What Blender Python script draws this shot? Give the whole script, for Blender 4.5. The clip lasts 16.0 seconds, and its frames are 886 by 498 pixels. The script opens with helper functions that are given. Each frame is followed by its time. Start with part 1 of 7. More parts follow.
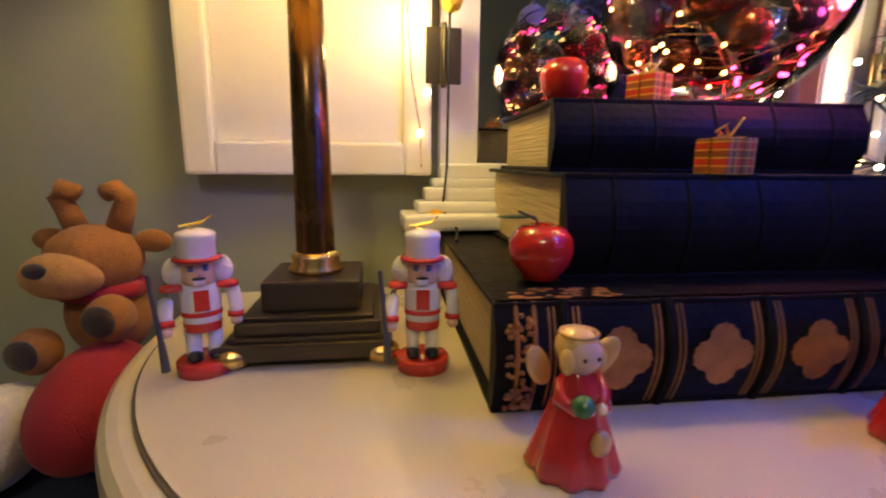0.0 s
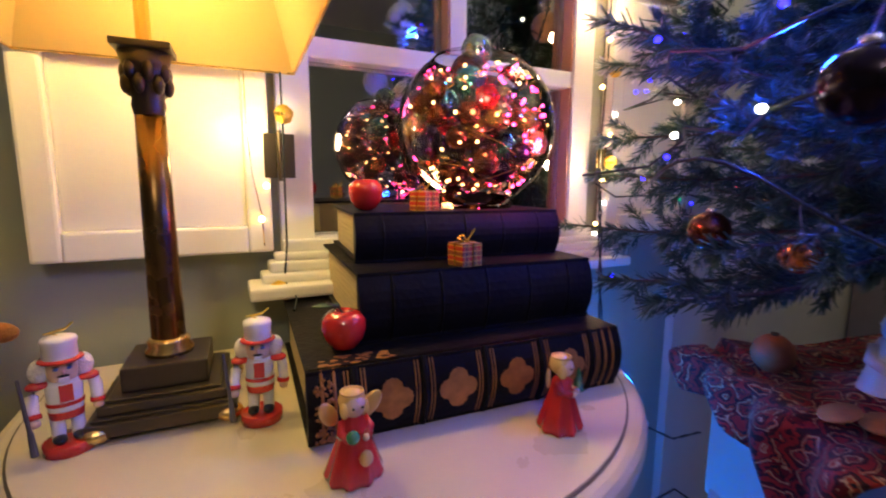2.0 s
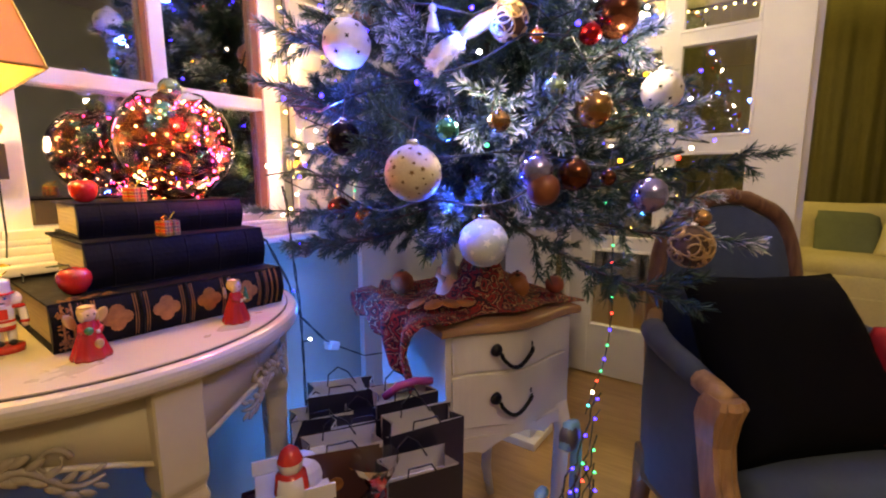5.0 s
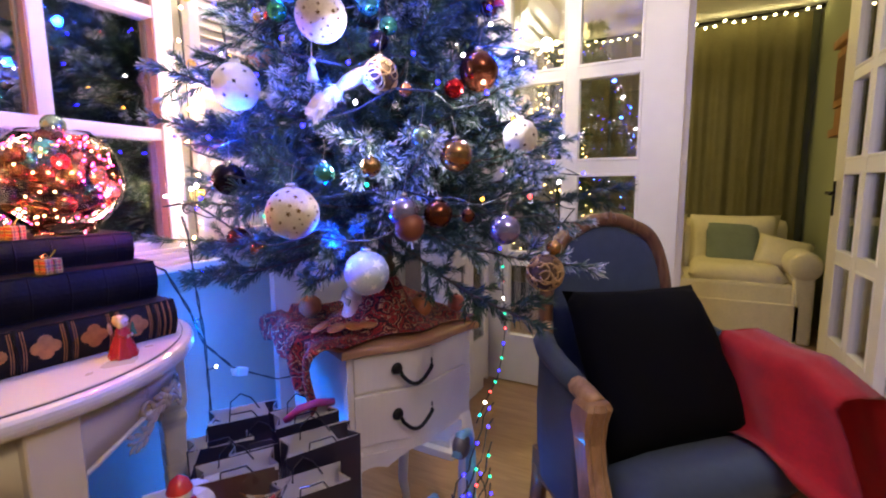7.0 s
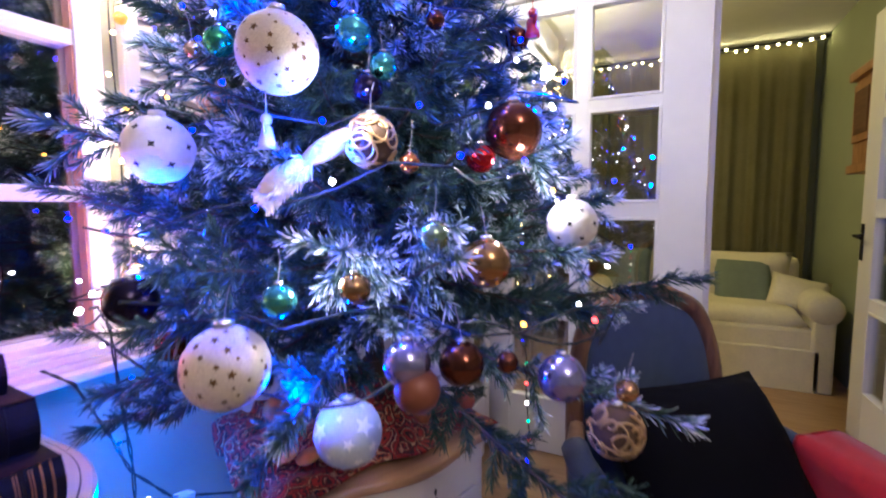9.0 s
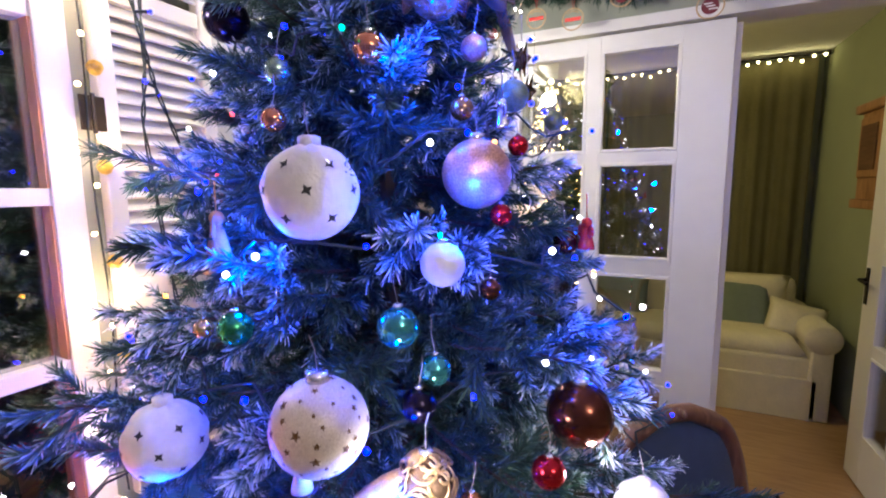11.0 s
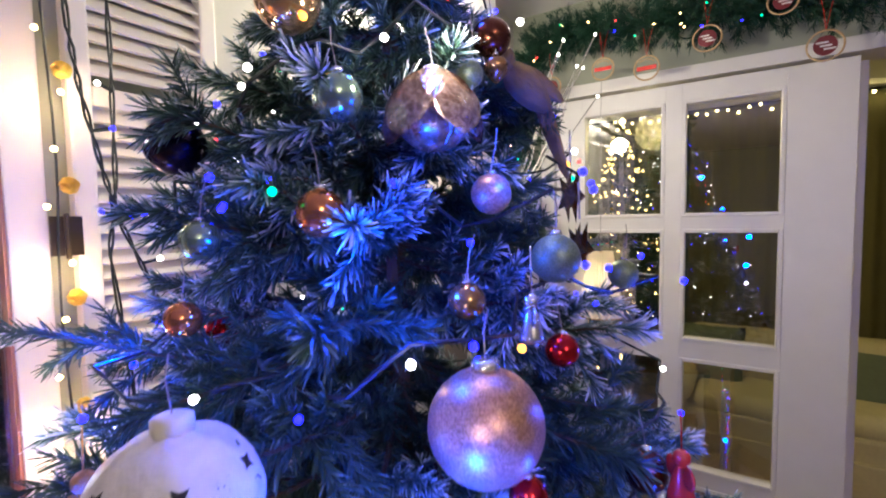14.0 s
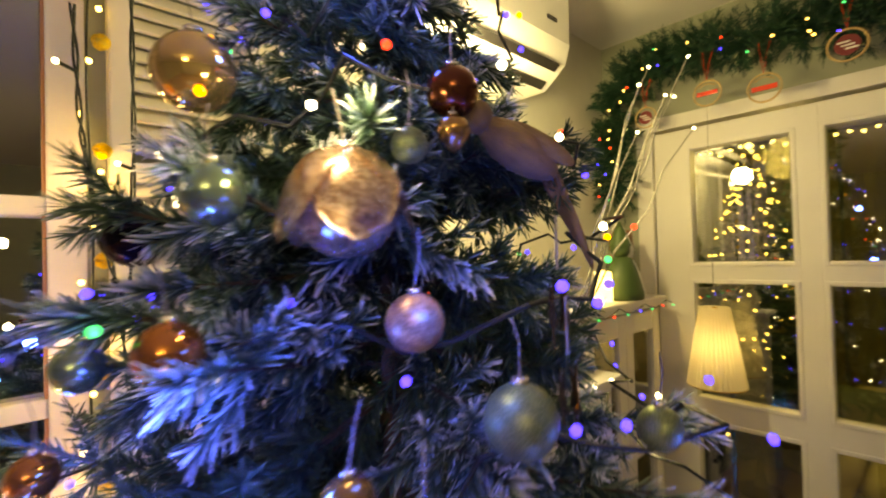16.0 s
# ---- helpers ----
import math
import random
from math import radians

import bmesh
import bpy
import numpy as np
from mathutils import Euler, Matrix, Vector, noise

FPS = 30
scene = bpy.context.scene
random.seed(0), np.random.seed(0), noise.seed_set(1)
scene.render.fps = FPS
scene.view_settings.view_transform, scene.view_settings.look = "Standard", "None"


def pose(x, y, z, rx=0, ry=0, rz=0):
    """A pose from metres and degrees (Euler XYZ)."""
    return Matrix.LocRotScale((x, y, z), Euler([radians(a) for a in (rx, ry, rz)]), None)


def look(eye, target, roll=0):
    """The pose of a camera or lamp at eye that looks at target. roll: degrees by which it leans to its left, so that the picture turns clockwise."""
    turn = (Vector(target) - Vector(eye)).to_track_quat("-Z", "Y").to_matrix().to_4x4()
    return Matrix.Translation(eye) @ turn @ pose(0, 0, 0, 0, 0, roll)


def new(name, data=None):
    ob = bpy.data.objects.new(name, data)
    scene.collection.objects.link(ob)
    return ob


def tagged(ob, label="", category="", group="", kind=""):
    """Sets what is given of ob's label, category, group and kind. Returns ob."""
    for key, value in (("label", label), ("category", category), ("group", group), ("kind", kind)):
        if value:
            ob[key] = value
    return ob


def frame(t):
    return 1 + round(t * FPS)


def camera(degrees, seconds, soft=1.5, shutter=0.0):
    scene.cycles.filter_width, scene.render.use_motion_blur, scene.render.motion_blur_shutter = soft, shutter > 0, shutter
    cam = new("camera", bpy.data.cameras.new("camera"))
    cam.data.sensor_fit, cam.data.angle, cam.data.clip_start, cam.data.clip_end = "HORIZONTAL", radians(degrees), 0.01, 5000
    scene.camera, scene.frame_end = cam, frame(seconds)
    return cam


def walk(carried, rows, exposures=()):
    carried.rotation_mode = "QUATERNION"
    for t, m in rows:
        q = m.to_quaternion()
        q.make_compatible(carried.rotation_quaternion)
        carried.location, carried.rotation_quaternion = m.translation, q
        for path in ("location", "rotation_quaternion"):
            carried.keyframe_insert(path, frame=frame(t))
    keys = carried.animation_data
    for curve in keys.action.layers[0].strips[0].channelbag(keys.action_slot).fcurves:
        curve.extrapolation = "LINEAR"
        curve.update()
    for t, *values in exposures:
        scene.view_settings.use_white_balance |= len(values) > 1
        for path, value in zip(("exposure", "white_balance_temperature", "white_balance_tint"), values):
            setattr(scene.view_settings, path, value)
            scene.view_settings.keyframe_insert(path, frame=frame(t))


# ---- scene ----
cam = camera(88.6, 16.0, 2.0, 0.5)
PATH = [
    (0, (0.134, 0.211, 0.935), (0.463, 2.148, 0.562), 0.6),
    (0.5, (0.147, 0.184, 0.95), (0.598, 2.101, 0.6), 0.8),
    (1, (0.154, 0.154, 0.966), (0.734, 2.042, 0.65), 0.4),
    (1.5, (0.162, 0.116, 0.987), (0.851, 1.971, 0.693), -0.2),
    (2, (0.151, 0.08, 1.012), (1.003, 1.866, 0.723), 0.3),
    (2.5, (0.143, 0.031, 1.006), (1.117, 1.752, 0.714), 0.2),
    (3, (0.131, -0.022, 0.993), (1.269, 1.594, 0.691), 0.7),
    (3.5, (0.117, -0.099, 0.999), (1.455, 1.354, 0.688), 1.0),
    (4, (0.113, -0.174, 1.001), (1.591, 1.134, 0.677), 1.1),
    (4.2, (0.099, -0.197, 0.999), (1.629, 1.05, 0.679), 1.1),
    (6.3, (0.02, -0.375, 1.049), (1.668, 0.722, 0.766), -1.0),
    (6.5, (0.036, -0.381, 1.046), (1.707, 0.683, 0.775), -1.1),
    (7, (0.041, -0.396, 1.054), (1.787, 0.543, 0.796), -0.5),
    (7.5, (0.051, -0.392, 1.082), (1.808, 0.533, 0.84), -0.6),
    (8, (0.088, -0.364, 1.115), (1.856, 0.545, 0.897), -0.6),
    (8.5, (0.161, -0.317, 1.142), (1.94, 0.576, 0.951), -0.5),
    (9, (0.255, -0.242, 1.162), (2.033, 0.655, 0.987), -0.3),
    (9.5, (0.301, -0.198, 1.25), (2.077, 0.705, 1.079), -0.2),
    (10, (0.314, -0.172, 1.343), (2.086, 0.732, 1.142), -0.1),
    (10.2, (0.313, -0.165, 1.383), (2.09, 0.728, 1.175), -0.0),
    (12.3, (0.409, -0.101, 1.529), (2.217, 0.688, 1.195), -1.5),
    (12.5, (0.432, -0.101, 1.537), (2.238, 0.695, 1.212), -1.5),
    (13, (0.473, -0.101, 1.562), (2.192, 0.886, 1.294), -1.7),
    (13.5, (0.496, -0.11, 1.596), (2.16, 0.984, 1.415), -1.4),
    (14, (0.532, -0.092, 1.623), (2.193, 1.015, 1.497), -1.0),
    (14.5, (0.557, -0.086, 1.641), (2.196, 1.058, 1.557), -1.1),
    (15, (0.572, -0.087, 1.653), (2.199, 1.075, 1.624), -1.6),
    (15.5, (0.608, -0.092, 1.666), (2.161, 1.168, 1.663), -1.6),
    (15.6, (0.613, -0.11, 1.665), (2.125, 1.198, 1.667), -1.5),
    (16, (0.691, -0.112, 1.675), (2.048, 1.356, 1.706), -1.5),
]
walk(cam, [(t, look(eye, target, roll)) for t, eye, target, roll in PATH],
     [(0, 0.38, 7000, -4), (2.0, 0.42, 6700, 0), (3.0, 0.6, 6700, 8), (3.6, 0.78, 9300, 8), (4.2, 0.95, 10200, 2), (6.3, 1.5, 6400, 14), (8.3, 1.5, 6000, 14), (9.5, 1.3, 5100, 14), (10.2, 1.05, 5200, 14), (12.5, 1.05, 5900, 14), (13.4, 0.95, 5300, 12), (13.65, 0.6, 7600, 10), (13.9, 0.6, 5800, 12), (14.5, 0.5, 7000, 12), (15.0, 0.6, 4700, 12), (15.6, 0.45, 6200, 12), (16, 0.30, 17000, -10)])

# ---- world and lights ----
world = bpy.data.worlds.new("night")
scene.world = world
world.use_nodes = True
bg = world.node_tree.nodes["Background"]
bg.inputs[0].default_value = (0.010, 0.013, 0.022, 1)
bg.inputs[1].default_value = 0.35


def lamp(name, loc, watts, colour, size=0.03):
    d = bpy.data.lights.new(name, "POINT")
    d.energy, d.color, d.shadow_soft_size = watts, colour, size
    ob = new(name, d)
    ob.location = loc
    return ob


WARM = (1.0, 0.72, 0.34)
lamp("table_lamp_light", (0.10, 0.565, 1.225), 3.6, (1.0, 0.73, 0.26), 0.03)
lamp("wall_light_glow", (1.45, 0.50, 2.02), 10.5, (1.0, 0.88, 0.66), 0.04)
# added fill for the near room; no lamp is known at this spot
lamp("added_fill_glow", (-0.25, -1.25, 2.22), 15.0, (1.0, 0.80, 0.60), 0.12)
lamp("far_room_light_glow", (3.35, 0.35, 2.1), 9.5, (1.0, 0.76, 0.26), 0.1)
for loc, w in (((0.72, 0.56, 0.72), 1.3), ((0.77, 0.59, 0.36), 1.1)):
    lamp("azure_led_glow", loc, w, (0.0, 0.15, 1.0), 0.012)
for loc, w in (((0.57, 0.31, 1.13), 2.5), ((0.68, -0.08, 1.10), 2.4), ((0.64, 0.22, 1.42), 1.2), ((0.88, -0.10, 1.32), 1.3), ((0.74, 0.10, 1.60), 1.0), ((0.60, 0.10, 0.97), 1.4), ((1.02, -0.11, 1.50), 0.9), ((0.60, 0.06, 1.22), 1.4), ((0.70, 0.02, 1.46), 1.0), ((0.70, 0.38, 1.52), 1.0), ((0.82, 0.03, 1.66), 0.3), ((0.86, 0.14, 1.86), 0.7)):
    lamp("blue_led_glow", loc, w * 1.12, (0.006, 0.055, 1.0), 0.012)
for loc, w in (((0.62, 0.42, 1.46), 0.4), ((0.66, 0.46, 1.72), 0.3), ((0.52, 0.22, 1.08), 0.6), ((0.60, 0.02, 1.26), 0.22), ((0.58, 0.05, 1.10), 0.2), ((0.66, 0.0, 1.52), 0.1), ((0.76, -0.10, 1.20), 0.35), ((0.80, 0.08, 1.75), 0.3)):
    lamp("white_led_glow", loc, w, (1.0, 0.88, 0.75), 0.01)
for z in (1.05, 1.30, 1.55, 1.80):
    lamp("fairy_light_glow", (0.762, 0.675, z), 0.45 if z < 1.5 else 0.26, (1.0, 0.64, 0.30), 0.01)
lamp("fairy_light_glow", (0.178, 0.675, 1.075), 0.2, (1.0, 0.74, 0.36), 0.01)
lamp("bowl_light_glow", (0.475, 0.50, 1.05), 0.5, (1.0, 0.10, 0.28), 0.012)
lamp("bowl_light_glow", (0.40, 0.50, 1.09), 0.22, (1.0, 0.62, 0.36), 0.012)
lamp("lantern_light", (2.225, 0.345, 1.385), 0.5, (1.0, 0.84, 0.58), 0.022)
lamp("net_light_glow", (1.10, -0.02, 0.32), 0.10, (0.0, 0.22, 1.0), 0.012)


# ---- materials ----
def mat(name, colour, rough=0.5, metal=0.0, vary=0.12, scale=30.0, bump=0.0, coat=0.0, bscale=None, emit=0.0, sheen=0.0, stretch=(1, 1, 1), spec=0.5):
    m = bpy.data.materials.new(name)
    m.use_nodes = True
    nt = m.node_tree
    n, l = nt.nodes, nt.links
    b = n["Principled BSDF"]
    b.inputs["Roughness"].default_value = rough
    b.inputs["Metallic"].default_value = metal
    b.inputs["Coat Weight"].default_value = coat
    b.inputs["Sheen Weight"].default_value = sheen
    b.inputs["Specular IOR Level"].default_value = spec
    if emit:
        b.inputs["Emission Color"].default_value = (*colour, 1)
        b.inputs["Emission Strength"].default_value = emit
    tc = n.new("ShaderNodeTexCoord")
    mp = n.new("ShaderNodeMapping")
    mp.inputs["Scale"].default_value = stretch
    l.new(tc.outputs["Object"], mp.inputs[0])
    if vary:
        big, small = n.new("ShaderNodeTexNoise"), n.new("ShaderNodeTexNoise")
        big.inputs["Scale"].default_value, small.inputs["Scale"].default_value = scale * 0.2, scale
        small.inputs["Detail"].default_value = 6
        l.new(mp.outputs[0], big.inputs["Vector"]), l.new(mp.outputs[0], small.inputs["Vector"])
        add = n.new("ShaderNodeMath")
        add.operation = "ADD"
        l.new(big.outputs["Fac"], add.inputs[0]), l.new(small.outputs["Fac"], add.inputs[1])
        ramp = n.new("ShaderNodeMapRange")
        ramp.inputs["From Min"].default_value, ramp.inputs["From Max"].default_value = 0.6, 1.4
        ramp.inputs["To Min"].default_value, ramp.inputs["To Max"].default_value = 1 - vary, 1 + vary
        l.new(add.outputs[0], ramp.inputs["Value"])
        mul = n.new("ShaderNodeVectorMath")
        mul.operation = "MULTIPLY"
        mul.inputs[0].default_value = colour
        l.new(ramp.outputs[0], mul.inputs[1])
        l.new(mul.outputs[0], b.inputs["Base Color"])
        rr = n.new("ShaderNodeMapRange")
        rr.inputs["To Min"].default_value, rr.inputs["To Max"].default_value = max(0.02, rough * 0.8), min(1, rough * 1.25)
        l.new(small.outputs["Fac"], rr.inputs["Value"]), l.new(rr.outputs[0], b.inputs["Roughness"])
    else:
        b.inputs["Base Color"].default_value = (*colour, 1)
    if bump:
        bn = n.new("ShaderNodeTexNoise")
        bn.inputs["Scale"].default_value, bn.inputs["Detail"].default_value = bscale or scale * 4, 5
        l.new(mp.outputs[0], bn.inputs["Vector"])
        bp = n.new("ShaderNodeBump")
        bp.inputs["Strength"].default_value, bp.inputs["Distance"].default_value = bump, 0.002
        l.new(bn.outputs["Fac"], bp.inputs["Height"]), l.new(bp.outputs[0], b.inputs["Normal"])
    return m


def glow(name, colour, strength):
    m = bpy.data.materials.new(name)
    m.use_nodes = True
    b = m.node_tree.nodes["Principled BSDF"]
    b.inputs["Base Color"].default_value = (*colour, 1)
    b.inputs["Emission Color"].default_value = (*colour, 1)
    b.inputs["Emission Strength"].default_value = strength
    return m


def pane_glass(name, ior=1.5, tint=(0.96, 0.97, 0.97), floor=0.0):
    m = bpy.data.materials.new(name)
    m.use_nodes = True
    nt = m.node_tree
    n, l = nt.nodes, nt.links
    out = n["Material Output"]
    n.remove(n["Principled BSDF"])
    tr, gl, mx, fr = n.new("ShaderNodeBsdfTransparent"), n.new("ShaderNodeBsdfGlossy"), n.new("ShaderNodeMixShader"), n.new("ShaderNodeFresnel")
    tr.inputs[0].default_value = (*tint, 1)
    gl.inputs["Roughness"].default_value = 0.01
    fr.inputs[0].default_value = ior
    ad = n.new("ShaderNodeMath")
    ad.operation = "ADD"
    ad.inputs[1].default_value = floor
    l.new(fr.outputs[0], ad.inputs[0])
    l.new(ad.outputs[0], mx.inputs[0]), l.new(tr.outputs[0], mx.inputs[1]), l.new(gl.outputs[0], mx.inputs[2]), l.new(mx.outputs[0], out.inputs[0])
    return m


def wood(name, a, b_, rough=0.4, stretch=(3, 30, 30), coat=0.0, bump=0.15):
    m = bpy.data.materials.new(name)
    m.use_nodes = True
    nt = m.node_tree
    n, l = nt.nodes, nt.links
    b = n["Principled BSDF"]
    tc, mp, nz, cr = n.new("ShaderNodeTexCoord"), n.new("ShaderNodeMapping"), n.new("ShaderNodeTexNoise"), n.new("ShaderNodeValToRGB")
    mp.inputs["Scale"].default_value = stretch
    nz.inputs["Scale"].default_value, nz.inputs["Detail"].default_value, nz.inputs["Distortion"].default_value = 1.5, 8, 1.2
    cr.color_ramp.elements[0].position, cr.color_ramp.elements[1].position = 0.3, 0.7
    cr.color_ramp.elements[0].color, cr.color_ramp.elements[1].color = (*a, 1), (*b_, 1)
    l.new(tc.outputs["Object"], mp.inputs[0]), l.new(mp.outputs[0], nz.inputs["Vector"]), l.new(nz.outputs["Fac"], cr.inputs[0]), l.new(cr.outputs[0], b.inputs["Base Color"])
    bp = n.new("ShaderNodeBump")
    bp.inputs["Strength"].default_value, bp.inputs["Distance"].default_value = bump, 0.001
    l.new(nz.outputs["Fac"], bp.inputs["Height"]), l.new(bp.outputs[0], b.inputs["Normal"])
    b.inputs["Roughness"].default_value, b.inputs["Coat Weight"].default_value = rough, coat
    return m


WALL = mat("sage_wall_paint", (0.34, 0.36, 0.28), 0.8, vary=0.06, scale=20, bump=0.1, bscale=250)
CREAMW = mat("cream_wall_paint", (0.56, 0.55, 0.48), 0.8, vary=0.06, scale=20, bump=0.1, bscale=250)
CEIL = mat("ceiling_paint", (0.75, 0.74, 0.71), 0.9, vary=0.04, scale=12, bump=0.1, bscale=200)
WHITE = mat("white_gloss_paint", (0.78, 0.76, 0.72), 0.35, vary=0.04, scale=14, bump=0.06, bscale=120)
SHUT = mat("cream_shutter_paint", (0.80, 0.76, 0.68), 0.45, vary=0.05, scale=14, bump=0.06, bscale=120)
FARWALL = mat("green_wall_paint", (0.30, 0.33, 0.20), 0.8, vary=0.06, scale=18, bump=0.1, bscale=200)
FLOOR = wood("oak_floor", (0.33, 0.19, 0.085), (0.46, 0.29, 0.14), 0.3, (30, 3, 30), 0.2)
TABLE = mat("aged_cream_table_paint", (0.60, 0.53, 0.37), 0.28, vary=0.09, scale=10, bump=0.05, coat=0.35)
TABLEDK = mat("dark_antiqued_groove", (0.10, 0.08, 0.06), 0.5)
CARVE = mat("antiqued_carving", (0.36, 0.30, 0.22), 0.5, vary=0.3, scale=40, bump=0.3)
BRASS = mat("brass", (0.78, 0.55, 0.22), 0.25, 1.0, vary=0.15, scale=60)
COPPER = mat("aged_bronze_column", (0.20, 0.115, 0.05), 0.26, 1.0, vary=0.4, scale=35)
DKMETAL = mat("dark_bronze", (0.07, 0.055, 0.035), 0.35, 0.6, vary=0.2, scale=30)
SHADE = None
GLASSW = pane_glass("window_glass", 1.9, (0.9, 0.92, 0.93), 0.3)
GLASSD = pane_glass("door_glass", 1.6, (0.93, 0.94, 0.93), 0.2)
LEATHER = mat("black_leather", (0.009, 0.008, 0.008), 0.45, vary=0.5, scale=45, bump=0.35, bscale=160, spec=0.08)
PAGES = mat("aged_paper_edges", (0.46, 0.37, 0.22), 0.85, vary=0.25, scale=40, bump=0.8, bscale=14, stretch=(1, 1, 40))
GOLDFOIL = mat("gilt_tooling", (0.34, 0.15, 0.04), 0.5, 0.35, vary=0.45, scale=120)
REDPAINT = mat("red_lacquer", (0.62, 0.035, 0.025), 0.25, vary=0.08, coat=0.6)
WHITEPAINT = mat("white_lacquer", (0.78, 0.74, 0.70), 0.3, vary=0.05, coat=0.5)
BLACKPAINT = mat("black_lacquer", (0.012, 0.011, 0.012), 0.3, vary=0.1, coat=0.4)
FLESH = mat("pale_peach_paint", (0.70, 0.48, 0.34), 0.35, vary=0.06, coat=0.4)
FUR = mat("white_fur", (0.80, 0.76, 0.68), 0.95, vary=0.15, scale=180, bump=1.0, bscale=500)
CABLE = mat("dark_green_cable", (0.012, 0.02, 0.016), 0.45)
UPHOL = mat("blue_grey_upholstery", (0.040, 0.062, 0.095), 0.85, vary=0.15, scale=200, bump=0.5, bscale=900, sheen=0.12)
CHAIRWOOD = wood("carved_walnut", (0.10, 0.042, 0.02), (0.26, 0.13, 0.06), 0.35, (20, 20, 4), 0.3)
LIGHTWOOD = wood("worn_oak_arm", (0.26, 0.14, 0.06), (0.46, 0.28, 0.14), 0.4, (20, 20, 4), 0.2)
VELVET = mat("black_velvet", (0.0035, 0.0035, 0.0045), 0.95, vary=0.3, spec=0.08, bump=0.3, bscale=300)
REDWOOL = mat("red_wool", (0.62, 0.018, 0.03), 0.9, vary=0.15, scale=120, bump=0.5, bscale=600, sheen=0.3)
SOFA = mat("cream_sofa_cotton", (0.66, 0.60, 0.40), 0.9, vary=0.08, scale=60, bump=0.3, bscale=500)
SAGE = mat("sage_cushion", (0.17, 0.21, 0.16), 0.9, vary=0.1, scale=90, bump=0.3)
CURTAIN = mat("olive_curtain", (0.27, 0.245, 0.115), 0.9, vary=0.1, scale=50, bump=0.2, bscale=700)
CHESTP = mat("antique_white_chest", (0.66, 0.62, 0.55), 0.4, vary=0.07, scale=14, bump=0.05)
CHESTTOP = wood("honey_oak_top", (0.30, 0.16, 0.07), (0.46, 0.27, 0.13), 0.35, (4, 30, 30), 0.3)
IRON = mat("black_iron", (0.015, 0.014, 0.014), 0.4, 0.7, vary=0.2)
OUTSIDE = mat("night_facade", (0.010, 0.011, 0.014), 0.9)


# ---- mesh helpers ----
def thing(name, label, category, loc=(0, 0, 0), rz=0.0, group="", kind=""):
    ob = new(name)
    ob.empty_display_size = 0.02
    ob.matrix_basis = pose(*loc, 0, 0, rz)
    return tagged(ob, label, category, group, kind)


def part(name, bm, material, parent=None, label="", smooth=False, m=None):
    me = bpy.data.meshes.new(name)
    bm.to_mesh(me)
    bm.free()
    me.materials.append(material)
    if smooth:
        me.polygons.foreach_set("use_smooth", [True] * len(me.polygons))
    ob = new(name, me)
    if m is not None:
        ob.matrix_basis = m
    if parent is not None:
        ob.parent = parent
    if label:
        ob["label"] = label
    return ob


def struct(name, bm, material, label, smooth=False):
    return tagged(part(name, bm, material, None, label, smooth), label, name.split("_")[0], kind="structure")


def box(bm, lo, hi, bevel=0.0, m=None):
    lo, hi = Vector(lo), Vector(hi)
    mm = Matrix.Translation((lo + hi) / 2) @ Matrix.Diagonal((*(hi - lo), 1))
    if m is not None:
        mm = m @ mm
    r = bmesh.ops.create_cube(bm, size=1, matrix=mm)
    if bevel:
        es = {e for v in r["verts"] for e in v.link_edges}
        bmesh.ops.bevel(bm, geom=list(es), offset=bevel, segments=2, profile=0.6, affect="EDGES")
    return bm


def B(lo, hi, bevel=0.0, m=None):
    return box(bmesh.new(), lo, hi, bevel, m)


def lathe(bm, profile, segs=24, m=None, squash=(1, 1)):
    """Turns (radius, height) pairs about z."""
    m = m or Matrix()
    rings = []
    for r, z in profile:
        if r < 1e-6:
            rings.append([bm.verts.new(m @ Vector((0, 0, z)))])
        else:
            rings.append([bm.verts.new(m @ Vector((r * squash[0] * math.cos(2 * math.pi * i / segs), r * squash[1] * math.sin(2 * math.pi * i / segs), z))) for i in range(segs)])
    for a, b in zip(rings, rings[1:]):
        for i in range(segs):
            j = (i + 1) % segs
            if len(a) == 1 and len(b) > 1:
                bm.faces.new((a[0], b[i], b[j]))
            elif len(b) == 1 and len(a) > 1:
                bm.faces.new((a[i], a[j], b[0]))
            elif len(a) > 1:
                bm.faces.new((a[i], a[j], b[j], b[i]))
    bmesh.ops.recalc_face_normals(bm, faces=bm.faces[:])
    return bm


def L(profile, segs=24, m=None, squash=(1, 1)):
    return lathe(bmesh.new(), profile, segs, m, squash)


def ball(bm, c, r, m=None, u=20, v=12, scale=(1, 1, 1)):
    mm = Matrix.Translation(c) @ Matrix.Diagonal((r * scale[0], r * scale[1], r * scale[2], 1))
    bmesh.ops.create_uvsphere(bm, u_segments=u, v_segments=v, radius=1, matrix=(m @ mm) if m else mm)
    return bm


def S(c, r, m=None, u=20, v=12, scale=(1, 1, 1)):
    return ball(bmesh.new(), c, r, m, u, v, scale)


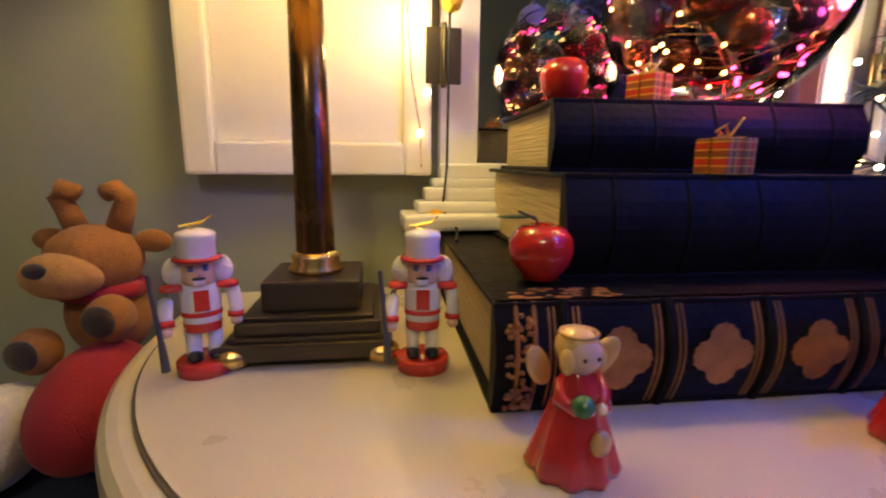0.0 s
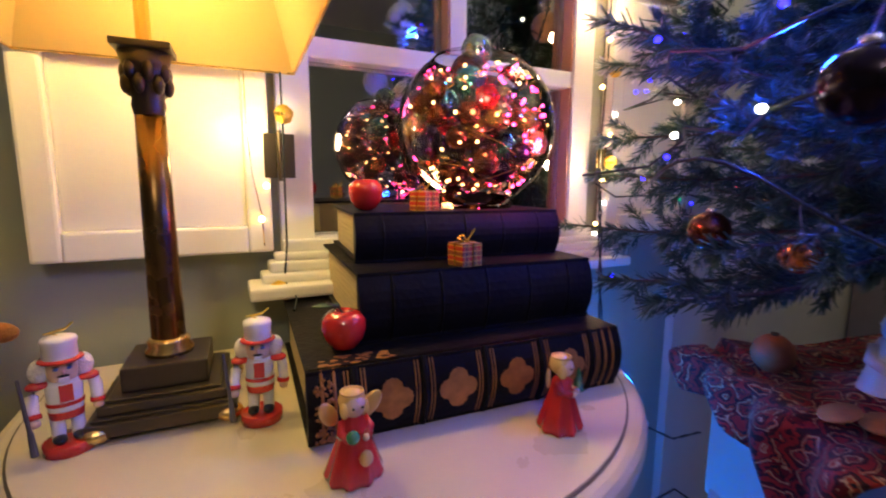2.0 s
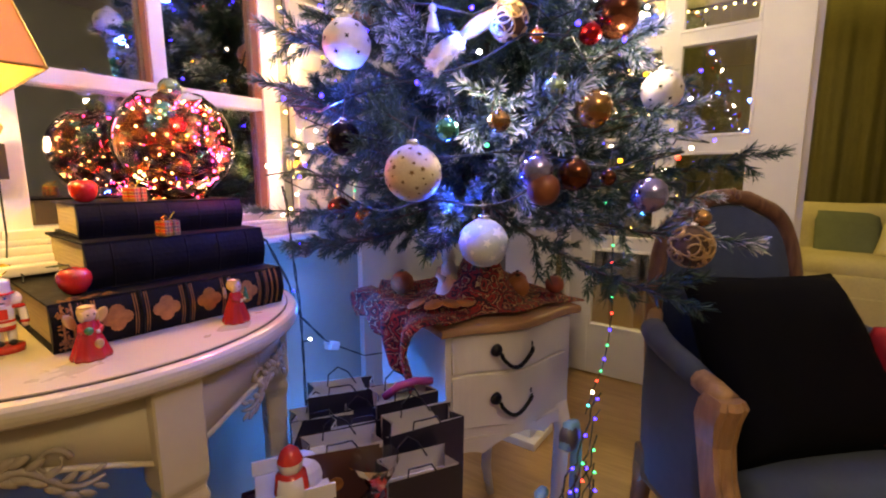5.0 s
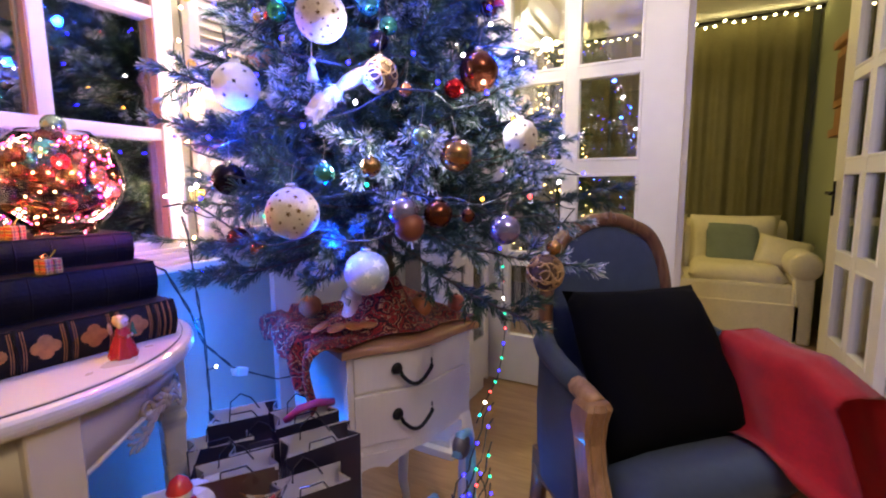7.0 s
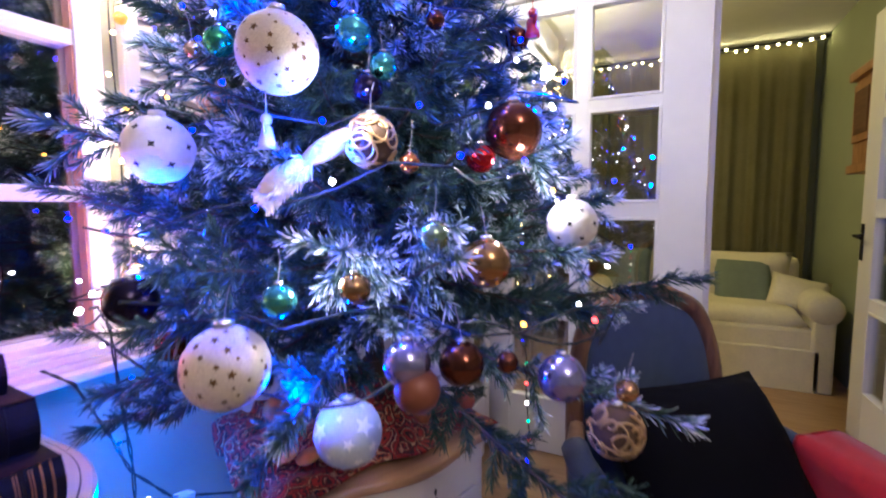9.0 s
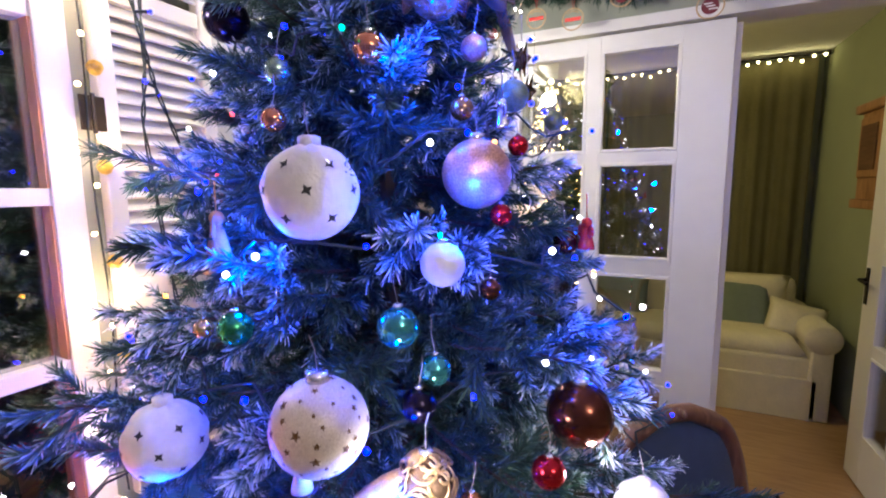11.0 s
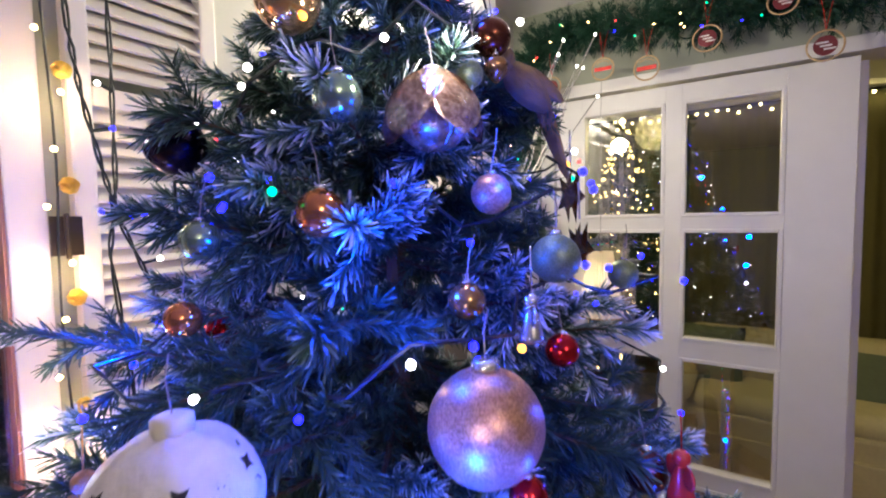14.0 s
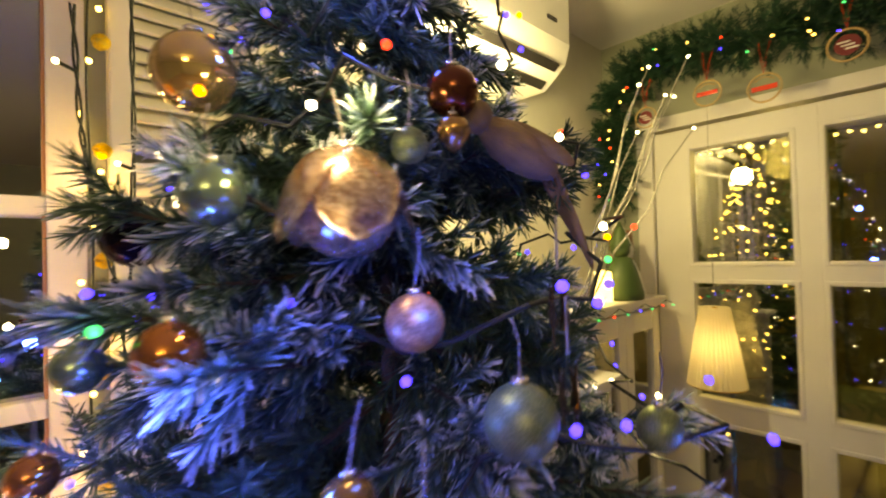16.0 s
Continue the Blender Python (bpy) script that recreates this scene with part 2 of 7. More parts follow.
def tube(bm, pts, r, segs=6, taper=None):
    pts = [Vector(p) for p in pts]
    rings = []
    up = Vector((0.13, 0.31, 0.94))
    for i, p in enumerate(pts):
        d = (pts[min(i + 1, len(pts) - 1)] - pts[max(i - 1, 0)])
        d = d.normalized() if d.length > 1e-9 else Vector((0, 0, 1))
        a = d.cross(up)
        a = a.normalized() if a.length > 1e-4 else d.cross(Vector((1, 0, 0))).normalized()
        b = d.cross(a)
        rr = r if taper is None else r + (taper - r) * i / max(1, len(pts) - 1)
        rings.append([bm.verts.new(p + rr * (math.cos(2 * math.pi * k / segs) * a + math.sin(2 * math.pi * k / segs) * b)) for k in range(segs)])
    for a, b in zip(rings, rings[1:]):
        for k in range(segs):
            bm.faces.new((a[k], a[(k + 1) % segs], b[(k + 1) % segs], b[k]))
    bm.faces.new(rings[0][::-1]), bm.faces.new(rings[-1])
    return bm


def T(pts, r, segs=6, taper=None):
    return tube(bmesh.new(), pts, r, segs, taper)


def prism(outline, z0, z1, bevel=0.0):
    bm = bmesh.new()
    f = bm.faces.new([bm.verts.new((x, y, z0)) for x, y in outline])
    up = [v for v in bmesh.ops.extrude_face_region(bm, geom=[f])["geom"] if isinstance(v, bmesh.types.BMVert)]
    bmesh.ops.translate(bm, vec=(0, 0, z1 - z0), verts=up)
    bmesh.ops.recalc_face_normals(bm, faces=bm.faces[:])
    if bevel:
        es = [e for e in bm.edges if abs(e.verts[0].co.z - e.verts[1].co.z) < 1e-6]
        bmesh.ops.bevel(bm, geom=es, offset=bevel, segments=3, profile=0.5, affect="EDGES")
    return bm


def cushion(w, d, h, n=10, power=2.4, m=None, sag=0.0):
    """A stuffed pillow of width w, depth d and thickness h, pinched at its corners."""
    bm = bmesh.new()
    m = m or Matrix()
    top, bot = {}, {}
    for i in range(n + 1):
        for j in range(n + 1):
            u, v = 2 * i / n - 1, 2 * j / n - 1
            t = max(0.0, (1 - abs(u) ** power) * (1 - abs(v) ** power)) ** 0.5
            pin = 1 - 0.06 * (1 - t)
            x, y = u * w / 2 * pin * (1 - 0.05 * (1 - v * v)), v * d / 2 * pin * (1 - 0.05 * (1 - u * u))
            wob = 0.06 * h * noise.noise(Vector((u * 2.3, v * 2.3, w * 7)))
            top[i, j] = bm.verts.new(m @ Vector((x, y, h / 2 * t + wob)))
            bot[i, j] = top[i, j] if i in (0, n) or j in (0, n) else bm.verts.new(m @ Vector((x, y, -h / 2 * t + wob)))
    for i in range(n):
        for j in range(n):
            bm.faces.new((top[i, j], top[i + 1, j], top[i + 1, j + 1], top[i, j + 1]))
            f = (bot[i, j], bot[i, j + 1], bot[i + 1, j + 1], bot[i + 1, j])
            if len(set(f)) == 4:
                try:
                    bm.faces.new(f)
                except ValueError:
                    pass
    return bm


# ---- the room ----
WY, DX, CZ = 0.745, 2.31, 2.44
WIN = (0.262, 0.715, 0.935, 2.12)
struct("floor", B((-2.6, -3.0, -0.05), (5.2, 1.0, 0.0)), FLOOR, "warm oak strip floor running through both rooms")
struct("ceiling_near", B((-2.6, -3.0, CZ), (DX + 0.06, 0.9, CZ + 0.08)), CEIL, "plain white plaster ceiling")
struct("ceiling_far", B((DX + 0.06, -1.4, 2.5), (5.2, 2.2, 2.58)), CEIL, "plain white ceiling of the second room")
x0, x1, z0, z1 = WIN
bm = bmesh.new()
box(bm, (-2.6, WY, 0), (x0 - 0.045, WY + 0.14, CZ)), box(bm, (x1 + 0.045, WY, 0), (1.014, WY + 0.14, CZ))
box(bm, (x0 - 0.045, WY, 0), (x1 + 0.045, WY + 0.14, z0 - 0.05)), box(bm, (x0 - 0.045, WY, z1 + 0.05), (x1 + 0.045, WY + 0.14, CZ))
struct("wall_window", bm, WALL, "sage green painted wall around the casement window")
struct("wall_north", B((1.014, WY - 0.02, 0), (DX + 0.12, WY + 0.14, CZ)), CREAMW, "pale cream wall behind the decorated tree")
struct("wall_west", B((-2.7, -3.1, 0), (-2.6, 0.9, CZ)), WALL, "sage green side wall")
struct("wall_south", B((-2.6, -3.1, 0), (DX + 0.12, -3.0, CZ)), WALL, "sage green rear wall")
# wall with the wide glazed double door
bm = bmesh.new()
box(bm, (DX, 0.60, 0), (DX + 0.12, WY - 0.02, CZ)), box(bm, (DX, -1.20, 2.13), (DX + 0.12, 0.60, CZ)), box(bm, (DX, -3.0, 0), (DX + 0.12, -1.20, CZ))
struct("wall_door", bm, WALL, "wall holding the wide white double door opening")
bm = bmesh.new()
box(bm, (DX - 0.012, 0.545, 0), (DX + 0.13, 0.60, 2.13), 0.004), box(bm, (DX - 0.012, -1.20, 0), (DX + 0.13, -1.145, 2.13), 0.004), box(bm, (DX - 0.012, -1.145, 2.085), (DX + 0.13, 0.545, 2.13), 0.004)
struct("trim_door_frame", bm, WHITE, "white painted frame of the double door")
# far room
struct("wall_far_east", B((5.0, -1.4, 0), (5.1, 2.2, 2.5)), FARWALL, "green wall behind the olive curtains")
struct("wall_far_south", B((DX + 0.12, -1.38, 0), (5.0, -1.28, 2.5)), FARWALL, "green side wall of the second room")
struct("wall_far_north", B((DX + 0.12, 2.1, 0), (5.0, 2.2, 2.5)), FARWALL, "green end wall of the second room")
struct("wall_far_west", B((DX + 0.0, WY + 0.14, 0), (DX + 0.12, 2.2, 2.5)), FARWALL, "green wall beside the double door")
struct("backdrop_night", B((-3, 2.6, -1), (2.0, 2.7, 4)), OUTSIDE, "dark night outside the window")


def window():
    w = thing("window_1", "white wooden casement window with dark night glass", "window", (0, 0, 0), kind="structure")
    y0, y1 = WY - 0.012, WY + 0.05
    bm = bmesh.new()
    box(bm, (x0 - 0.045, y0, z0 - 0.05), (x0, y1, z1 + 0.05), 0.003), box(bm, (x1, y0, z0 - 0.05), (x1 + 0.045, y1, z1 + 0.05), 0.003)
    box(bm, (x0, y0, z1), (x1, y1, z1 + 0.05), 0.003), box(bm, (x0, y0, z0 - 0.05), (x1, y1, z0), 0.003)
    part("window_frame", bm, WHITE, w)
    for z in (1.193, 1.475, 1.76):
        part("glazing_bar", B((x0, y0 + 0.006, z - 0.014), (x1, y1 - 0.006, z + 0.014), 0.003), WHITE, w)
    part("mullion", B((0.475, y0 + 0.003, 1.207), (0.503, y1 - 0.003, z1), 0.003), WHITE, w)
    for a, b in ((z0, 1.179), (1.207, 1.461), (1.489, 1.746), (1.774, z1)):
        for p, q in ((x0, 0.475), (0.503, x1)) if a > 1.0 else ((x0, x1),):
            g = part("pane", B((p, WY + 0.018, a), (q, WY + 0.022, b)), GLASSW, w)
            g.visible_shadow = False
            part("glazing_bead", B((q - 0.004, y0 + 0.004, a), (q, WY + 0.017, b)), mat_bead, w, "orange-brown wooden bead")
    sill = bmesh.new()
    for za, zb, dy, ex in ((0.908, 0.918, 0.040, 0.012), (0.894, 0.908, 0.048, 0.020), (0.882, 0.894, 0.060, 0.030), (0.866, 0.882, 0.082, 0.046)):
        box(sill, (x0 - 0.045 - ex, WY - dy, za), (x1 + 0.045 + ex, WY - 0.012, zb), 0.004)
    box(sill, (x0 - 0.045, WY - 0.030, 0.918), (x1 + 0.045, WY - 0.012, 0.934), 0.003)
    part("window_sill", sill, WHITE, w)


mat_bead = mat("varnished_bead", (0.45, 0.22, 0.13), 0.5)
window()


def shutter(xa, xb, left):
    """A shutter leaf with a plain raised panel below and louvres above."""
    s = thing("window_shutter", "cream painted shutter, solid panel below and louvres above", "shutter", group="shutters beside the window")
    ya, yb = WY - 0.035, WY - 0.010
    st = 0.03
    za, zb, zm = 0.921, 2.30, 1.29
    fr = bmesh.new()
    box(fr, (xa, ya, za), (xa + st, yb, zb), 0.004), box(fr, (xb - st, ya, za), (xb, yb, zb), 0.004)
    for a, b in ((za, za + 0.034), (zm, zm + 0.04), (zb - 0.05, zb), (1.80, 1.83)):
        box(fr, (xa + st, ya, a), (xb - st, yb, b), 0.003)
    part("frame", fr, SHUT, s)
    part("panel", B((xa + st, ya + 0.008, za + 0.034), (xb - st, yb, zm), 0.003), SHUT, s)
    z = zm + 0.052
    sl = B((xa + st - 0.002, -0.015, -0.0025), (xb - st + 0.002, 0.015, 0.0025), 0.001)
    first = part("slat", sl, SHUT, s, "", False, pose(0, (ya + yb) / 2, z, 52))
    while z < zb - 0.07:
        z += 0.0235
        if 1.795 < z < 1.84:
            continue
        o = new("slat", first.data)
        o.parent, o.matrix_basis = s, pose(0, (ya + yb) / 2, z, 52)
    hx = xb + 0.012 if left else xa - 0.012
    for hz in (1.045, 1.61):
        h = part("hinge", B((hx - 0.019, ya - 0.002, hz - 0.028), (hx - 0.003, ya + 0.002, hz + 0.028), 0.001), DKMETAL, s, "old dark bronze hinge")
        part("hinge_leaf", B((hx + 0.003, ya - 0.002, hz - 0.028), (hx + 0.019, ya + 0.002, hz + 0.028), 0.001), DKMETAL, h)
        part("pin", T([(hx, ya - 0.003, hz - 0.032), (hx, ya - 0.003, hz + 0.032)], 0.003), DKMETAL, h)
    return s


shutter(-0.046, 0.205, True)
shutter(0.785, 1.010, False)


def glazed_door(label, W_=0.90, handle=True):
    """A glazed door leaf in its own x (across, from the hinge) and z; four rows of two panes."""
    d = thing("door_1" if "closed" in label else "door_2", label, "door", kind="structure")
    rows, H_ = ((0.262, 0.668), (0.718, 1.124), (1.184, 1.578), (1.620, 2.018)), 2.075
    sw = (W_ - 0.24 - 0.05) / 2
    cols = ((0.102, 0.393), (0.445, 0.733)) if W_ > 0.85 else ((0.09, 0.09 + sw), (0.14 + sw, 0.14 + 2 * sw))
    fr = bmesh.new()
    for a, b in ((0, cols[0][0]), (cols[0][1], cols[1][0]), (cols[1][1], W_)):
        box(fr, (a, -0.02, 0.012), (b, 0.02, H_), 0.002)
    for c in cols:
        for a, b in ((0.012, rows[0][0]), (rows[0][1], rows[1][0]), (rows[1][1], rows[2][0]), (rows[2][1], rows[3][0]), (rows[3][1], H_)):
            box(fr, (c[0], -0.0185, a), (c[1], 0.0185, b))
    part("door_leaf", fr, WHITE, d)
    for c in cols:
        for r in rows:
            p = part("pane", B((c[0], -0.003, r[0]), (c[1], 0.003, r[1])), GLASSD, d)
            p.visible_shadow = False
            t = bmesh.new()
            k = 0.013
            for lo, hi in (((c[0], r[0]), (c[0] + k, r[1])), ((c[1] - k, r[0]), (c[1], r[1])), ((c[0] + k, r[0]), (c[1] - k, r[0] + k)), ((c[0] + k, r[1] - k), (c[1] - k, r[1]))):
                box(t, (lo[0], -0.023, lo[1]), (hi[0], 0.023, hi[1]), 0.003)
            part("glazing_bead", t, WHITE, p)
    if not handle:
        return d
    k = W_ - 0.90
    h = part("door_handle", T([(0.865 + k, 0.02, 1.02), (0.865 + k, 0.055, 1.02), (0.77 + k, 0.06, 1.015)], 0.008, 8), IRON, d, "dark iron lever handle")
    part("lock_plate", B((0.85 + k, 0.021, 0.90), (0.88 + k, 0.026, 1.08), 0.002), IRON, h)
    return d


d1 = glazed_door("closed white glazed door leaf with eight panes", 0.90, False)
d1.matrix_basis = Matrix.Translation((DX + 0.02, 0.541, 0)) @ pose(0, 0, 0, 0, 0, -90)
d2 = glazed_door("open white glazed door leaf with eight panes", 0.76)
d2.matrix_basis = Matrix.Translation((DX + 0.13, -1.125, 0)) @ pose(0, 0, 0, 0, 0, 2)
part("stop", B((DX + 0.045, -0.385, 0.012), (DX + 0.075, -0.357, 2.07), 0.003), WHITE, None)["label"] = "white meeting bead"
tagged(bpy.data.objects["stop"], "white painted meeting bead of the closed leaf", "trim", kind="structure").name = "trim_meeting_bead"


# ---- half-round console table ----
TZ, TC, TR = 0.797, (0.281, 0.60), 0.326


def demilune(r, back, n=48):
    pts = [(r * math.cos(a), r * math.sin(a)) for a in [math.pi + math.pi * i / n for i in range(n + 1)]]
    return pts + [(r, back), (-r, back)]


def console_table():
    t = thing("console_table", "antique cream half-round console table with carved apron", "table", (*TC, 0))
    part("tabletop", prism(demilune(TR, 0.118), TZ - 0.030, TZ - 0.003, 0.011), TABLE, t)
    part("inlay_line", prism(demilune(TR - 0.0175, 0.11), TZ - 0.0032, TZ - 0.0012), TABLEDK, t, "thin dark line round the top")
    part("top_field", prism(demilune(TR - 0.0195, 0.108), TZ - 0.0014, TZ), TABLE, t)
    ap, bead, n = bmesh.new(), [], 96
    rows = []
    for i in range(n + 1):
        a = math.pi + math.pi * i / n
        u = (math.degrees(a) - 197) / 73
        zb = TZ - 0.150 + 0.058 * max(0.0, math.sin(math.pi * (u % 1.0))) ** 0.8 * (1 if 0 < u < 2 else 0)
        ring = []
        for rr, z in ((TR - 0.035, TZ - 0.028), (TR - 0.035, zb), (TR - 0.053, zb), (TR - 0.053, TZ - 0.028)):
            ring.append(ap.verts.new((rr * math.cos(a), rr * math.sin(a), z)))
        rows.append(ring)
        bead.append(((TR - 0.033) * math.cos(a), (TR - 0.033) * math.sin(a), zb + 0.003))
    for p, q in zip(rows, rows[1:]):
        for k in range(4):
            ap.faces.new((p[k], q[k], q[(k + 1) % 4], p[(k + 1) % 4]))
    bmesh.ops.recalc_face_normals(ap, faces=ap.faces[:])
    part("apron", ap, TABLE, t, "arched cream apron", True)
    part("apron_bead", T(bead, 0.004, 6), TABLE, t, "", True)
    part("back_rail", B((-TR + 0.05, 0.06, TZ - 0.135), (TR - 0.05, 0.10, TZ - 0.028)), TABLE, t)
    for a in (197, 270, 343):
        x, y = (TR - 0.046) * math.cos(radians(a)), (TR - 0.046) * math.sin(radians(a))
        lg = bmesh.new()
        rows = [[lg.verts.new(pose(x, y, 0, 0, 0, a + 90) @ Vector((sx * w_, sy * w_ * 0.85 - 0.004, z))) for sx, sy in ((-1, -1), (1, -1), (1, 1), (-1, 1))] for z, w_ in ((0.0, 0.014), (0.04, 0.02), (0.06, 0.015), (0.58, 0.024), (0.60, 0.029), (0.615, 0.025), (0.63, 0.030), (TZ - 0.029, 0.030))]
        for p, q in zip(rows, rows[1:]):
            for k in range(4):
                lg.faces.new((p[k], p[(k + 1) % 4], q[(k + 1) % 4], q[k]))
        lg.faces.new(rows[0][::-1]), lg.faces.new(rows[-1])
        bmesh.ops.bevel(lg, geom=lg.edges[:], offset=0.0025, segments=1, affect="EDGES")
        part("leg", lg, TABLE, t, "square tapered leg")
    for a in (236, 308):
        rr = TR - 0.034

        def at(u, z, off=0.0):
            return Vector(((rr + off) * math.cos(radians(a + u * 19)), (rr + off) * math.sin(radians(a + u * 19)), z))
        zc = TZ - 0.088
        for sgn in (-1, 1):
            bm = bmesh.new()
            tube(bm, [at(sgn * u, zc - 0.010 + 0.012 * math.sin(u * 6.5) - 0.022 * u * u, 0.003) for u in [i / 14 for i in range(15)]], 0.0055, 7, 0.0025)
            tube(bm, [at(sgn * (0.55 + (0.16 - 0.012 * q) * math.cos(q)), zc + 0.002 + (0.016 - 0.0012 * q) * math.sin(q), 0.003) for q in [i * 0.45 for i in range(16)]], 0.0038, 6, 0.0018)
            part("carved_scroll", bm, CARVE, t, "carved leaf scroll on the apron", True)
            for k, u in enumerate((0.16, 0.28, 0.40, 0.54, 0.68, 0.82, 0.95)):
                for dz in (0.011, -0.010):
                    lf = bmesh.new()
                    ball(lf, (0, 0, 0), 0.0075 - 0.0004 * k, None, 8, 6, (1.7, 0.45, 0.75))
                    part("carved_leaf", lf, CARVE, t, "", True, Matrix.Translation(at(sgn * u, zc - 0.010 + 0.012 * math.sin(u * 6.5) - 0.022 * u * u + dz, 0.004)) @ pose(0, 0, 0, 0, 0, a + sgn * u * 19 + 90) @ pose(0, 0, 0, 0, sgn * (-32 if dz > 0 else 32), 0))
        ros = bmesh.new()
        for q in range(7):
            ball(ros, at(0.085 * math.cos(q * 0.9), zc + 0.013 * math.sin(q * 0.9), 0.003), 0.0068, None, 8, 6)
        ball(ros, at(0, zc, 0.008), 0.006, None, 10, 8)
        part("carved_rosette", ros, CARVE, t, "", True)


console_table()


# ---- books ----
def book(label, w, d, h, loc, rz, spine=LEATHER, rich=False):
    b = thing("book", label, "book", loc, rz, "stacked old books")
    c = 0.0035
    part("text_block", B((0.006, 0.008, c), (w - 0.006, d - 0.006, h - c)), PAGES, b, "yellowed page edges")
    part("front_cover", B((0, 0.004, h - c), (w, d, h), 0.001), spine, b)
    part("back_cover", B((0, 0.004, 0), (w, d, c), 0.001), spine, b)
    bm = bmesh.new()
    n = 8
    prof = [(0.006 - 0.010 * math.sin(math.pi * i / n), h * i / n) for i in range(n + 1)]
    rows = [[bm.verts.new((x, y, z)) for y, z in prof] + [bm.verts.new((x, 0.010, h)), bm.verts.new((x, 0.010, 0))] for x in (0, w)]
    k = len(rows[0])
    for i in range(k):
        bm.faces.new((rows[0][i], rows[1][i], rows[1][(i + 1) % k], rows[0][(i + 1) % k]))
    bm.faces.new(rows[0][::-1]), bm.faces.new(rows[1])
    bmesh.ops.recalc_face_normals(bm, faces=bm.faces[:])
    sp = part("spine", bm, spine, b)

    def arc(x, r=0.0016, m_=None, off=0.0):
        part("raised_band", T([(x, y - off, z) for y, z in prof], r, 6), m_ or spine, sp)
    fr = (0.12, 0.31, 0.50, 0.69, 0.88)
    for f in fr:
        arc(f * w, 0.003 if rich else 0.0012)
        if rich:
            for dx in (-0.0085, -0.0055, 0.0055, 0.0085):
                arc(f * w + dx, 0.0007, GOLDFOIL)
    if rich:
        for x in (0.012, 0.022, w - 0.022, w - 0.012):
            arc(x, 0.0014, GOLDFOIL)
        for f in (0.215, 0.405, 0.595, 0.785):
            bm = bmesh.new()
            r0 = 0.0185
            vs = []
            for i in range(48):
                a = 2 * math.pi * i / 48
                bb = (a + math.pi / 4) % (math.pi / 2) - math.pi / 4
                r = r0 * (0.50 * math.cos(bb) + math.sqrt(0.25 - 0.235 * math.sin(bb) ** 2) + 0.025 * math.cos(24 * a))
                vs.append(bm.verts.new((f * w + r * math.cos(a), -0.0058 + 0.0038 * (r * math.sin(a) / (h / 2)) ** 2 * 1.6, h * 0.52 + r * math.sin(a))))
            cc = bm.verts.new((f * w, -0.0062, h * 0.52))
            for i in range(48):
                bm.faces.new((vs[i], vs[(i + 1) % 48], cc))
            part("quatrefoil", bm, GOLDFOIL, sp, "gilt stamped quatrefoil")
    return b


bk = book("thick black leather book with gilt quatrefoils on its banded spine", 0.322, 0.262, 0.0645, (0.200, 0.432, TZ), -2.5, rich=True)
# stamped gold on the board and the head of the spine
bm = bmesh.new()
rng = random.Random(4)
for i in range(34):
    ball(bm, (rng.uniform(0.012, 0.075), rng.uniform(0.010, 0.03), 0.0647), rng.uniform(0.0015, 0.004), None, 6, 4, (1.4, 0.8, 0.12))
part("corner_tooling", bm, GOLDFOIL, bk, "worn gilt corner tooling")
bm = bmesh.new()
for i in range(70):
    ball(bm, (rng.uniform(0.006, 0.020), -0.0035 + rng.uniform(-0.001, 0.001), rng.uniform(0.006, 0.06)), 0.0016, None, 6, 4)
part("dotted_tooling", bm, GOLDFOIL, bk)
book("plain black leather book with a faintly banded spine", 0.262, 0.225, 0.068, (0.255, 0.474, TZ + 0.0645), -3.0)
book("worn black leather book on top of the stack", 0.240, 0.180, 0.052, (0.266, 0.526, TZ + 0.1325), -5.0)


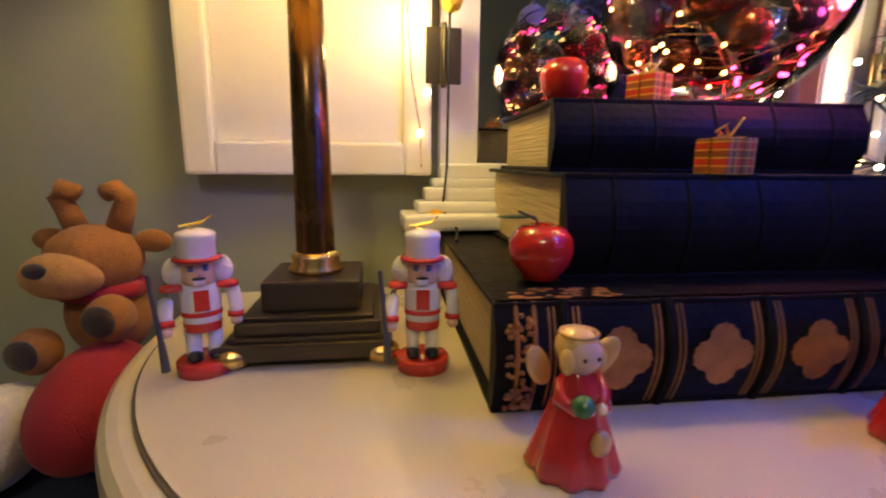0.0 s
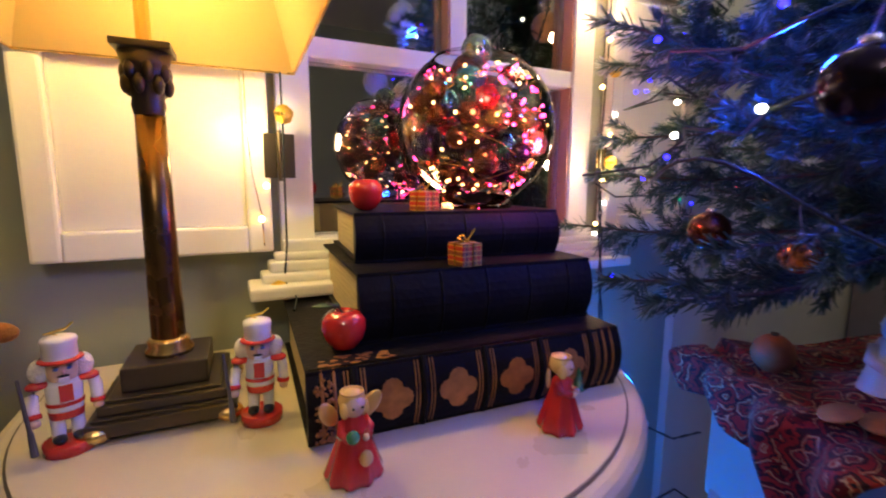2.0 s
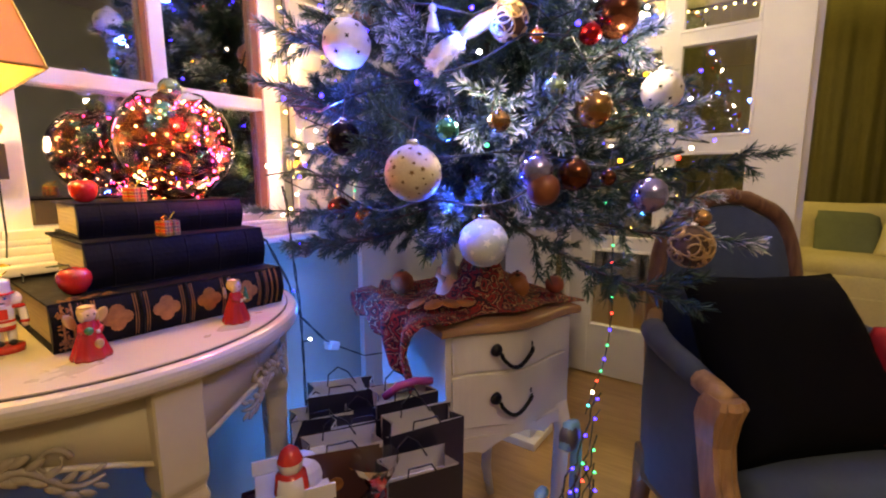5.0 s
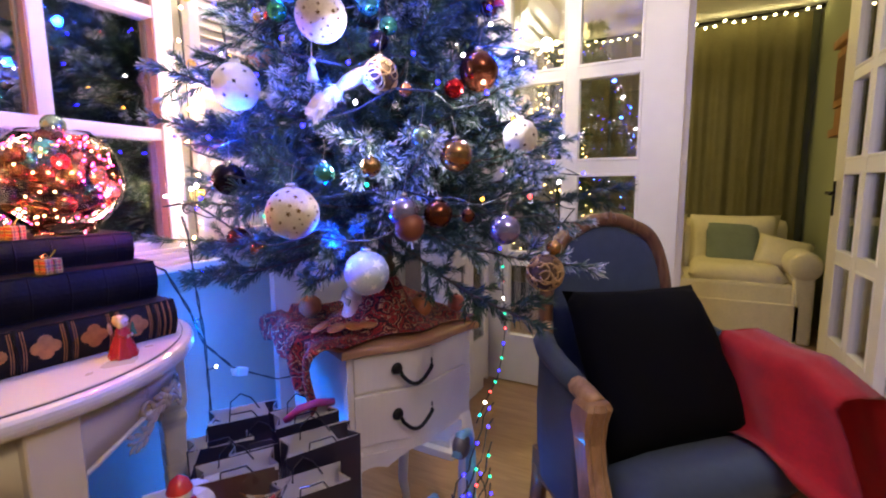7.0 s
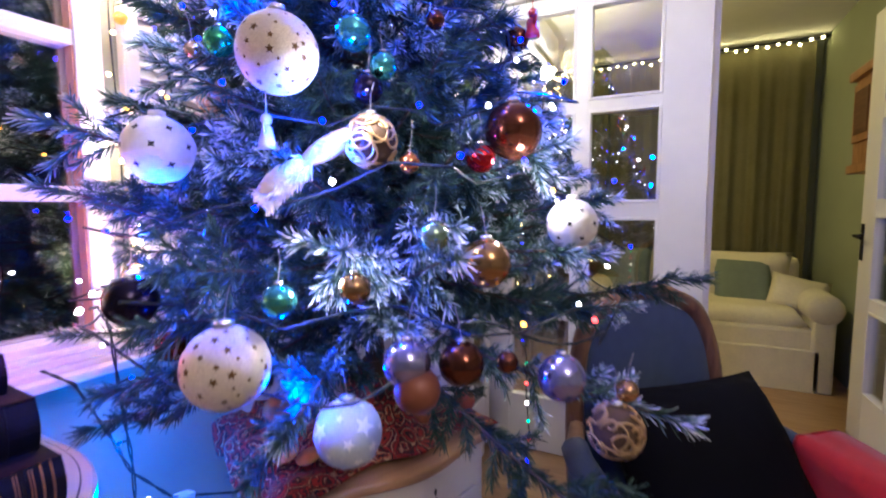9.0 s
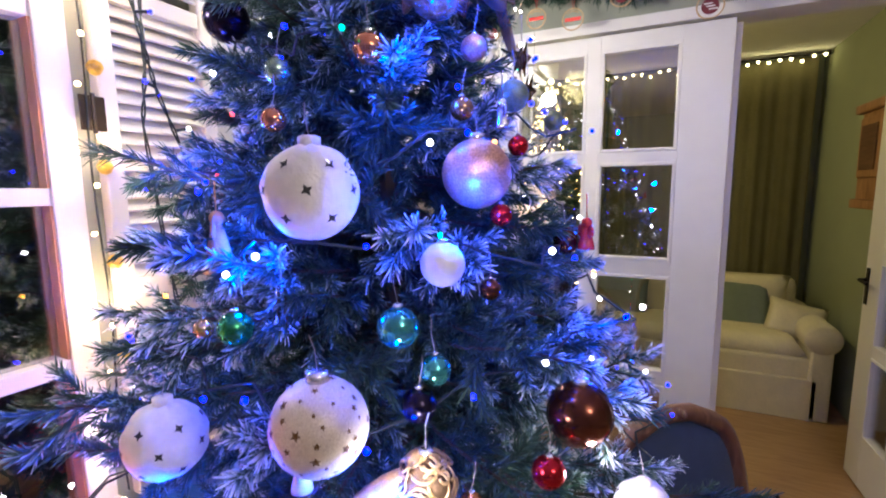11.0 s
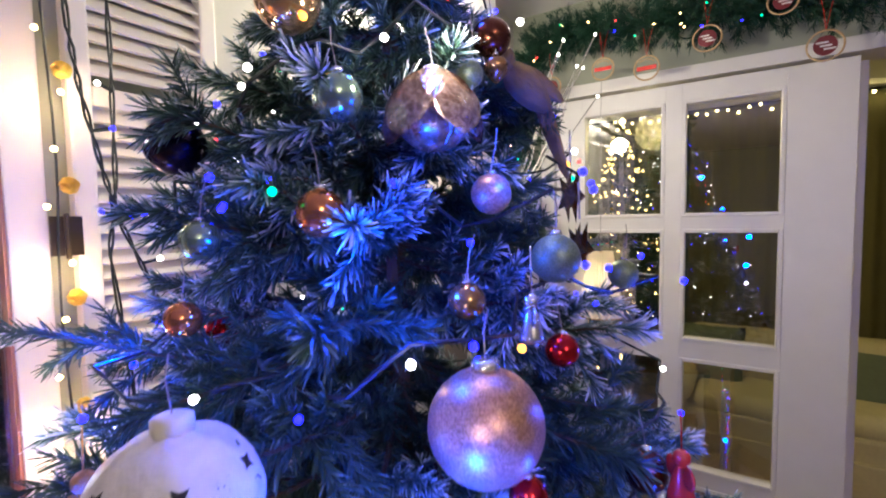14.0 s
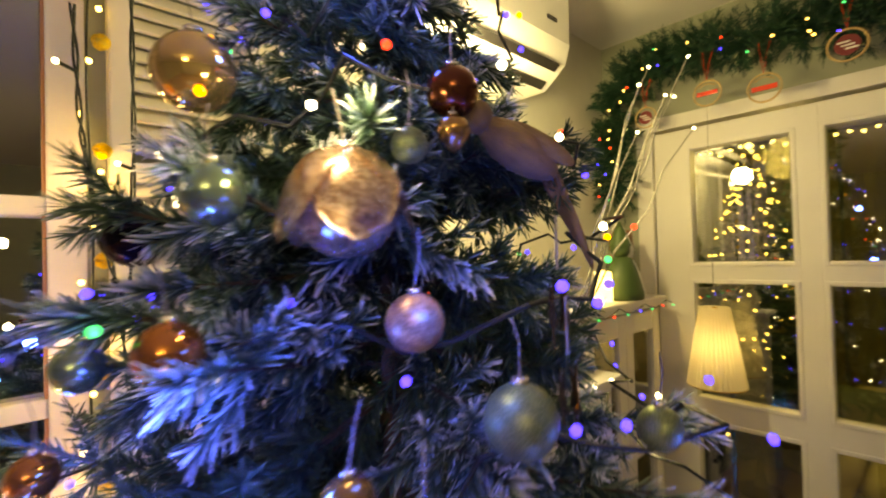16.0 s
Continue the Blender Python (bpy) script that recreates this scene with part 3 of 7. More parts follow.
# ---- table lamp ----
def table_lamp():
    t = thing("table_lamp", "bronze column table lamp with a glowing amber shade", "lamp", (0.095, 0.565, TZ), -2)
    for sx in (-1, 1):
        for sy in (-1, 1):
            part("foot", S((sx * 0.050, sy * 0.050, 0.0085), 0.0105, None, 16, 10, (1.15, 1, 0.8)), BRASS, t, "round brass foot")
    for h0, h1, r in ((0.006, 0.018, 0.057), (0.018, 0.021, 0.053), (0.021, 0.030, 0.049), (0.030, 0.033, 0.044), (0.033, 0.055, 0.034)):
        part("base_step", B((-r, -r, h0), (r, r, h1), 0.0022), DKMETAL, t, "stepped dark bronze base")
    part("collar", L([(0.0, 0.055), (0.020, 0.055), (0.0205, 0.059), (0.017, 0.063), (0.0185, 0.067), (0.015, 0.071), (0, 0.071)], 28), BRASS, t, "turned brass collar", True)
    part("column", L([(0.0145, 0.07), (0.0135, 0.16), (0.0118, 0.278), (0, 0.278)], 28), COPPER, t, "", True)
    cap = L([(0.012, 0.272), (0.0135, 0.280), (0.0125, 0.286), (0.017, 0.312), (0.021, 0.324), (0.0, 0.326)], 24)
    for i in range(14):
        a = 2 * math.pi * i / 14
        ball(cap, (0.016 * math.cos(a), 0.016 * math.sin(a), 0.297 + 0.011 * (i % 2)), 0.0048, None, 8, 6, (1, 1, 1.8))
    part("capital", cap, DKMETAL, t, "leafy capital", True)
    part("capital_plate", B((-0.022, -0.022, 0.325), (0.022, 0.022, 0.331), 0.001), DKMETAL, t)
    part("socket", L([(0.006, 0.33), (0.006, 0.385), (0.012, 0.39), (0.012, 0.405), (0, 0.408)], 14), BRASS, t)
    part("bulb", S((0, 0, 0.43), 0.018, None, 14, 10), glow("warm_bulb", (1.0, 0.72, 0.35), 14), t, "lit bulb")
    z0_, z1_, ra, rb = 0.349, 0.57, 0.138, 0.077
    bm = bmesh.new()
    lo = [bm.verts.new((sx * ra, sy * ra, z0_)) for sx, sy in ((-1, -1), (1, -1), (1, 1), (-1, 1))]
    li = [bm.verts.new((sx * (ra - 0.002), sy * (ra - 0.002), z0_ + 0.0005)) for sx, sy in ((-1, -1), (1, -1), (1, 1), (-1, 1))]
    hi = [bm.verts.new((sx * rb, sy * rb, z1_)) for sx, sy in ((-1, -1), (1, -1), (1, 1), (-1, 1))]
    hj = [bm.verts.new((sx * (rb - 0.002), sy * (rb - 0.002), z1_)) for sx, sy in ((-1, -1), (1, -1), (1, 1), (-1, 1))]
    for i in range(4):
        j = (i + 1) % 4
        bm.faces.new((lo[i], lo[j], hi[j], hi[i])), bm.faces.new((li[j], li[i], hj[i], hj[j])), bm.faces.new((lo[j], lo[i], li[i], li[j])), bm.faces.new((hi[i], hi[j], hj[j], hj[i]))
    m = bpy.data.materials.new("amber_shade_fabric")
    m.use_nodes = True
    n, l = m.node_tree.nodes, m.node_tree.links
    out = n["Material Output"]
    n.remove(n["Principled BSDF"])
    df, tl, mx = n.new("ShaderNodeBsdfDiffuse"), n.new("ShaderNodeBsdfTranslucent"), n.new("ShaderNodeMixShader")
    df.inputs[0].default_value, tl.inputs[0].default_value = (0.72, 0.55, 0.28, 1), (0.75, 0.46, 0.12, 1)
    mx.inputs[0].default_value = 0.5
    l.new(df.outputs[0], mx.inputs[1]), l.new(tl.outputs[0], mx.inputs[2]), l.new(mx.outputs[0], out.inputs[0])
    sh = part("shade", bm, m, t, "amber fabric shade lit from within")
    tr = bmesh.new()
    for i in range(4):
        a, b = ((-1, -1), (1, -1), (1, 1), (-1, 1))[i], ((-1, -1), (1, -1), (1, 1), (-1, 1))[(i + 1) % 4]
        tube(tr, [(a[0] * ra, a[1] * ra, z0_), (b[0] * ra, b[1] * ra, z0_)], 0.0017, 6)
        tube(tr, [(a[0] * ra, a[1] * ra, z0_), (a[0] * rb, a[1] * rb, z1_)], 0.0012, 6)
    part("shade_trim", tr, BRASS, sh)


table_lamp()


# ---- chest of drawers ----
CH = (0.752, 0.232, -25.0)
CTZ = 0.712


def bowed(w, d, bow, n=24, inset=0.0):
    """Outline of a serpentine front at y = 0, bulging towards -y."""
    front = []
    for i in range(n + 1):
        u = i / n
        front.append((inset + u * (w - 2 * inset), inset - bow * (math.sin(math.pi * u) ** 2) * 1.0 + 0.004 * math.sin(3 * math.pi * u)))
    return front + [(w - inset, d), (inset, d)]


def chest():
    c = thing("chest_of_drawers", "antique white serpentine chest with honey oak top", "chest", (CH[0], CH[1], 0), CH[2])
    w, d, bow = 0.385, 0.38, 0.028
    part("top", prism(bowed(w, d, bow), CTZ - 0.02, CTZ, 0.006), CHESTTOP, c, "honey oak top with a moulded edge")
    part("carcass", prism(bowed(w, d, bow, inset=0.018), 0.445, CTZ - 0.02), CHESTP, c)
    ap = bmesh.new()
    n = 24
    rows = []
    for i in range(n + 1):
        u = i / n
        x = 0.018 + u * (w - 0.036)
        y = 0.018 - bow * math.sin(math.pi * u) ** 2
        zb = 0.445 - 0.03 * (1 - abs(math.cos(2 * math.pi * u))) - 0.05 * (abs(2 * u - 1) ** 4)
        rows.append([ap.verts.new((x, y - 0.002, 0.452)), ap.verts.new((x, y - 0.002, zb)), ap.verts.new((x, y + 0.016, zb)), ap.verts.new((x, y + 0.016, 0.452))])
    for a, b in zip(rows, rows[1:]):
        for k in range(4):
            ap.faces.new((a[k], b[k], b[(k + 1) % 4], a[(k + 1) % 4]))
    part("apron", ap, CHESTP, c, "scalloped apron")
    for k, (za, zb) in enumerate(((0.603, 0.688), (0.474, 0.597))):
        dr = part("drawer", prism([(x, y) for x, y in bowed(w, 0.03, bow, inset=0.018)[:25] if 0.03 < x < w - 0.03] and [(x, y - 0.006) for x, y in bowed(w, 0.03, bow, inset=0.018)[1:24]] + [(w - 0.035, 0.03), (0.035, 0.03)], za, zb, 0.003), CHESTP, c)
        zc = (za + zb) / 2 + 0.006
        for hx in (0.44,):
            xs = (hx * w - 0.042, hx * w + 0.042)
            ys = 0.018 - bow * 0.97 - 0.006
            hd = part("handle", T([(xs[0], ys - 0.014, zc - 0.002)] + [(hx * w + 0.042 * math.cos(math.pi + math.pi * i / 12), ys - 0.016, zc - 0.004 - 0.030 * math.sin(math.pi * i / 12) ** 0.8 + 0.006 * math.sin(3 * math.pi * i / 12)) for i in range(13)] + [(xs[1], ys - 0.014, zc - 0.002)], 0.0046, 8), IRON, dr, "black iron drop handle", True)
            for x in xs:
                part("rosette", L([(0, 0.005), (0.012, 0.004), (0.0145, -0.002), (0.006, -0.006), (0.005, -0.016), (0.007, -0.019), (0, -0.021)], 16, pose(x, ys + 0.002, zc, -90) @ pose(0, 0, 0, 180)), IRON, hd, "", True)
    for x, y in ((0.035, 0.035), (w - 0.035, 0.035), (0.035, d - 0.03), (w - 0.035, d - 0.03)):
        sx = -1 if x < w / 2 else 1
        part("leg", T([(x, y, 0.46), (x + sx * 0.012, y - 0.012, 0.39), (x + sx * 0.008, y - 0.008, 0.25), (x + sx * 0.003, y - 0.003, 0.09), (x + sx * 0.014, y - 0.014, 0.0)], 0.025, 10, 0.012), CHESTP, c, "", True)


chest()


# ---- armchair ----
def armchair():
    c = thing("armchair", "carved walnut armchair in dark blue upholstery", "chair", (1.381, -0.240, 0), 0)
    f = Vector((-0.728, -0.686, 0)).normalized()
    c.matrix_basis = pose(1.381, -0.240, 0, 0, 0, math.degrees(math.atan2(f.y, f.x)) + 90)
    hw = 0.205
    # local frame: sitter faces -y, back at y = 0
    part("seat", cushion(0.50, 0.42, 0.11, 10, 6, pose(0, -0.205, 0.395)), UPHOL, c, "", True)
    part("seat_rail", B((-hw - 0.06, -0.40, 0.27), (hw + 0.06, 0.0, 0.352), 0.01), CHAIRWOOD, c)

    def arch(u, w, h0, h1):
        """Half-outline of the back: u in 0..1 from one foot over the crest to the other."""
        a = math.pi * (1 - u)
        x = w * math.copysign(abs(math.cos(a)) ** 0.52, math.cos(a))
        z = h0 + (h1 - h0) * (abs(math.sin(a)) ** 0.42) + 0.020 * math.exp(-((u - 0.5) / 0.045) ** 2)
        return x, z
    n = 44
    out = []
    for i in range(n + 1):
        x, z = arch(i / n, hw, 0.40, 0.945)
        out.append((x, 0.02 + 0.10 * (z - 0.4) * 1.0, z))
    part("back_frame", T(out, 0.021, 8), CHAIRWOOD, c, "arched walnut frame with a carved crest", True)
    bm = bmesh.new()
    rings = []
    for s_, off in ((1.0, 0.0), (0.93, -0.012), (0.7, -0.022), (0.3, -0.027)):
        ring = []
        for i in range(n + 1):
            x, z = arch(i / n, hw - 0.012, 0.40, 0.923)
            xx, zz = x * s_, 0.68 + (z - 0.68) * s_
            ring.append(bm.verts.new((xx, 0.018 + 0.10 * (zz - 0.4) + off, zz)))
        rings.append(ring)
    for a, b in zip(rings, rings[1:]):
        for i in range(n + 1):
            j = (i + 1) % (n + 1)
            bm.faces.new((a[i], a[j], b[j], b[i]))
    bm.faces.new(rings[-1])
    part("backrest", bm, UPHOL, c, "dark blue padded back", True)
    bm = bmesh.new()
    vs = [bm.verts.new((arch(i / n, hw - 0.01, 0.40, 0.925)[0], 0.034 + 0.10 * (arch(i / n, hw, 0.4, 0.925)[1] - 0.4), arch(i / n, hw - 0.01, 0.40, 0.925)[1])) for i in range(n + 1)]
    bm.faces.new(vs)
    part("back_cover", bm, UPHOL, c)
    # carved crest: a scrolled swell laid on the middle of the top rail
    cr = bmesh.new()
    for k in (-1, 1):
        tube(cr, [(k * (0.010 + 0.055 * q), 0.066, 0.972 - 0.016 * q * q - 0.004 * math.sin(6 * q)) for q in [i / 10 for i in range(11)]], 0.011, 8, 0.004)
        ball(cr, (k * 0.013, 0.058, 0.966), 0.009, None, 10, 8)
    ball(cr, (0, 0.058, 0.976), 0.009, None, 10, 8, (0.8, 0.8, 1.4))
    part("crest", cr, CHAIRWOOD, c, "carved walnut crest", True)
    for s in (-1, 1):
        x = s * (hw + 0.052)
        top = [(s * hw, 0.035, 0.675), (s * (hw + 0.04), -0.02, 0.650), (x, -0.09, 0.630), (x + s * 0.004, -0.19, 0.618), (x + s * 0.008, -0.255, 0.612), (x + s * 0.008, -0.290, 0.602)]
        arm = part("arm", T(top, 0.018, 8, 0.025), LIGHTWOOD if s < 0 else CHAIRWOOD, c, "worn wooden arm", True)
        post = bmesh.new()
        pts = [(x + s * 0.008, -0.285, 0.612), (x + s * 0.008, -0.284, 0.598), (x + s * 0.006, -0.270, 0.56), (x, -0.264, 0.51), (x, -0.276, 0.45), (x, -0.300, 0.38), (x, -0.325, 0.31), (x, -0.33, 0.27)]
        prof = ((-1, -0.9), (-0.72, -1.12), (-0.52, -1.0), (-0.24, -1.22), (0.24, -1.22), (0.52, -1.0), (0.72, -1.12), (1, -0.9), (1, 1), (-1, 1))
        rr = []
        for (px, py, pz), wd in zip(pts, (0.024, 0.030, 0.029, 0.025, 0.024, 0.027, 0.031, 0.031)):
            rr.append([post.verts.new((px + a * wd, py + b * wd, pz)) for a, b in prof])
        for a, b in zip(rr, rr[1:]):
            for k in range(10):
                post.faces.new((a[k], a[(k + 1) % 10], b[(k + 1) % 10], b[k]))
        post.faces.new(rr[0]), post.faces.new(rr[-1][::-1])
        bmesh.ops.recalc_face_normals(post, faces=post.faces[:])
        part("arm_post", post, LIGHTWOOD, c, "grooved pale wooden arm post")
        bm = bmesh.new()
        cols = []
        for i in range(11):
            y = 0.02 - 0.275 * i / 10
            zt = 0.655 - 0.045 * min(1, i / 5)
            th = 0.018
            xx_ = s * (hw + 0.010 + 0.042 * min(1, i / 4) ** 0.7)
            cols.append([bm.verts.new((xx_ - th, y, 0.30)), bm.verts.new((xx_ - th * 1.3, y, 0.47)), bm.verts.new((xx_ - th, y, zt)), bm.verts.new((xx_ + th, y, zt)), bm.verts.new((xx_ + th * 1.5, y, 0.47)), bm.verts.new((xx_ + th, y, 0.30))])
        for a, b in zip(cols, cols[1:]):
            for k in range(6):
                bm.faces.new((a[k], a[(k + 1) % 6], b[(k + 1) % 6], b[k]))
        bm.faces.new(cols[0]), bm.faces.new(cols[-1][::-1])
        bmesh.ops.recalc_face_normals(bm, faces=bm.faces[:])
        part("side_panel", bm, UPHOL, c, "blue padded side", True)
        part("arm_pad", T([(s * (hw + 0.030), -0.005, 0.648), (s * (hw + 0.045), -0.05, 0.640), (x, -0.11, 0.630), (x + s * 0.003, -0.17, 0.622), (x + s * 0.004, -0.215, 0.614)], 0.030, 10, 0.026), UPHOL, arm, "rounded blue arm pad", True)
        for y in (-0.36, -0.02):
            part("leg", T([(s * (hw + 0.04), y, 0.30), (s * (hw + 0.055), y - 0.012, 0.20), (s * (hw + 0.04), y, 0.1), (s * (hw + 0.045), y - 0.01, 0)], 0.026, 8, 0.015), CHAIRWOOD, c, "", True)
    return c


chair = armchair()
CM = chair.matrix_basis.copy()
pl = part("cushion", cushion(0.46, 0.44, 0.15, 12, 3.0), VELVET, None, "", True, CM @ pose(0.008, -0.145, 0.610, 57, 2, 3))
tagged(pl, "soft black velvet cushion leaning on the armchair back", "cushion")


def blanket():
    bm = bmesh.new()
    nu, nv = 26, 34
    g = {}
    for i in range(nu + 1):
        for j in range(nv + 1):
            u, v = i / nu, j / nv
            s = v * 0.74 - 0.30
            y = -0.150 - 0.30 * u - 0.10 * max(0, s) * (0.4 + u) - 0.55 * max(0, -s - 0.05) * (0.75 + 0.4 * u) + 0.014 * math.sin(v * 5)
            fold = (0.013 * math.sin(u * 10 + v * 2.4) + 0.005 * noise.noise(Vector((u * 5, v * 5, 2)))) * min(1, abs(s) * 5)
            x = 0.262 + max(-0.045, min(0.045, s))
            z = 0.672 - max(0, abs(s) - 0.045) - 0.02 * u - 0.35 * max(0, -0.33 - y)
            if s < -0.045:
                x -= 0.012 + 0.25 * max(0, -0.10 - s) + 0.5 * max(0, -0.25 - s)
                z = max(z, 0.462 - 0.5 * max(0, -0.40 - y) + 0.004 * math.sin(9 * u))
            elif s > 0.045:
                x += 0.030 + 0.05 * min(1, (s - 0.045) / 0.3)
            g[i, j] = bm.verts.new((x + (fold if abs(s) > 0.05 else 0), y, max(0.02, z + (fold if abs(s) <= 0.05 else 0))))
    for i in range(nu):
        for j in range(nv):
            bm.faces.new((g[i, j], g[i + 1, j], g[i + 1, j + 1], g[i, j + 1]))
    bmesh.ops.solidify(bm, geom=bm.faces[:], thickness=0.006)
    ob = part("blanket", bm, REDWOOL, None, "", True, CM.copy())
    tagged(ob, "red wool blanket draped over the armchair arm", "blanket")


blanket()


# ---- second room ----
def sofa():
    s = thing("sofa", "cream slipcovered sofa with rolled arms", "sofa", (3.74, -1.17, 0))
    W_ = 1.50
    part("body", B((0.02, 0.10, 0.02), (0.80, W_ - 0.10, 0.40), 0.02), SOFA, s)
    part("skirt", B((0.0, 0.08, 0.0), (0.03, W_ - 0.08, 0.27), 0.008), SOFA, s, "gathered skirt")
    for k in range(2):
        part("seat_cushion", cushion(0.62, 0.64, 0.17, 10, 7, pose(0.31, 0.45 + 0.62 * k, 0.43)), SOFA, s, "", True)
    part("back", B((0.60, 0.08, 0.3), (0.86, W_ - 0.08, 0.80), 0.06), SOFA, s, "", True)
    for k in range(2):
        part("back_cushion", cushion(0.64, 0.48, 0.20, 10, 5, pose(0.56, 0.45 + 0.62 * k, 0.62, 0, 80, 0)  @ pose(0, 0, 0, 0, 0, 90)), SOFA, s, "", True)
    for y in (0.07, W_ - 0.07):
        bm = B((0.0, y - 0.06, 0.0), (0.80, y + 0.06, 0.52), 0.02)
        lathe(bm, [(0, 0), (0.082, 0.004), (0.098, 0.02), (0.098, 0.78), (0.085, 0.80), (0, 0.805)], 20, pose(-0.01, y, 0.53, 0, 90, 0))
        part("arm", bm, SOFA, s, "rolled arm", True)


sofa()
for loc, sz, rot, m_, lab in (((4.17, -0.72, 0.615), (0.40, 0.40, 0.12), (0, -72, 4), SAGE, "plain sage green square cushion on the sofa"), ((4.05, -1.02, 0.57), (0.27, 0.36, 0.13), (28, -62, -28), SOFA, "cream patterned cushion against the sofa arm"), ((4.16, 0.1, 0.65), (0.46, 0.44, 0.13), (0, -72, -4), SAGE, "plain sage green square cushion on the sofa")):
    tagged(part("sofa_cushion", cushion(*sz, 10, 3.2), m_, None, "", True, pose(*loc, *rot)), lab, "cushion", "sofa cushions")


def curtain(ya, yb, xs, name="curtain"):
    bm = bmesh.new()
    n, nz = int((yb - ya) * 130), 6
    rows = []
    for i in range(n + 1):
        y = ya + (yb - ya) * i / n
        d = 0.022 * math.sin(y * 31 + 1.5 * math.sin(y * 3.1)) + 0.009 * math.sin(y * 71 + 1)
        rows.append([bm.verts.new((xs + d * (0.55 + 0.45 * (1 - k / nz)), y, 0.03 + 2.42 * k / nz)) for k in range(nz + 1)])
    for a, b in zip(rows, rows[1:]):
        for k in range(nz):
            bm.faces.new((a[k], b[k], b[k + 1], a[k + 1]))
    bmesh.ops.solidify(bm, geom=bm.faces[:], thickness=0.004)
    tagged(part(name, bm, CURTAIN, None, "", True), "long olive pleated curtain hanging to the floor", "curtain", "curtains")


curtain(-1.20, 0.30, 4.82)
curtain(0.32, 1.9, 4.82)
rod = thing("curtain_rod", "dark metal curtain rod with ball finials", "rod")
part("rod", T([(4.80, -1.235, 2.47), (4.80, 2.0, 2.47)], 0.010, 8), IRON, rod)
part("finial", S((4.80, -1.25, 2.47), 0.02), IRON, rod)
cab = thing("wall_cabinet", "small carved pine wall cabinet", "cabinet", (3.35, -1.275, 1.32))
PINE = wood("aged_pine", (0.22, 0.10, 0.035), (0.40, 0.21, 0.085), 0.45, (20, 20, 3))
part("body", B((0, 0, 0.08), (0.34, 0.12, 0.55), 0.004), PINE, cab)
part("door", B((0.03, 0.121, 0.20), (0.31, 0.137, 0.52), 0.004), PINE, cab)
part("door_panel", B((0.07, 0.138, 0.24), (0.27, 0.143, 0.48), 0.003), wood("dark_pine", (0.09, 0.04, 0.02), (0.16, 0.08, 0.04)), cab)
part("shelf", B((-0.02, -0.0, 0.03), (0.36, 0.14, 0.08), 0.006), PINE, cab)
part("cornice", B((-0.03, -0.0, 0.55), (0.37, 0.15, 0.60), 0.01), PINE, cab)
part("bracket", prism([(0.0, 0.0), (0.0, 0.11), (0.30, 0.02), (0.30, 0)], -0.04, 0.03), PINE, cab)


# ---- the decorated tree ----
AX, AY, TOP = 0.97, 0.27, 2.28


def cone(z):
    return 0.50 * (TOP - z) / (TOP - 0.95)


def needle_material():
    m = bpy.data.materials.new("frosted_fir_needles")
    m.use_nodes = True
    n, l = m.node_tree.nodes, m.node_tree.links
    b = n["Principled BSDF"]
    at = n.new("ShaderNodeAttribute")
    at.attribute_name = "frost"
    geo = n.new("ShaderNodeNewGeometry")
    ramp = n.new("ShaderNodeValToRGB")
    e = ramp.color_ramp.elements
    e[0].position, e[0].color = 0.0, (0.016, 0.042, 0.024, 1)
    e[1].position, e[1].color = 1.0, (0.82, 0.85, 0.84, 1)
    e2 = ramp.color_ramp.elements.new(0.35)
    e2.color = (0.035, 0.09, 0.055, 1)
    e3 = ramp.color_ramp.elements.new(0.65)
    e3.color = (0.28, 0.38, 0.33, 1)
    ad = n.new("ShaderNodeMath")
    ad.operation = "MULTIPLY_ADD"
    ad.inputs[1].default_value, ad.inputs[2].default_value = 0.30, -0.15
    l.new(geo.outputs["Random Per Island"], ad.inputs[0])
    a2 = n.new("ShaderNodeMath")
    a2.operation, a2.use_clamp = "ADD", True
    l.new(at.outputs["Fac"], a2.inputs[0]), l.new(ad.outputs[0], a2.inputs[1])
    l.new(a2.outputs[0], ramp.inputs[0]), l.new(ramp.outputs[0], b.inputs["Base Color"])
    b.inputs["Roughness"].default_value = 0.55
    return m


NEEDLE = needle_material()
BARK = mat("brown_wire_stem", (0.07, 0.05, 0.03), 0.8, vary=0.3)


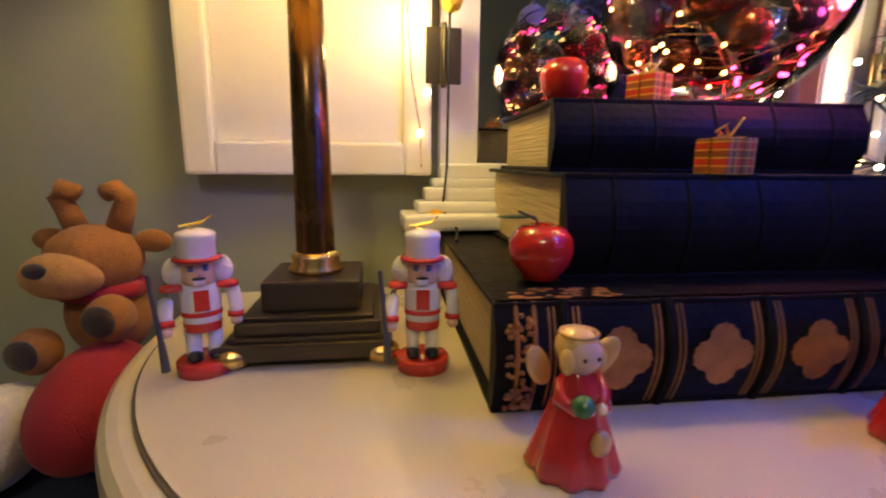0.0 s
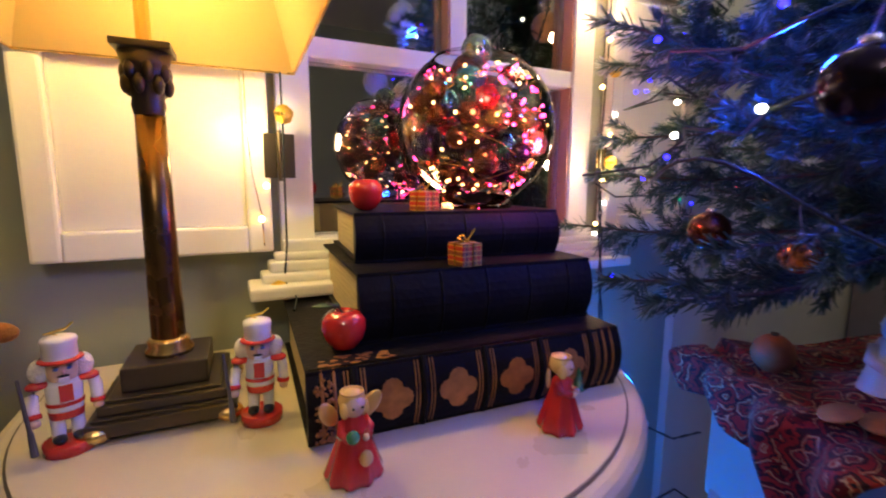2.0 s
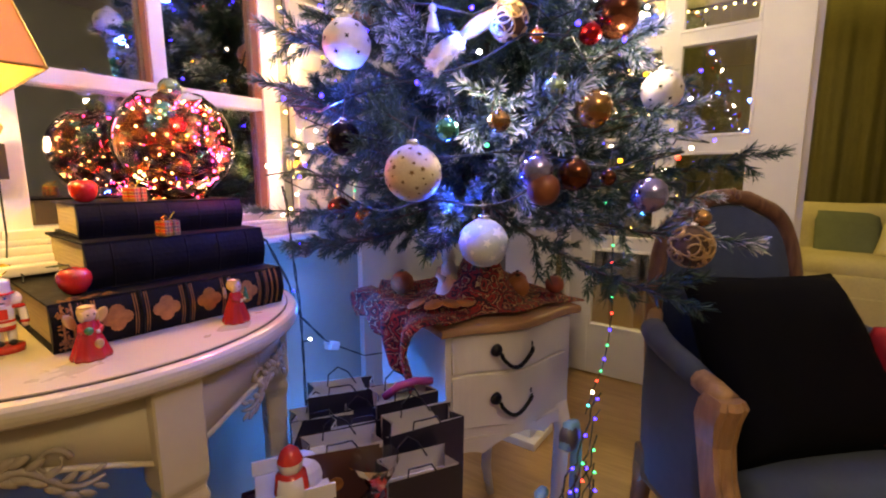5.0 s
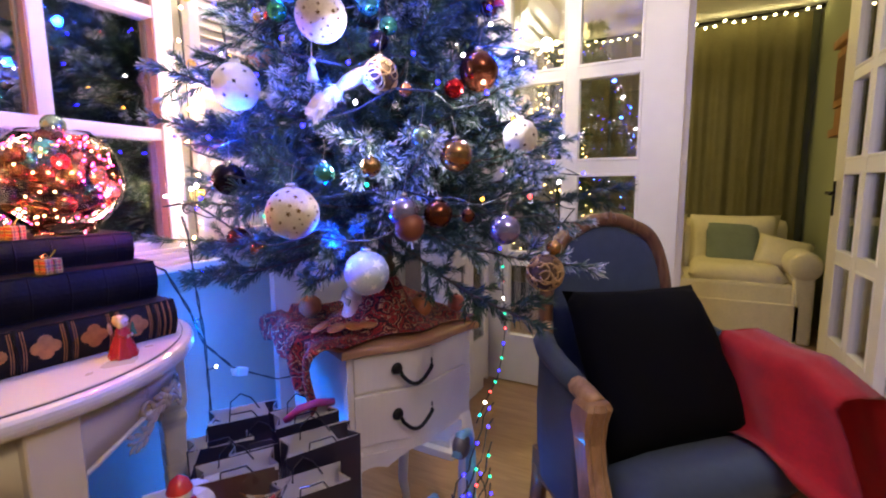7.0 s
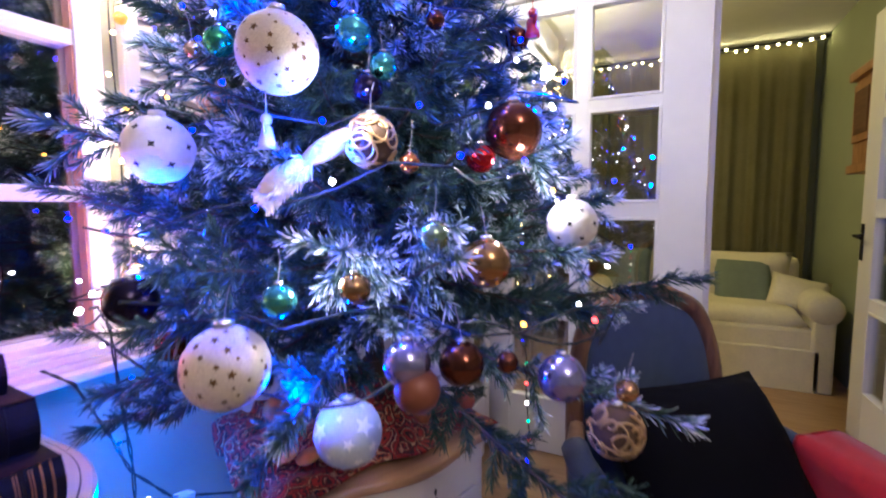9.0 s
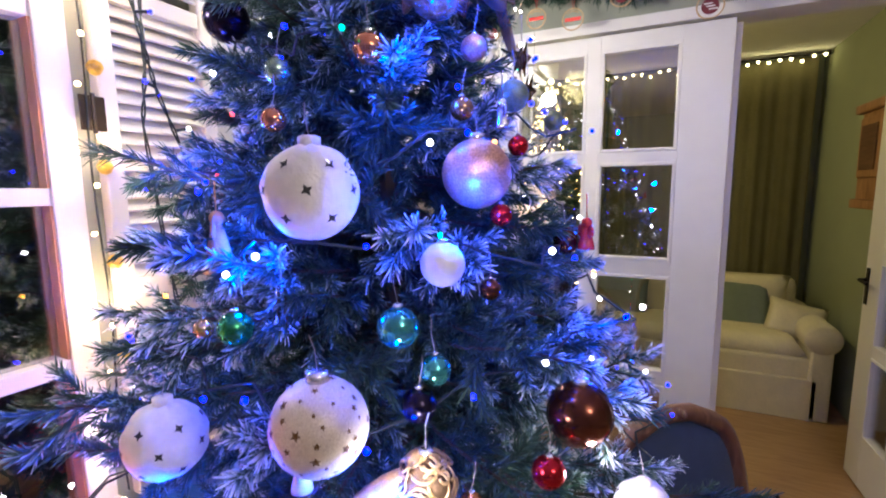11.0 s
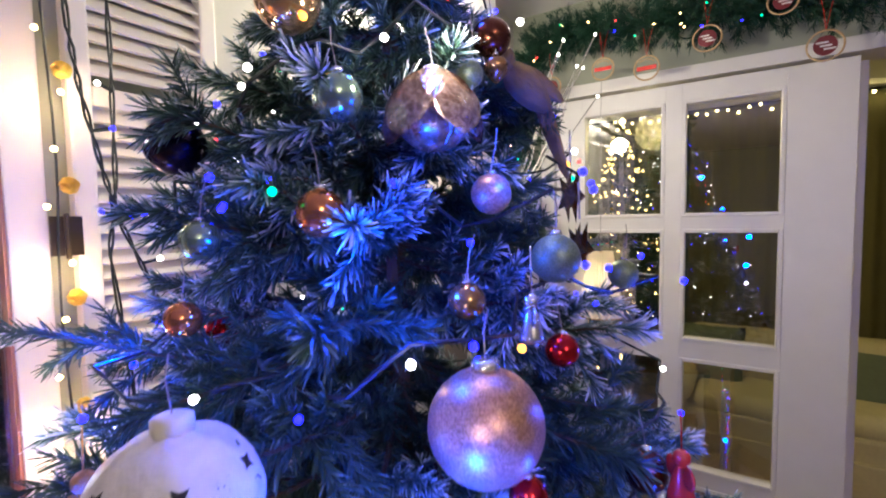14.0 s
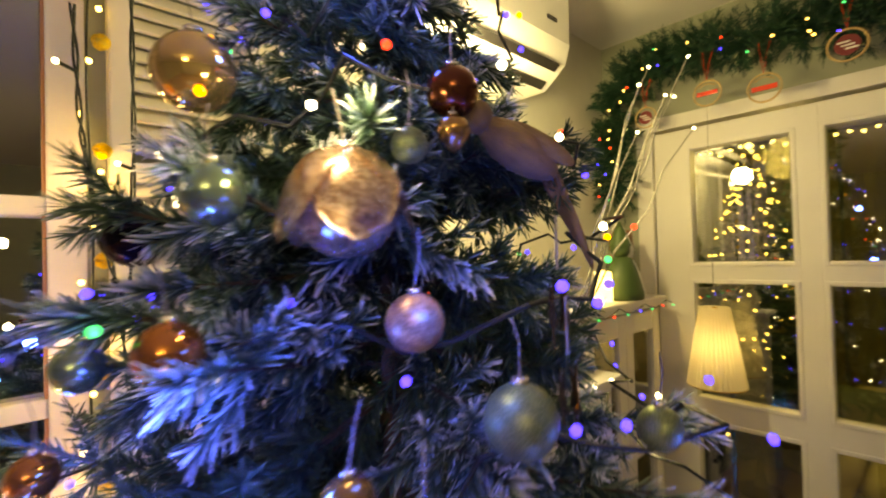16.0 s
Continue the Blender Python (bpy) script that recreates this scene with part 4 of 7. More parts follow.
def needles_mesh(stems, rng, w=0.0009):
    """stems: (start, end, frostiness, count, length). One thin tapered blade per needle."""
    V, F, A = [], [], []
    base = 0
    for p0, p1, fr, cnt, ln in stems:
        p0, p1 = np.array(p0), np.array(p1)
        d = p1 - p0
        length = np.linalg.norm(d)
        d = d / length
        ref = np.array([0.0, 0.0, 1.0]) if abs(d[2]) < 0.9 else np.array([1.0, 0.0, 0.0])
        a = np.cross(d, ref)
        a /= np.linalg.norm(a)
        b = np.cross(d, a)
        s = rng.random(cnt) ** 0.8
        ang = rng.random(cnt) * 2 * math.pi
        lean = rng.uniform(0.3, 0.9, cnt)
        nl = ln * rng.uniform(0.75, 1.15, cnt)
        rad = np.cos(ang)[:, None] * a + np.sin(ang)[:, None] * b
        dirs = np.sin(lean)[:, None] * rad + np.cos(lean)[:, None] * d
        root = p0 + s[:, None] * (p1 - p0)
        tip = root + dirs * nl[:, None] + np.array([0, 0, -0.004]) * rng.random(cnt)[:, None]
        side = np.cross(dirs, rng.normal(size=(cnt, 3)))
        side /= np.linalg.norm(side, axis=1)[:, None] + 1e-9
        mid = root + (tip - root) * 0.55
        quad = np.stack([root - side * w * 0.7, root + side * w * 0.7, mid + side * w * 1.1, tip + side * w * 0.5, tip - side * w * 0.5, mid - side * w * 1.1], 1)
        V.append(quad.reshape(-1, 3))
        idx = base + np.arange(cnt)[:, None] * 6
        F.append(np.concatenate([idx + np.array([[0, 1, 2, 5]]), idx + np.array([[5, 2, 3, 4]])], 1).reshape(-1, 4))
        f = fr * rng.uniform(0.5, 1.15, cnt) * (0.45 + 0.55 * s)
        A.append(np.stack([f * 0.15, f * 0.15, f * 0.7, f * 1.1, f * 1.1, f * 0.7], 1).reshape(-1))
        base += cnt * 6
    V, F, A = np.concatenate(V), np.concatenate(F), np.concatenate(A)
    me = bpy.data.meshes.new("needles")
    me.vertices.add(len(V)), me.vertices.foreach_set("co", V.ravel())
    me.loops.add(F.size), me.loops.foreach_set("vertex_index", F.ravel().astype(np.int32))
    me.polygons.add(len(F)), me.polygons.foreach_set("loop_start", np.arange(0, F.size, 4, dtype=np.int32))
    me.update(calc_edges=True)
    at = me.attributes.new("frost", "FLOAT", "POINT")
    at.data.foreach_set("value", A.astype(np.float32))
    me.materials.append(NEEDLE)
    return me


# where the large baubles hang: boughs and twigs end behind them
HANG = ((0.822, 0.108, 1.705, 0.032), (0.771, 0.038, 1.497, 0.038), (0.640, 0.144, 1.480, 0.045), (0.574, 0.089, 1.306, 0.039), (0.592, 0.305, 1.234, 0.040), (0.520, 0.109, 1.022, 0.040), (0.636, 0.068, 0.918, 0.038), (0.627, 0.312, 0.948, 0.022), (0.674, 0.433, 0.956, 0.026), (0.510, 0.231, 1.073, 0.027), (0.772, -0.194, 0.917, 0.032), (0.766, 0.152, 1.712, 0.020), (0.872, 0.030, 1.592, 0.021), (0.774, 0.213, 1.799, 0.028), (0.644, 0.036, 1.231, 0.029), (0.600, 0.100, 1.205, 0.035), (0.777, -0.072, 1.253, 0.034), (0.722, -0.053, 1.217, 0.018), (0.811, -0.135, 1.143, 0.031), (0.744, 0.149, 1.629, 0.018), (0.684, 0.037, 1.415, 0.021), (0.673, 0.078, 1.355, 0.021), (0.766, 0.381, 1.701, 0.030), (0.683, -0.075, 1.107, 0.026), (0.652, -0.031, 1.135, 0.017), (0.552, 0.076, 1.079, 0.018), (0.629, -0.072, 1.019, 0.022))


def clear_of(p):
    """False where a twig tip would stand before a bauble."""
    for x, y, z, r in HANG:
        o = np.array([x - AX, y - AY, 0.0])
        o /= np.linalg.norm(o)
        v = np.array([p[0] + AX - x, p[1] + AY - y, p[2] + CTZ - z])
        u = float(v @ o)
        if u > -0.4 * r and np.linalg.norm(v - max(0.0, u) * o) < r + 0.016:
            return False
    return True


def fir_tree():
    t = thing("christmas_tree", "frosted artificial fir on a white chest, hung with baubles", "tree", (AX, AY, CTZ))
    part("trunk", T([(0, 0, 0.0), (0.004, 0, 0.5), (0, 0.003, 1.0), (0, 0, 1.56)], 0.020, 10, 0.006), BARK, t)
    part("stand", L([(0, 0), (0.055, 0), (0.055, 0.02), (0.03, 0.05), (0.024, 0.16), (0, 0.16)], 20), BARK, t, "dark tree stand")
    rng = np.random.default_rng(11)
    z = 0.95
    k = 0
    while z < 2.2:
        r = max(0.05, cone(z))
        n = int(8 + 20 * r)
        for i in range(n):
            a = 2 * math.pi * (i + rng.uniform(-0.35, 0.35)) / n + k * 0.7
            ln = r * rng.uniform(0.78, 1.06) * (0.88 if z > 1.7 else 1.0)
            if z > 1.74 and math.cos(a - radians(-62)) > 0.35:
                ln *= 0.62
            elif z > 1.12 and math.cos(a - radians(-50)) > 0.25:
                ln *= 0.74 if z > 1.5 else 0.84
            for hx, hy, hz, hr in HANG:
                rb = math.hypot(hx - AX, hy - AY)
                off = abs((a - math.atan2(hy - AY, hx - AX) + math.pi) % (2 * math.pi) - math.pi) * rb
                if abs(z + 0.02 - hz) < hr + 0.045 and off < hr + 0.02:
                    ln = min(ln, rb - 0.6 * hr)
            d = np.array([math.cos(a), math.sin(a), 0.0])
            zz = z - CTZ + rng.uniform(-0.035, 0.035)
            root = np.array([0, 0, zz + 0.04])
            rise = rng.uniform(-0.32, 0.18)
            pts = [root + d * ln * u + np.array([0, 0, ln * (rise * u + 0.18 * u * u - 0.10 * u)]) for u in (0, 0.25, 0.5, 0.75, 1.0)]
            br = part("branch", T([tuple(p) for p in pts], 0.0040, 5, 0.0018), BARK, t)
            stems = []
            frost = 1.25 if rng.random() < 0.35 else rng.uniform(0.25, 0.85)
            for s0, s1, u in ((0, 1, 0.1), (1, 2, 0.3), (2, 3, 0.6), (3, 4, 0.9)):
                stems.append((pts[s0], pts[s1], frost * u * 0.8, 90, 0.022))
            stems.append((pts[4], pts[4] + (pts[4] - pts[3]) * 0.2 + d * 0.02, frost * 1.1, 80, 0.023))
            for j in range(int(6 + ln * 34)):
                u = rng.uniform(0.22, 0.98)
                q = int(min(3, u * 4))
                p = pts[q] + (pts[q + 1] - pts[q]) * (u * 4 - q)
                side = np.array([-d[1], d[0], 0]) * (1 if j % 2 else -1)
                tw = (0.078 * (1.15 - u * 0.5)) * rng.uniform(0.65, 1.25)
                dirn = d * rng.uniform(0.3, 0.9) + side * rng.uniform(0.15, 0.9) + np.array([0, 0, rng.uniform(-0.75, 0.75)])
                dirn /= np.linalg.norm(dirn)
                if not clear_of(p + dirn * tw):
                    continue
                stems.append((p, p + dirn * tw, frost * (0.36 + 0.66 * u), int(tw * 1250), 0.0195))
            me = needles_mesh(stems, rng)
            ob = new("needles", me)
            ob.parent = br
        z += 0.066 + 0.02 * (z > 1.7)
        k += 1


fir_tree()


# ---- ornaments ----
def metal_ball(name, c, rough=0.16, vary=0.2):
    return mat(name, c, rough, 0.85, vary=vary, scale=25)


def glitter(name, c, c2, scale=900.0, rough=0.35, metal=0.6):
    m = bpy.data.materials.new(name)
    m.use_nodes = True
    n, l = m.node_tree.nodes, m.node_tree.links
    b = n["Principled BSDF"]
    tc, vo, cr, bp = n.new("ShaderNodeTexCoord"), n.new("ShaderNodeTexVoronoi"), n.new("ShaderNodeValToRGB"), n.new("ShaderNodeBump")
    vo.inputs["Scale"].default_value = scale
    l.new(tc.outputs["Object"], vo.inputs["Vector"])
    sep = n.new("ShaderNodeSeparateColor")
    l.new(vo.outputs["Color"], sep.inputs[0]), l.new(sep.outputs[0], cr.inputs[0])
    cr.color_ramp.elements[0].color, cr.color_ramp.elements[1].color = (*c, 1), (*c2, 1)
    l.new(cr.outputs[0], b.inputs["Base Color"])
    bp.inputs["Strength"].default_value, bp.inputs["Distance"].default_value = 0.6, 0.001
    l.new(sep.outputs[1], bp.inputs["Height"]), l.new(bp.outputs[0], b.inputs["Normal"])
    b.inputs["Roughness"].default_value, b.inputs["Metallic"].default_value = rough, metal
    return m


CREAM = glitter("cream_glitter", (0.62, 0.52, 0.42), (0.85, 0.76, 0.64), 1400, 0.5, 0.15)
LACE = mat("white_porcelain_lace", (0.72, 0.69, 0.66), 0.5, vary=0.16, scale=80, bump=1.0, bscale=95)
NAVY = metal_ball("dark_navy_ball", (0.02, 0.015, 0.035), 0.2)
TEAL = metal_ball("teal_glass_ball", (0.10, 0.42, 0.40), 0.14)
GREENB = metal_ball("green_glass_ball", (0.06, 0.34, 0.13), 0.14)
PALEG = metal_ball("pale_green_ball", (0.30, 0.42, 0.28), 0.2)
OLIVE = glitter("olive_glitter", (0.16, 0.22, 0.09), (0.30, 0.36, 0.17), 1200, 0.4, 0.5)
REDB = metal_ball("red_glass_ball", (0.55, 0.02, 0.03), 0.14)
COPB = metal_ball("copper_glass_ball", (0.66, 0.25, 0.09), 0.12)
BROWNB = metal_ball("brown_glass_ball", (0.14, 0.045, 0.025), 0.16)
RUST = mat("matt_rust_ball", (0.22, 0.07, 0.035), 0.45, 0.2, vary=0.25, scale=60)
BRONZ = metal_ball("bronze_ball", (0.42, 0.24, 0.10), 0.2)
GOLDG = glitter("rose_gold_glitter", (0.42, 0.20, 0.11), (0.72, 0.42, 0.26), 900, 0.38, 0.6)
GOLDB = metal_ball("shiny_gold_ball", (0.78, 0.55, 0.26), 0.1)
PETALG = glitter("pink_gold_petal", (0.55, 0.36, 0.24), (0.95, 0.76, 0.58), 420, 0.24, 0.85)
PALEB = glitter("pale_blue_frost", (0.46, 0.54, 0.64), (0.62, 0.68, 0.74), 1000, 0.5, 0.1)
LILAC = metal_ball("lilac_ball", (0.34, 0.32, 0.60), 0.18)
WICKER = mat("gilded_wicker", (0.52, 0.34, 0.15), 0.4, 0.6, vary=0.3, scale=120)
HOLLOWDK = mat("shaded_hollow_core", (0.10, 0.055, 0.025), 0.8, vary=0.3, scale=150, bump=0.6)
SILVER = metal_ball("silver_cap", (0.72, 0.70, 0.66), 0.25)
STARP = mat("gold_star_foil", (0.16, 0.085, 0.03), 0.4, 0.6)
STARW = mat("white_star_paint", (0.85, 0.88, 0.90), 0.5)
THREAD = mat("pale_thread", (0.32, 0.30, 0.28), 0.7)


def star(bm, c, nrm, r, rot=0.0, k=5):
    nrm = nrm.normalized()
    a = nrm.cross(Vector((0.2, 0.1, 1))).normalized()
    b = nrm.cross(a)
    vs = [bm.verts.new(c + (r if i % 2 == 0 else r * 0.45) * (math.cos(rot + math.pi * i / k) * a + math.sin(rot + math.pi * i / k) * b)) for i in range(2 * k)]
    cc = bm.verts.new(c + nrm * r * 0.10)
    for i in range(2 * k):
        bm.faces.new((vs[i], vs[(i + 1) % (2 * k)], cc))


def bauble(loc, r, m_, label, style="plain", hang=0.05):
    o = thing("bauble", label, "bauble", loc, random.Random(round(loc[0] * 9000)).uniform(0, 360), "baubles on the tree")
    rng = random.Random(round(loc[2] * 7000))
    if style == "drop":
        part("ball", L([(0, -1.25 * r), (0.35 * r, -1.0 * r), (0.8 * r, -0.45 * r), (r, 0.1 * r), (0.85 * r, 0.55 * r), (0.45 * r, 0.9 * r), (0.2 * r, 1.0 * r), (0, 1.0 * r)], 28), m_, o, "", True)
    elif style == "ribbed":
        bm = bmesh.new()
        ball(bm, (0, 0, 0), r, None, 40, 20)
        for v in bm.verts:
            a = math.atan2(v.co.y, v.co.x)
            v.co *= 1 + 0.018 * math.cos(20 * a)
        part("ball", bm, m_, o, "", True)
    elif style == "lace":
        bm = bmesh.new()
        ball(bm, (0, 0, 0), r, None, 40, 24)
        for v in bm.verts:
            v.co *= 1 + 0.030 * noise.noise(v.co * (9 / r * 0.35)) + 0.016 * math.sin(6 * math.atan2(v.co.y, v.co.x)) * math.sin(5 * v.co.z / r)
        part("ball", bm, m_, o, "", True)
        # nothing is pierced: flat black stars give the shade inside the openings
        for zz in (-0.5, 0.05, 0.55):
            for i in range(6):
                a = 2 * math.pi * (i + (0.5 if zz == 0.05 else 0)) / 6
                nr = Vector((math.cos(a) * math.sqrt(1 - zz * zz), math.sin(a) * math.sqrt(1 - zz * zz), zz))
                bm = bmesh.new()
                star(bm, nr * r * 1.012, nr, r * 0.13, rng.random(), 4)
                part("painted_cutout", bm, BLACKPAINT, o, "flat black star painted as the dark of an opening")
    elif style == "net":
        # the core is coloured dark to give the shade seen between the scrolls
        part("ball", S((0, 0, 0), r * 0.93, None, 20, 12), HOLLOWDK, o, "dark ball painted as the shade behind the scrolls", True)
        for i in range(40):
            ax = Vector((rng.gauss(0, 1), rng.gauss(0, 1), rng.gauss(0, 1))).normalized()
            rr = rng.uniform(0.16, 0.52)
            u = ax.cross(Vector((0.3, 0.5, 0.8))).normalized()
            v = ax.cross(u)
            part("scroll", T([(ax * math.sqrt(1 - rr * rr) + rr * (math.cos(t_) * u + math.sin(t_) * v)) * r for t_ in [2 * math.pi * q / 14 * 0.85 for q in range(15)]], r * 0.05, 5), m_, o, "", True)
    else:
        part("ball", S((0, 0, 0), r, None, 32, 18), m_, o, "", True)
    if style == "stars":
        sm = STARW if m_ is PALEB else STARP
        for i in range(26 if m_ is PALEB else 84):
            zz, aa = 1 - 2 * (i + 0.5) / (26 if m_ is PALEB else 84), i * 2.39996 + rng.uniform(-0.2, 0.2)
            nr = Vector((math.sqrt(1 - zz * zz) * math.cos(aa), math.sqrt(1 - zz * zz) * math.sin(aa), zz))
            bm = bmesh.new()
            star(bm, nr * r * 1.006, nr, r * rng.choice((0.14, 0.20, 0.32) if m_ is PALEB else (0.06, 0.085, 0.115)), rng.random() * 6)
            part("star", bm, sm, o)
    if style == "petal":
        for i in range(10):
            outer = i >= 5
            a0 = 2 * math.pi * i / 5 + (0.6 if outer else 0.0)
            bm = bmesh.new()
            g = {}
            for p in range(9):
                for q in range(11):
                    u, v = p / 4 - 1, q / 10
                    pol = radians(8 + (112 if outer else 152) * v)
                    half = radians(52) * max(0.03, math.sin(math.pi * min(1, 0.12 + 0.88 * v)) ** 0.55)
                    rr = r * ((1.05 + 0.34 * v ** 4 + 0.10 * u * u * v + 0.03 * math.sin(9 * v + 3 * u + i)) if outer else (0.99 + 0.03 * (i % 2)))
                    a = a0 + half * u / max(0.5, math.sin(pol)) * (0.9 if outer else 0.8)
                    g[p, q] = bm.verts.new((rr * math.sin(pol) * math.cos(a), rr * math.sin(pol) * math.sin(a), rr * math.cos(pol)))
            for p in range(8):
                for q in range(10):
                    bm.faces.new((g[p, q], g[p + 1, q], g[p + 1, q + 1], g[p, q + 1]))
            bmesh.ops.solidify(bm, geom=bm.faces[:], thickness=0.0012)
            part("petal", bm, m_, o, "glittering curled petal" if outer else "", True)
    cap = part("cap", L([(0, 0), (0.24 * r, 0), (0.24 * r, 0.2 * r), (0.16 * r, 0.24 * r), (0, 0.24 * r)], 14, pose(0, 0, 0.93 * r)), m_ if style == "lace" else SILVER, o, "", True)
    part("string", T([(0, 0, 1.15 * r), (0.003, 0.002, 1.15 * r + hang * 0.6), (0.006, 0, 1.15 * r + hang)], 0.0005, 4), THREAD, o)
    return o


ORNAMENTS = [
    (0.574, 0.089, 1.306, 0.037, CREAM, "cream glitter bauble with small gold stars", "stars"),
    (0.592, 0.305, 1.234, 0.039, LACE, "white frosted bauble with pierced stars", "lace"),
    (0.520, 0.109, 1.022, 0.038, CREAM, "cream glitter bauble with small gold stars", "stars"),
    (0.636, 0.068, 0.918, 0.037, PALEB, "pale blue bauble with white stars and moons", "stars"),
    (0.627, 0.312, 0.948, 0.018, COPB, "copper glass bauble", "plain"),
    (0.674, 0.433, 0.956, 0.024, BROWNB, "dark red-brown glass bauble", "plain"),
    (0.772, -0.194, 0.917, 0.030, WICKER, "gold scrolled openwork bauble", "net"),
    (0.640, 0.144, 1.480, 0.042, LACE, "white porcelain lantern bauble with star cut-outs", "lace"),
    (0.684, 0.037, 1.415, 0.020, LACE, "small white and gold bauble", "plain"),
    (0.771, 0.038, 1.497, 0.036, GOLDG, "large rose gold glitter bauble", "plain"),
    (0.822, 0.108, 1.705, 0.030, PETALG, "rose gold bauble with glitter petals", "petal"),
    (0.766, 0.152, 1.712, 0.018, PALEG, "pale green glass bauble", "plain"),
    (0.872, 0.030, 1.592, 0.019, OLIVE, "olive green glitter bauble", "plain"),
    (0.774, 0.213, 1.799, 0.026, GOLDB, "shiny gold glass bauble", "plain"),
    (0.744, 0.149, 1.629, 0.017, COPB, "bright copper glass bauble", "plain"),
    (0.928, -0.027, 1.412, 0.018, BROWNB, "dark brown glass bauble", "plain"),
    (0.510, 0.231, 1.073, 0.025, NAVY, "dark navy glass bauble", "plain"),
    (0.673, 0.078, 1.355, 0.020, TEAL, "iridescent teal glass bauble", "plain"),
    (0.644, 0.036, 1.231, 0.027, WICKER, "gilded wicker openwork bauble", "net"),
    (0.777, -0.072, 1.253, 0.033, BROWNB, "dark brown carved bauble", "ribbed"),
    (0.722, -0.053, 1.217, 0.016, REDB, "red glass bauble", "plain"),
    (0.811, -0.135, 1.143, 0.030, LACE, "white lace bauble with dark cut-outs", "lace"),
    (0.652, -0.031, 1.135, 0.016, PALEG, "pale green glass bauble", "plain"),
    (0.589, 0.018, 1.089, 0.015, BRONZ, "bronze gold bauble", "plain"),
    (0.552, 0.076, 1.079, 0.016, TEAL, "iridescent green bauble", "plain"),
    (0.683, -0.075, 1.107, 0.025, BRONZ, "shiny gold ribbed bauble", "ribbed"),
    (0.790, -0.203, 0.957, 0.013, BRONZ, "small bronze bauble", "plain"),
    (0.706, -0.148, 0.992, 0.024, LILAC, "pale lilac bauble", "plain"),
    (0.662, -0.105, 1.015, 0.011, BROWNB, "small dark red bauble", "plain"),
    (0.629, -0.072, 1.019, 0.021, BROWNB, "dark brown lace-patterned bauble", "ribbed"),
    (0.595, -0.044, 1.001, 0.021, RUST, "matt rust-brown bauble", "plain"),
    (0.661, 0.001, 1.209, 0.011, COPB, "small copper bauble", "plain"),
    (0.680, 0.044, 1.317, 0.015, TEAL, "dark teal bauble", "plain"),
    (0.661, 0.051, 1.290, 0.016, NAVY, "dark blue bauble", "plain"),
    (0.596, -0.033, 1.024, 0.022, LILAC, "lilac glass bauble", "plain"),
    (0.694, 0.238, 1.556, 0.013, COPB, "copper glass bauble", "plain"),
    (0.715, 0.249, 1.611, 0.015, PALEG, "clear pale green bauble", "plain"),
    (0.766, 0.381, 1.701, 0.029, NAVY, "dark navy glass bauble", "plain"),
    (0.744, 0.013, 1.382, 0.011, BROWNB, "dark red-brown bauble", "plain"),
    (0.782, 0.015, 1.454, 0.012, REDB, "red glass bauble", "plain"),
    (0.841, 0.014, 1.530, 0.012, REDB, "red glass bauble", "plain"),
    (0.617, 0.224, 1.352, 0.017, GREENB, "emerald green glass bauble", "plain"),
    (0.613, 0.264, 1.348, 0.010, GOLDB, "small gold bauble", "plain"),
    (0.794, 0.064, 1.568, 0.013, BRONZ, "bronze brown bauble", "plain"),
    (0.894, 0.095, 1.780, 0.017, BROWNB, "brown glass bauble", "plain"),
    (0.886, 0.087, 1.751, 0.011, BRONZ, "brown teardrop ornament", "drop"),
    (0.859, 0.097, 1.741, 0.011, OLIVE, "dark green bauble", "plain"),
    (0.961, -0.001, 1.572, 0.013, OLIVE, "olive green bauble", "plain"),
    (0.835, 0.066, 1.642, 0.015, GOLDG, "beige glitter bauble", "plain"),
]
for i, (m_, lab) in enumerate(((LACE, "white frosted bauble"), (GOLDG, "rose gold glitter bauble"), (SILVER, "shiny silver bauble"), (REDB, "red glass bauble"), (PALEB, "pale blue frosted bauble"), (COPB, "copper glass bauble"), (LACE, "white frosted bauble"), (GOLDB, "gold glass bauble"), (PALEG, "pale green glass bauble"), (GOLDG, "rose gold glitter bauble"), (TEAL, "teal glass bauble"), (SILVER, "shiny silver bauble"))):
    a, z = radians(68 + (i * 47) % 50), 1.32 + 0.05 * i
    ORNAMENTS.append((AX + cone(z) * 0.86 * math.cos(a), AY + min(0.36, cone(z) * 0.86 * math.sin(a)), z, 0.034 - 0.0012 * i, m_, lab + " facing the window", "lace" if m_ is LACE else "plain"))
for x, y, z, r, m_, lab, st in ORNAMENTS:
    bauble((x, y, z), r, m_, lab + " on a fir branch", st, 0.03)


# ---- things on the console table ----
PINK = mat("pink_wood", (0.70, 0.42, 0.36), 0.45)
GREYM = mat("grey_gunmetal", (0.12, 0.12, 0.14), 0.35, 0.5)
TINSEL = mat("gold_tinsel", (0.85, 0.60, 0.12), 0.2, 0.9)
EYEB = mat("blue_eye_paint", (0.05, 0.12, 0.3), 0.3)


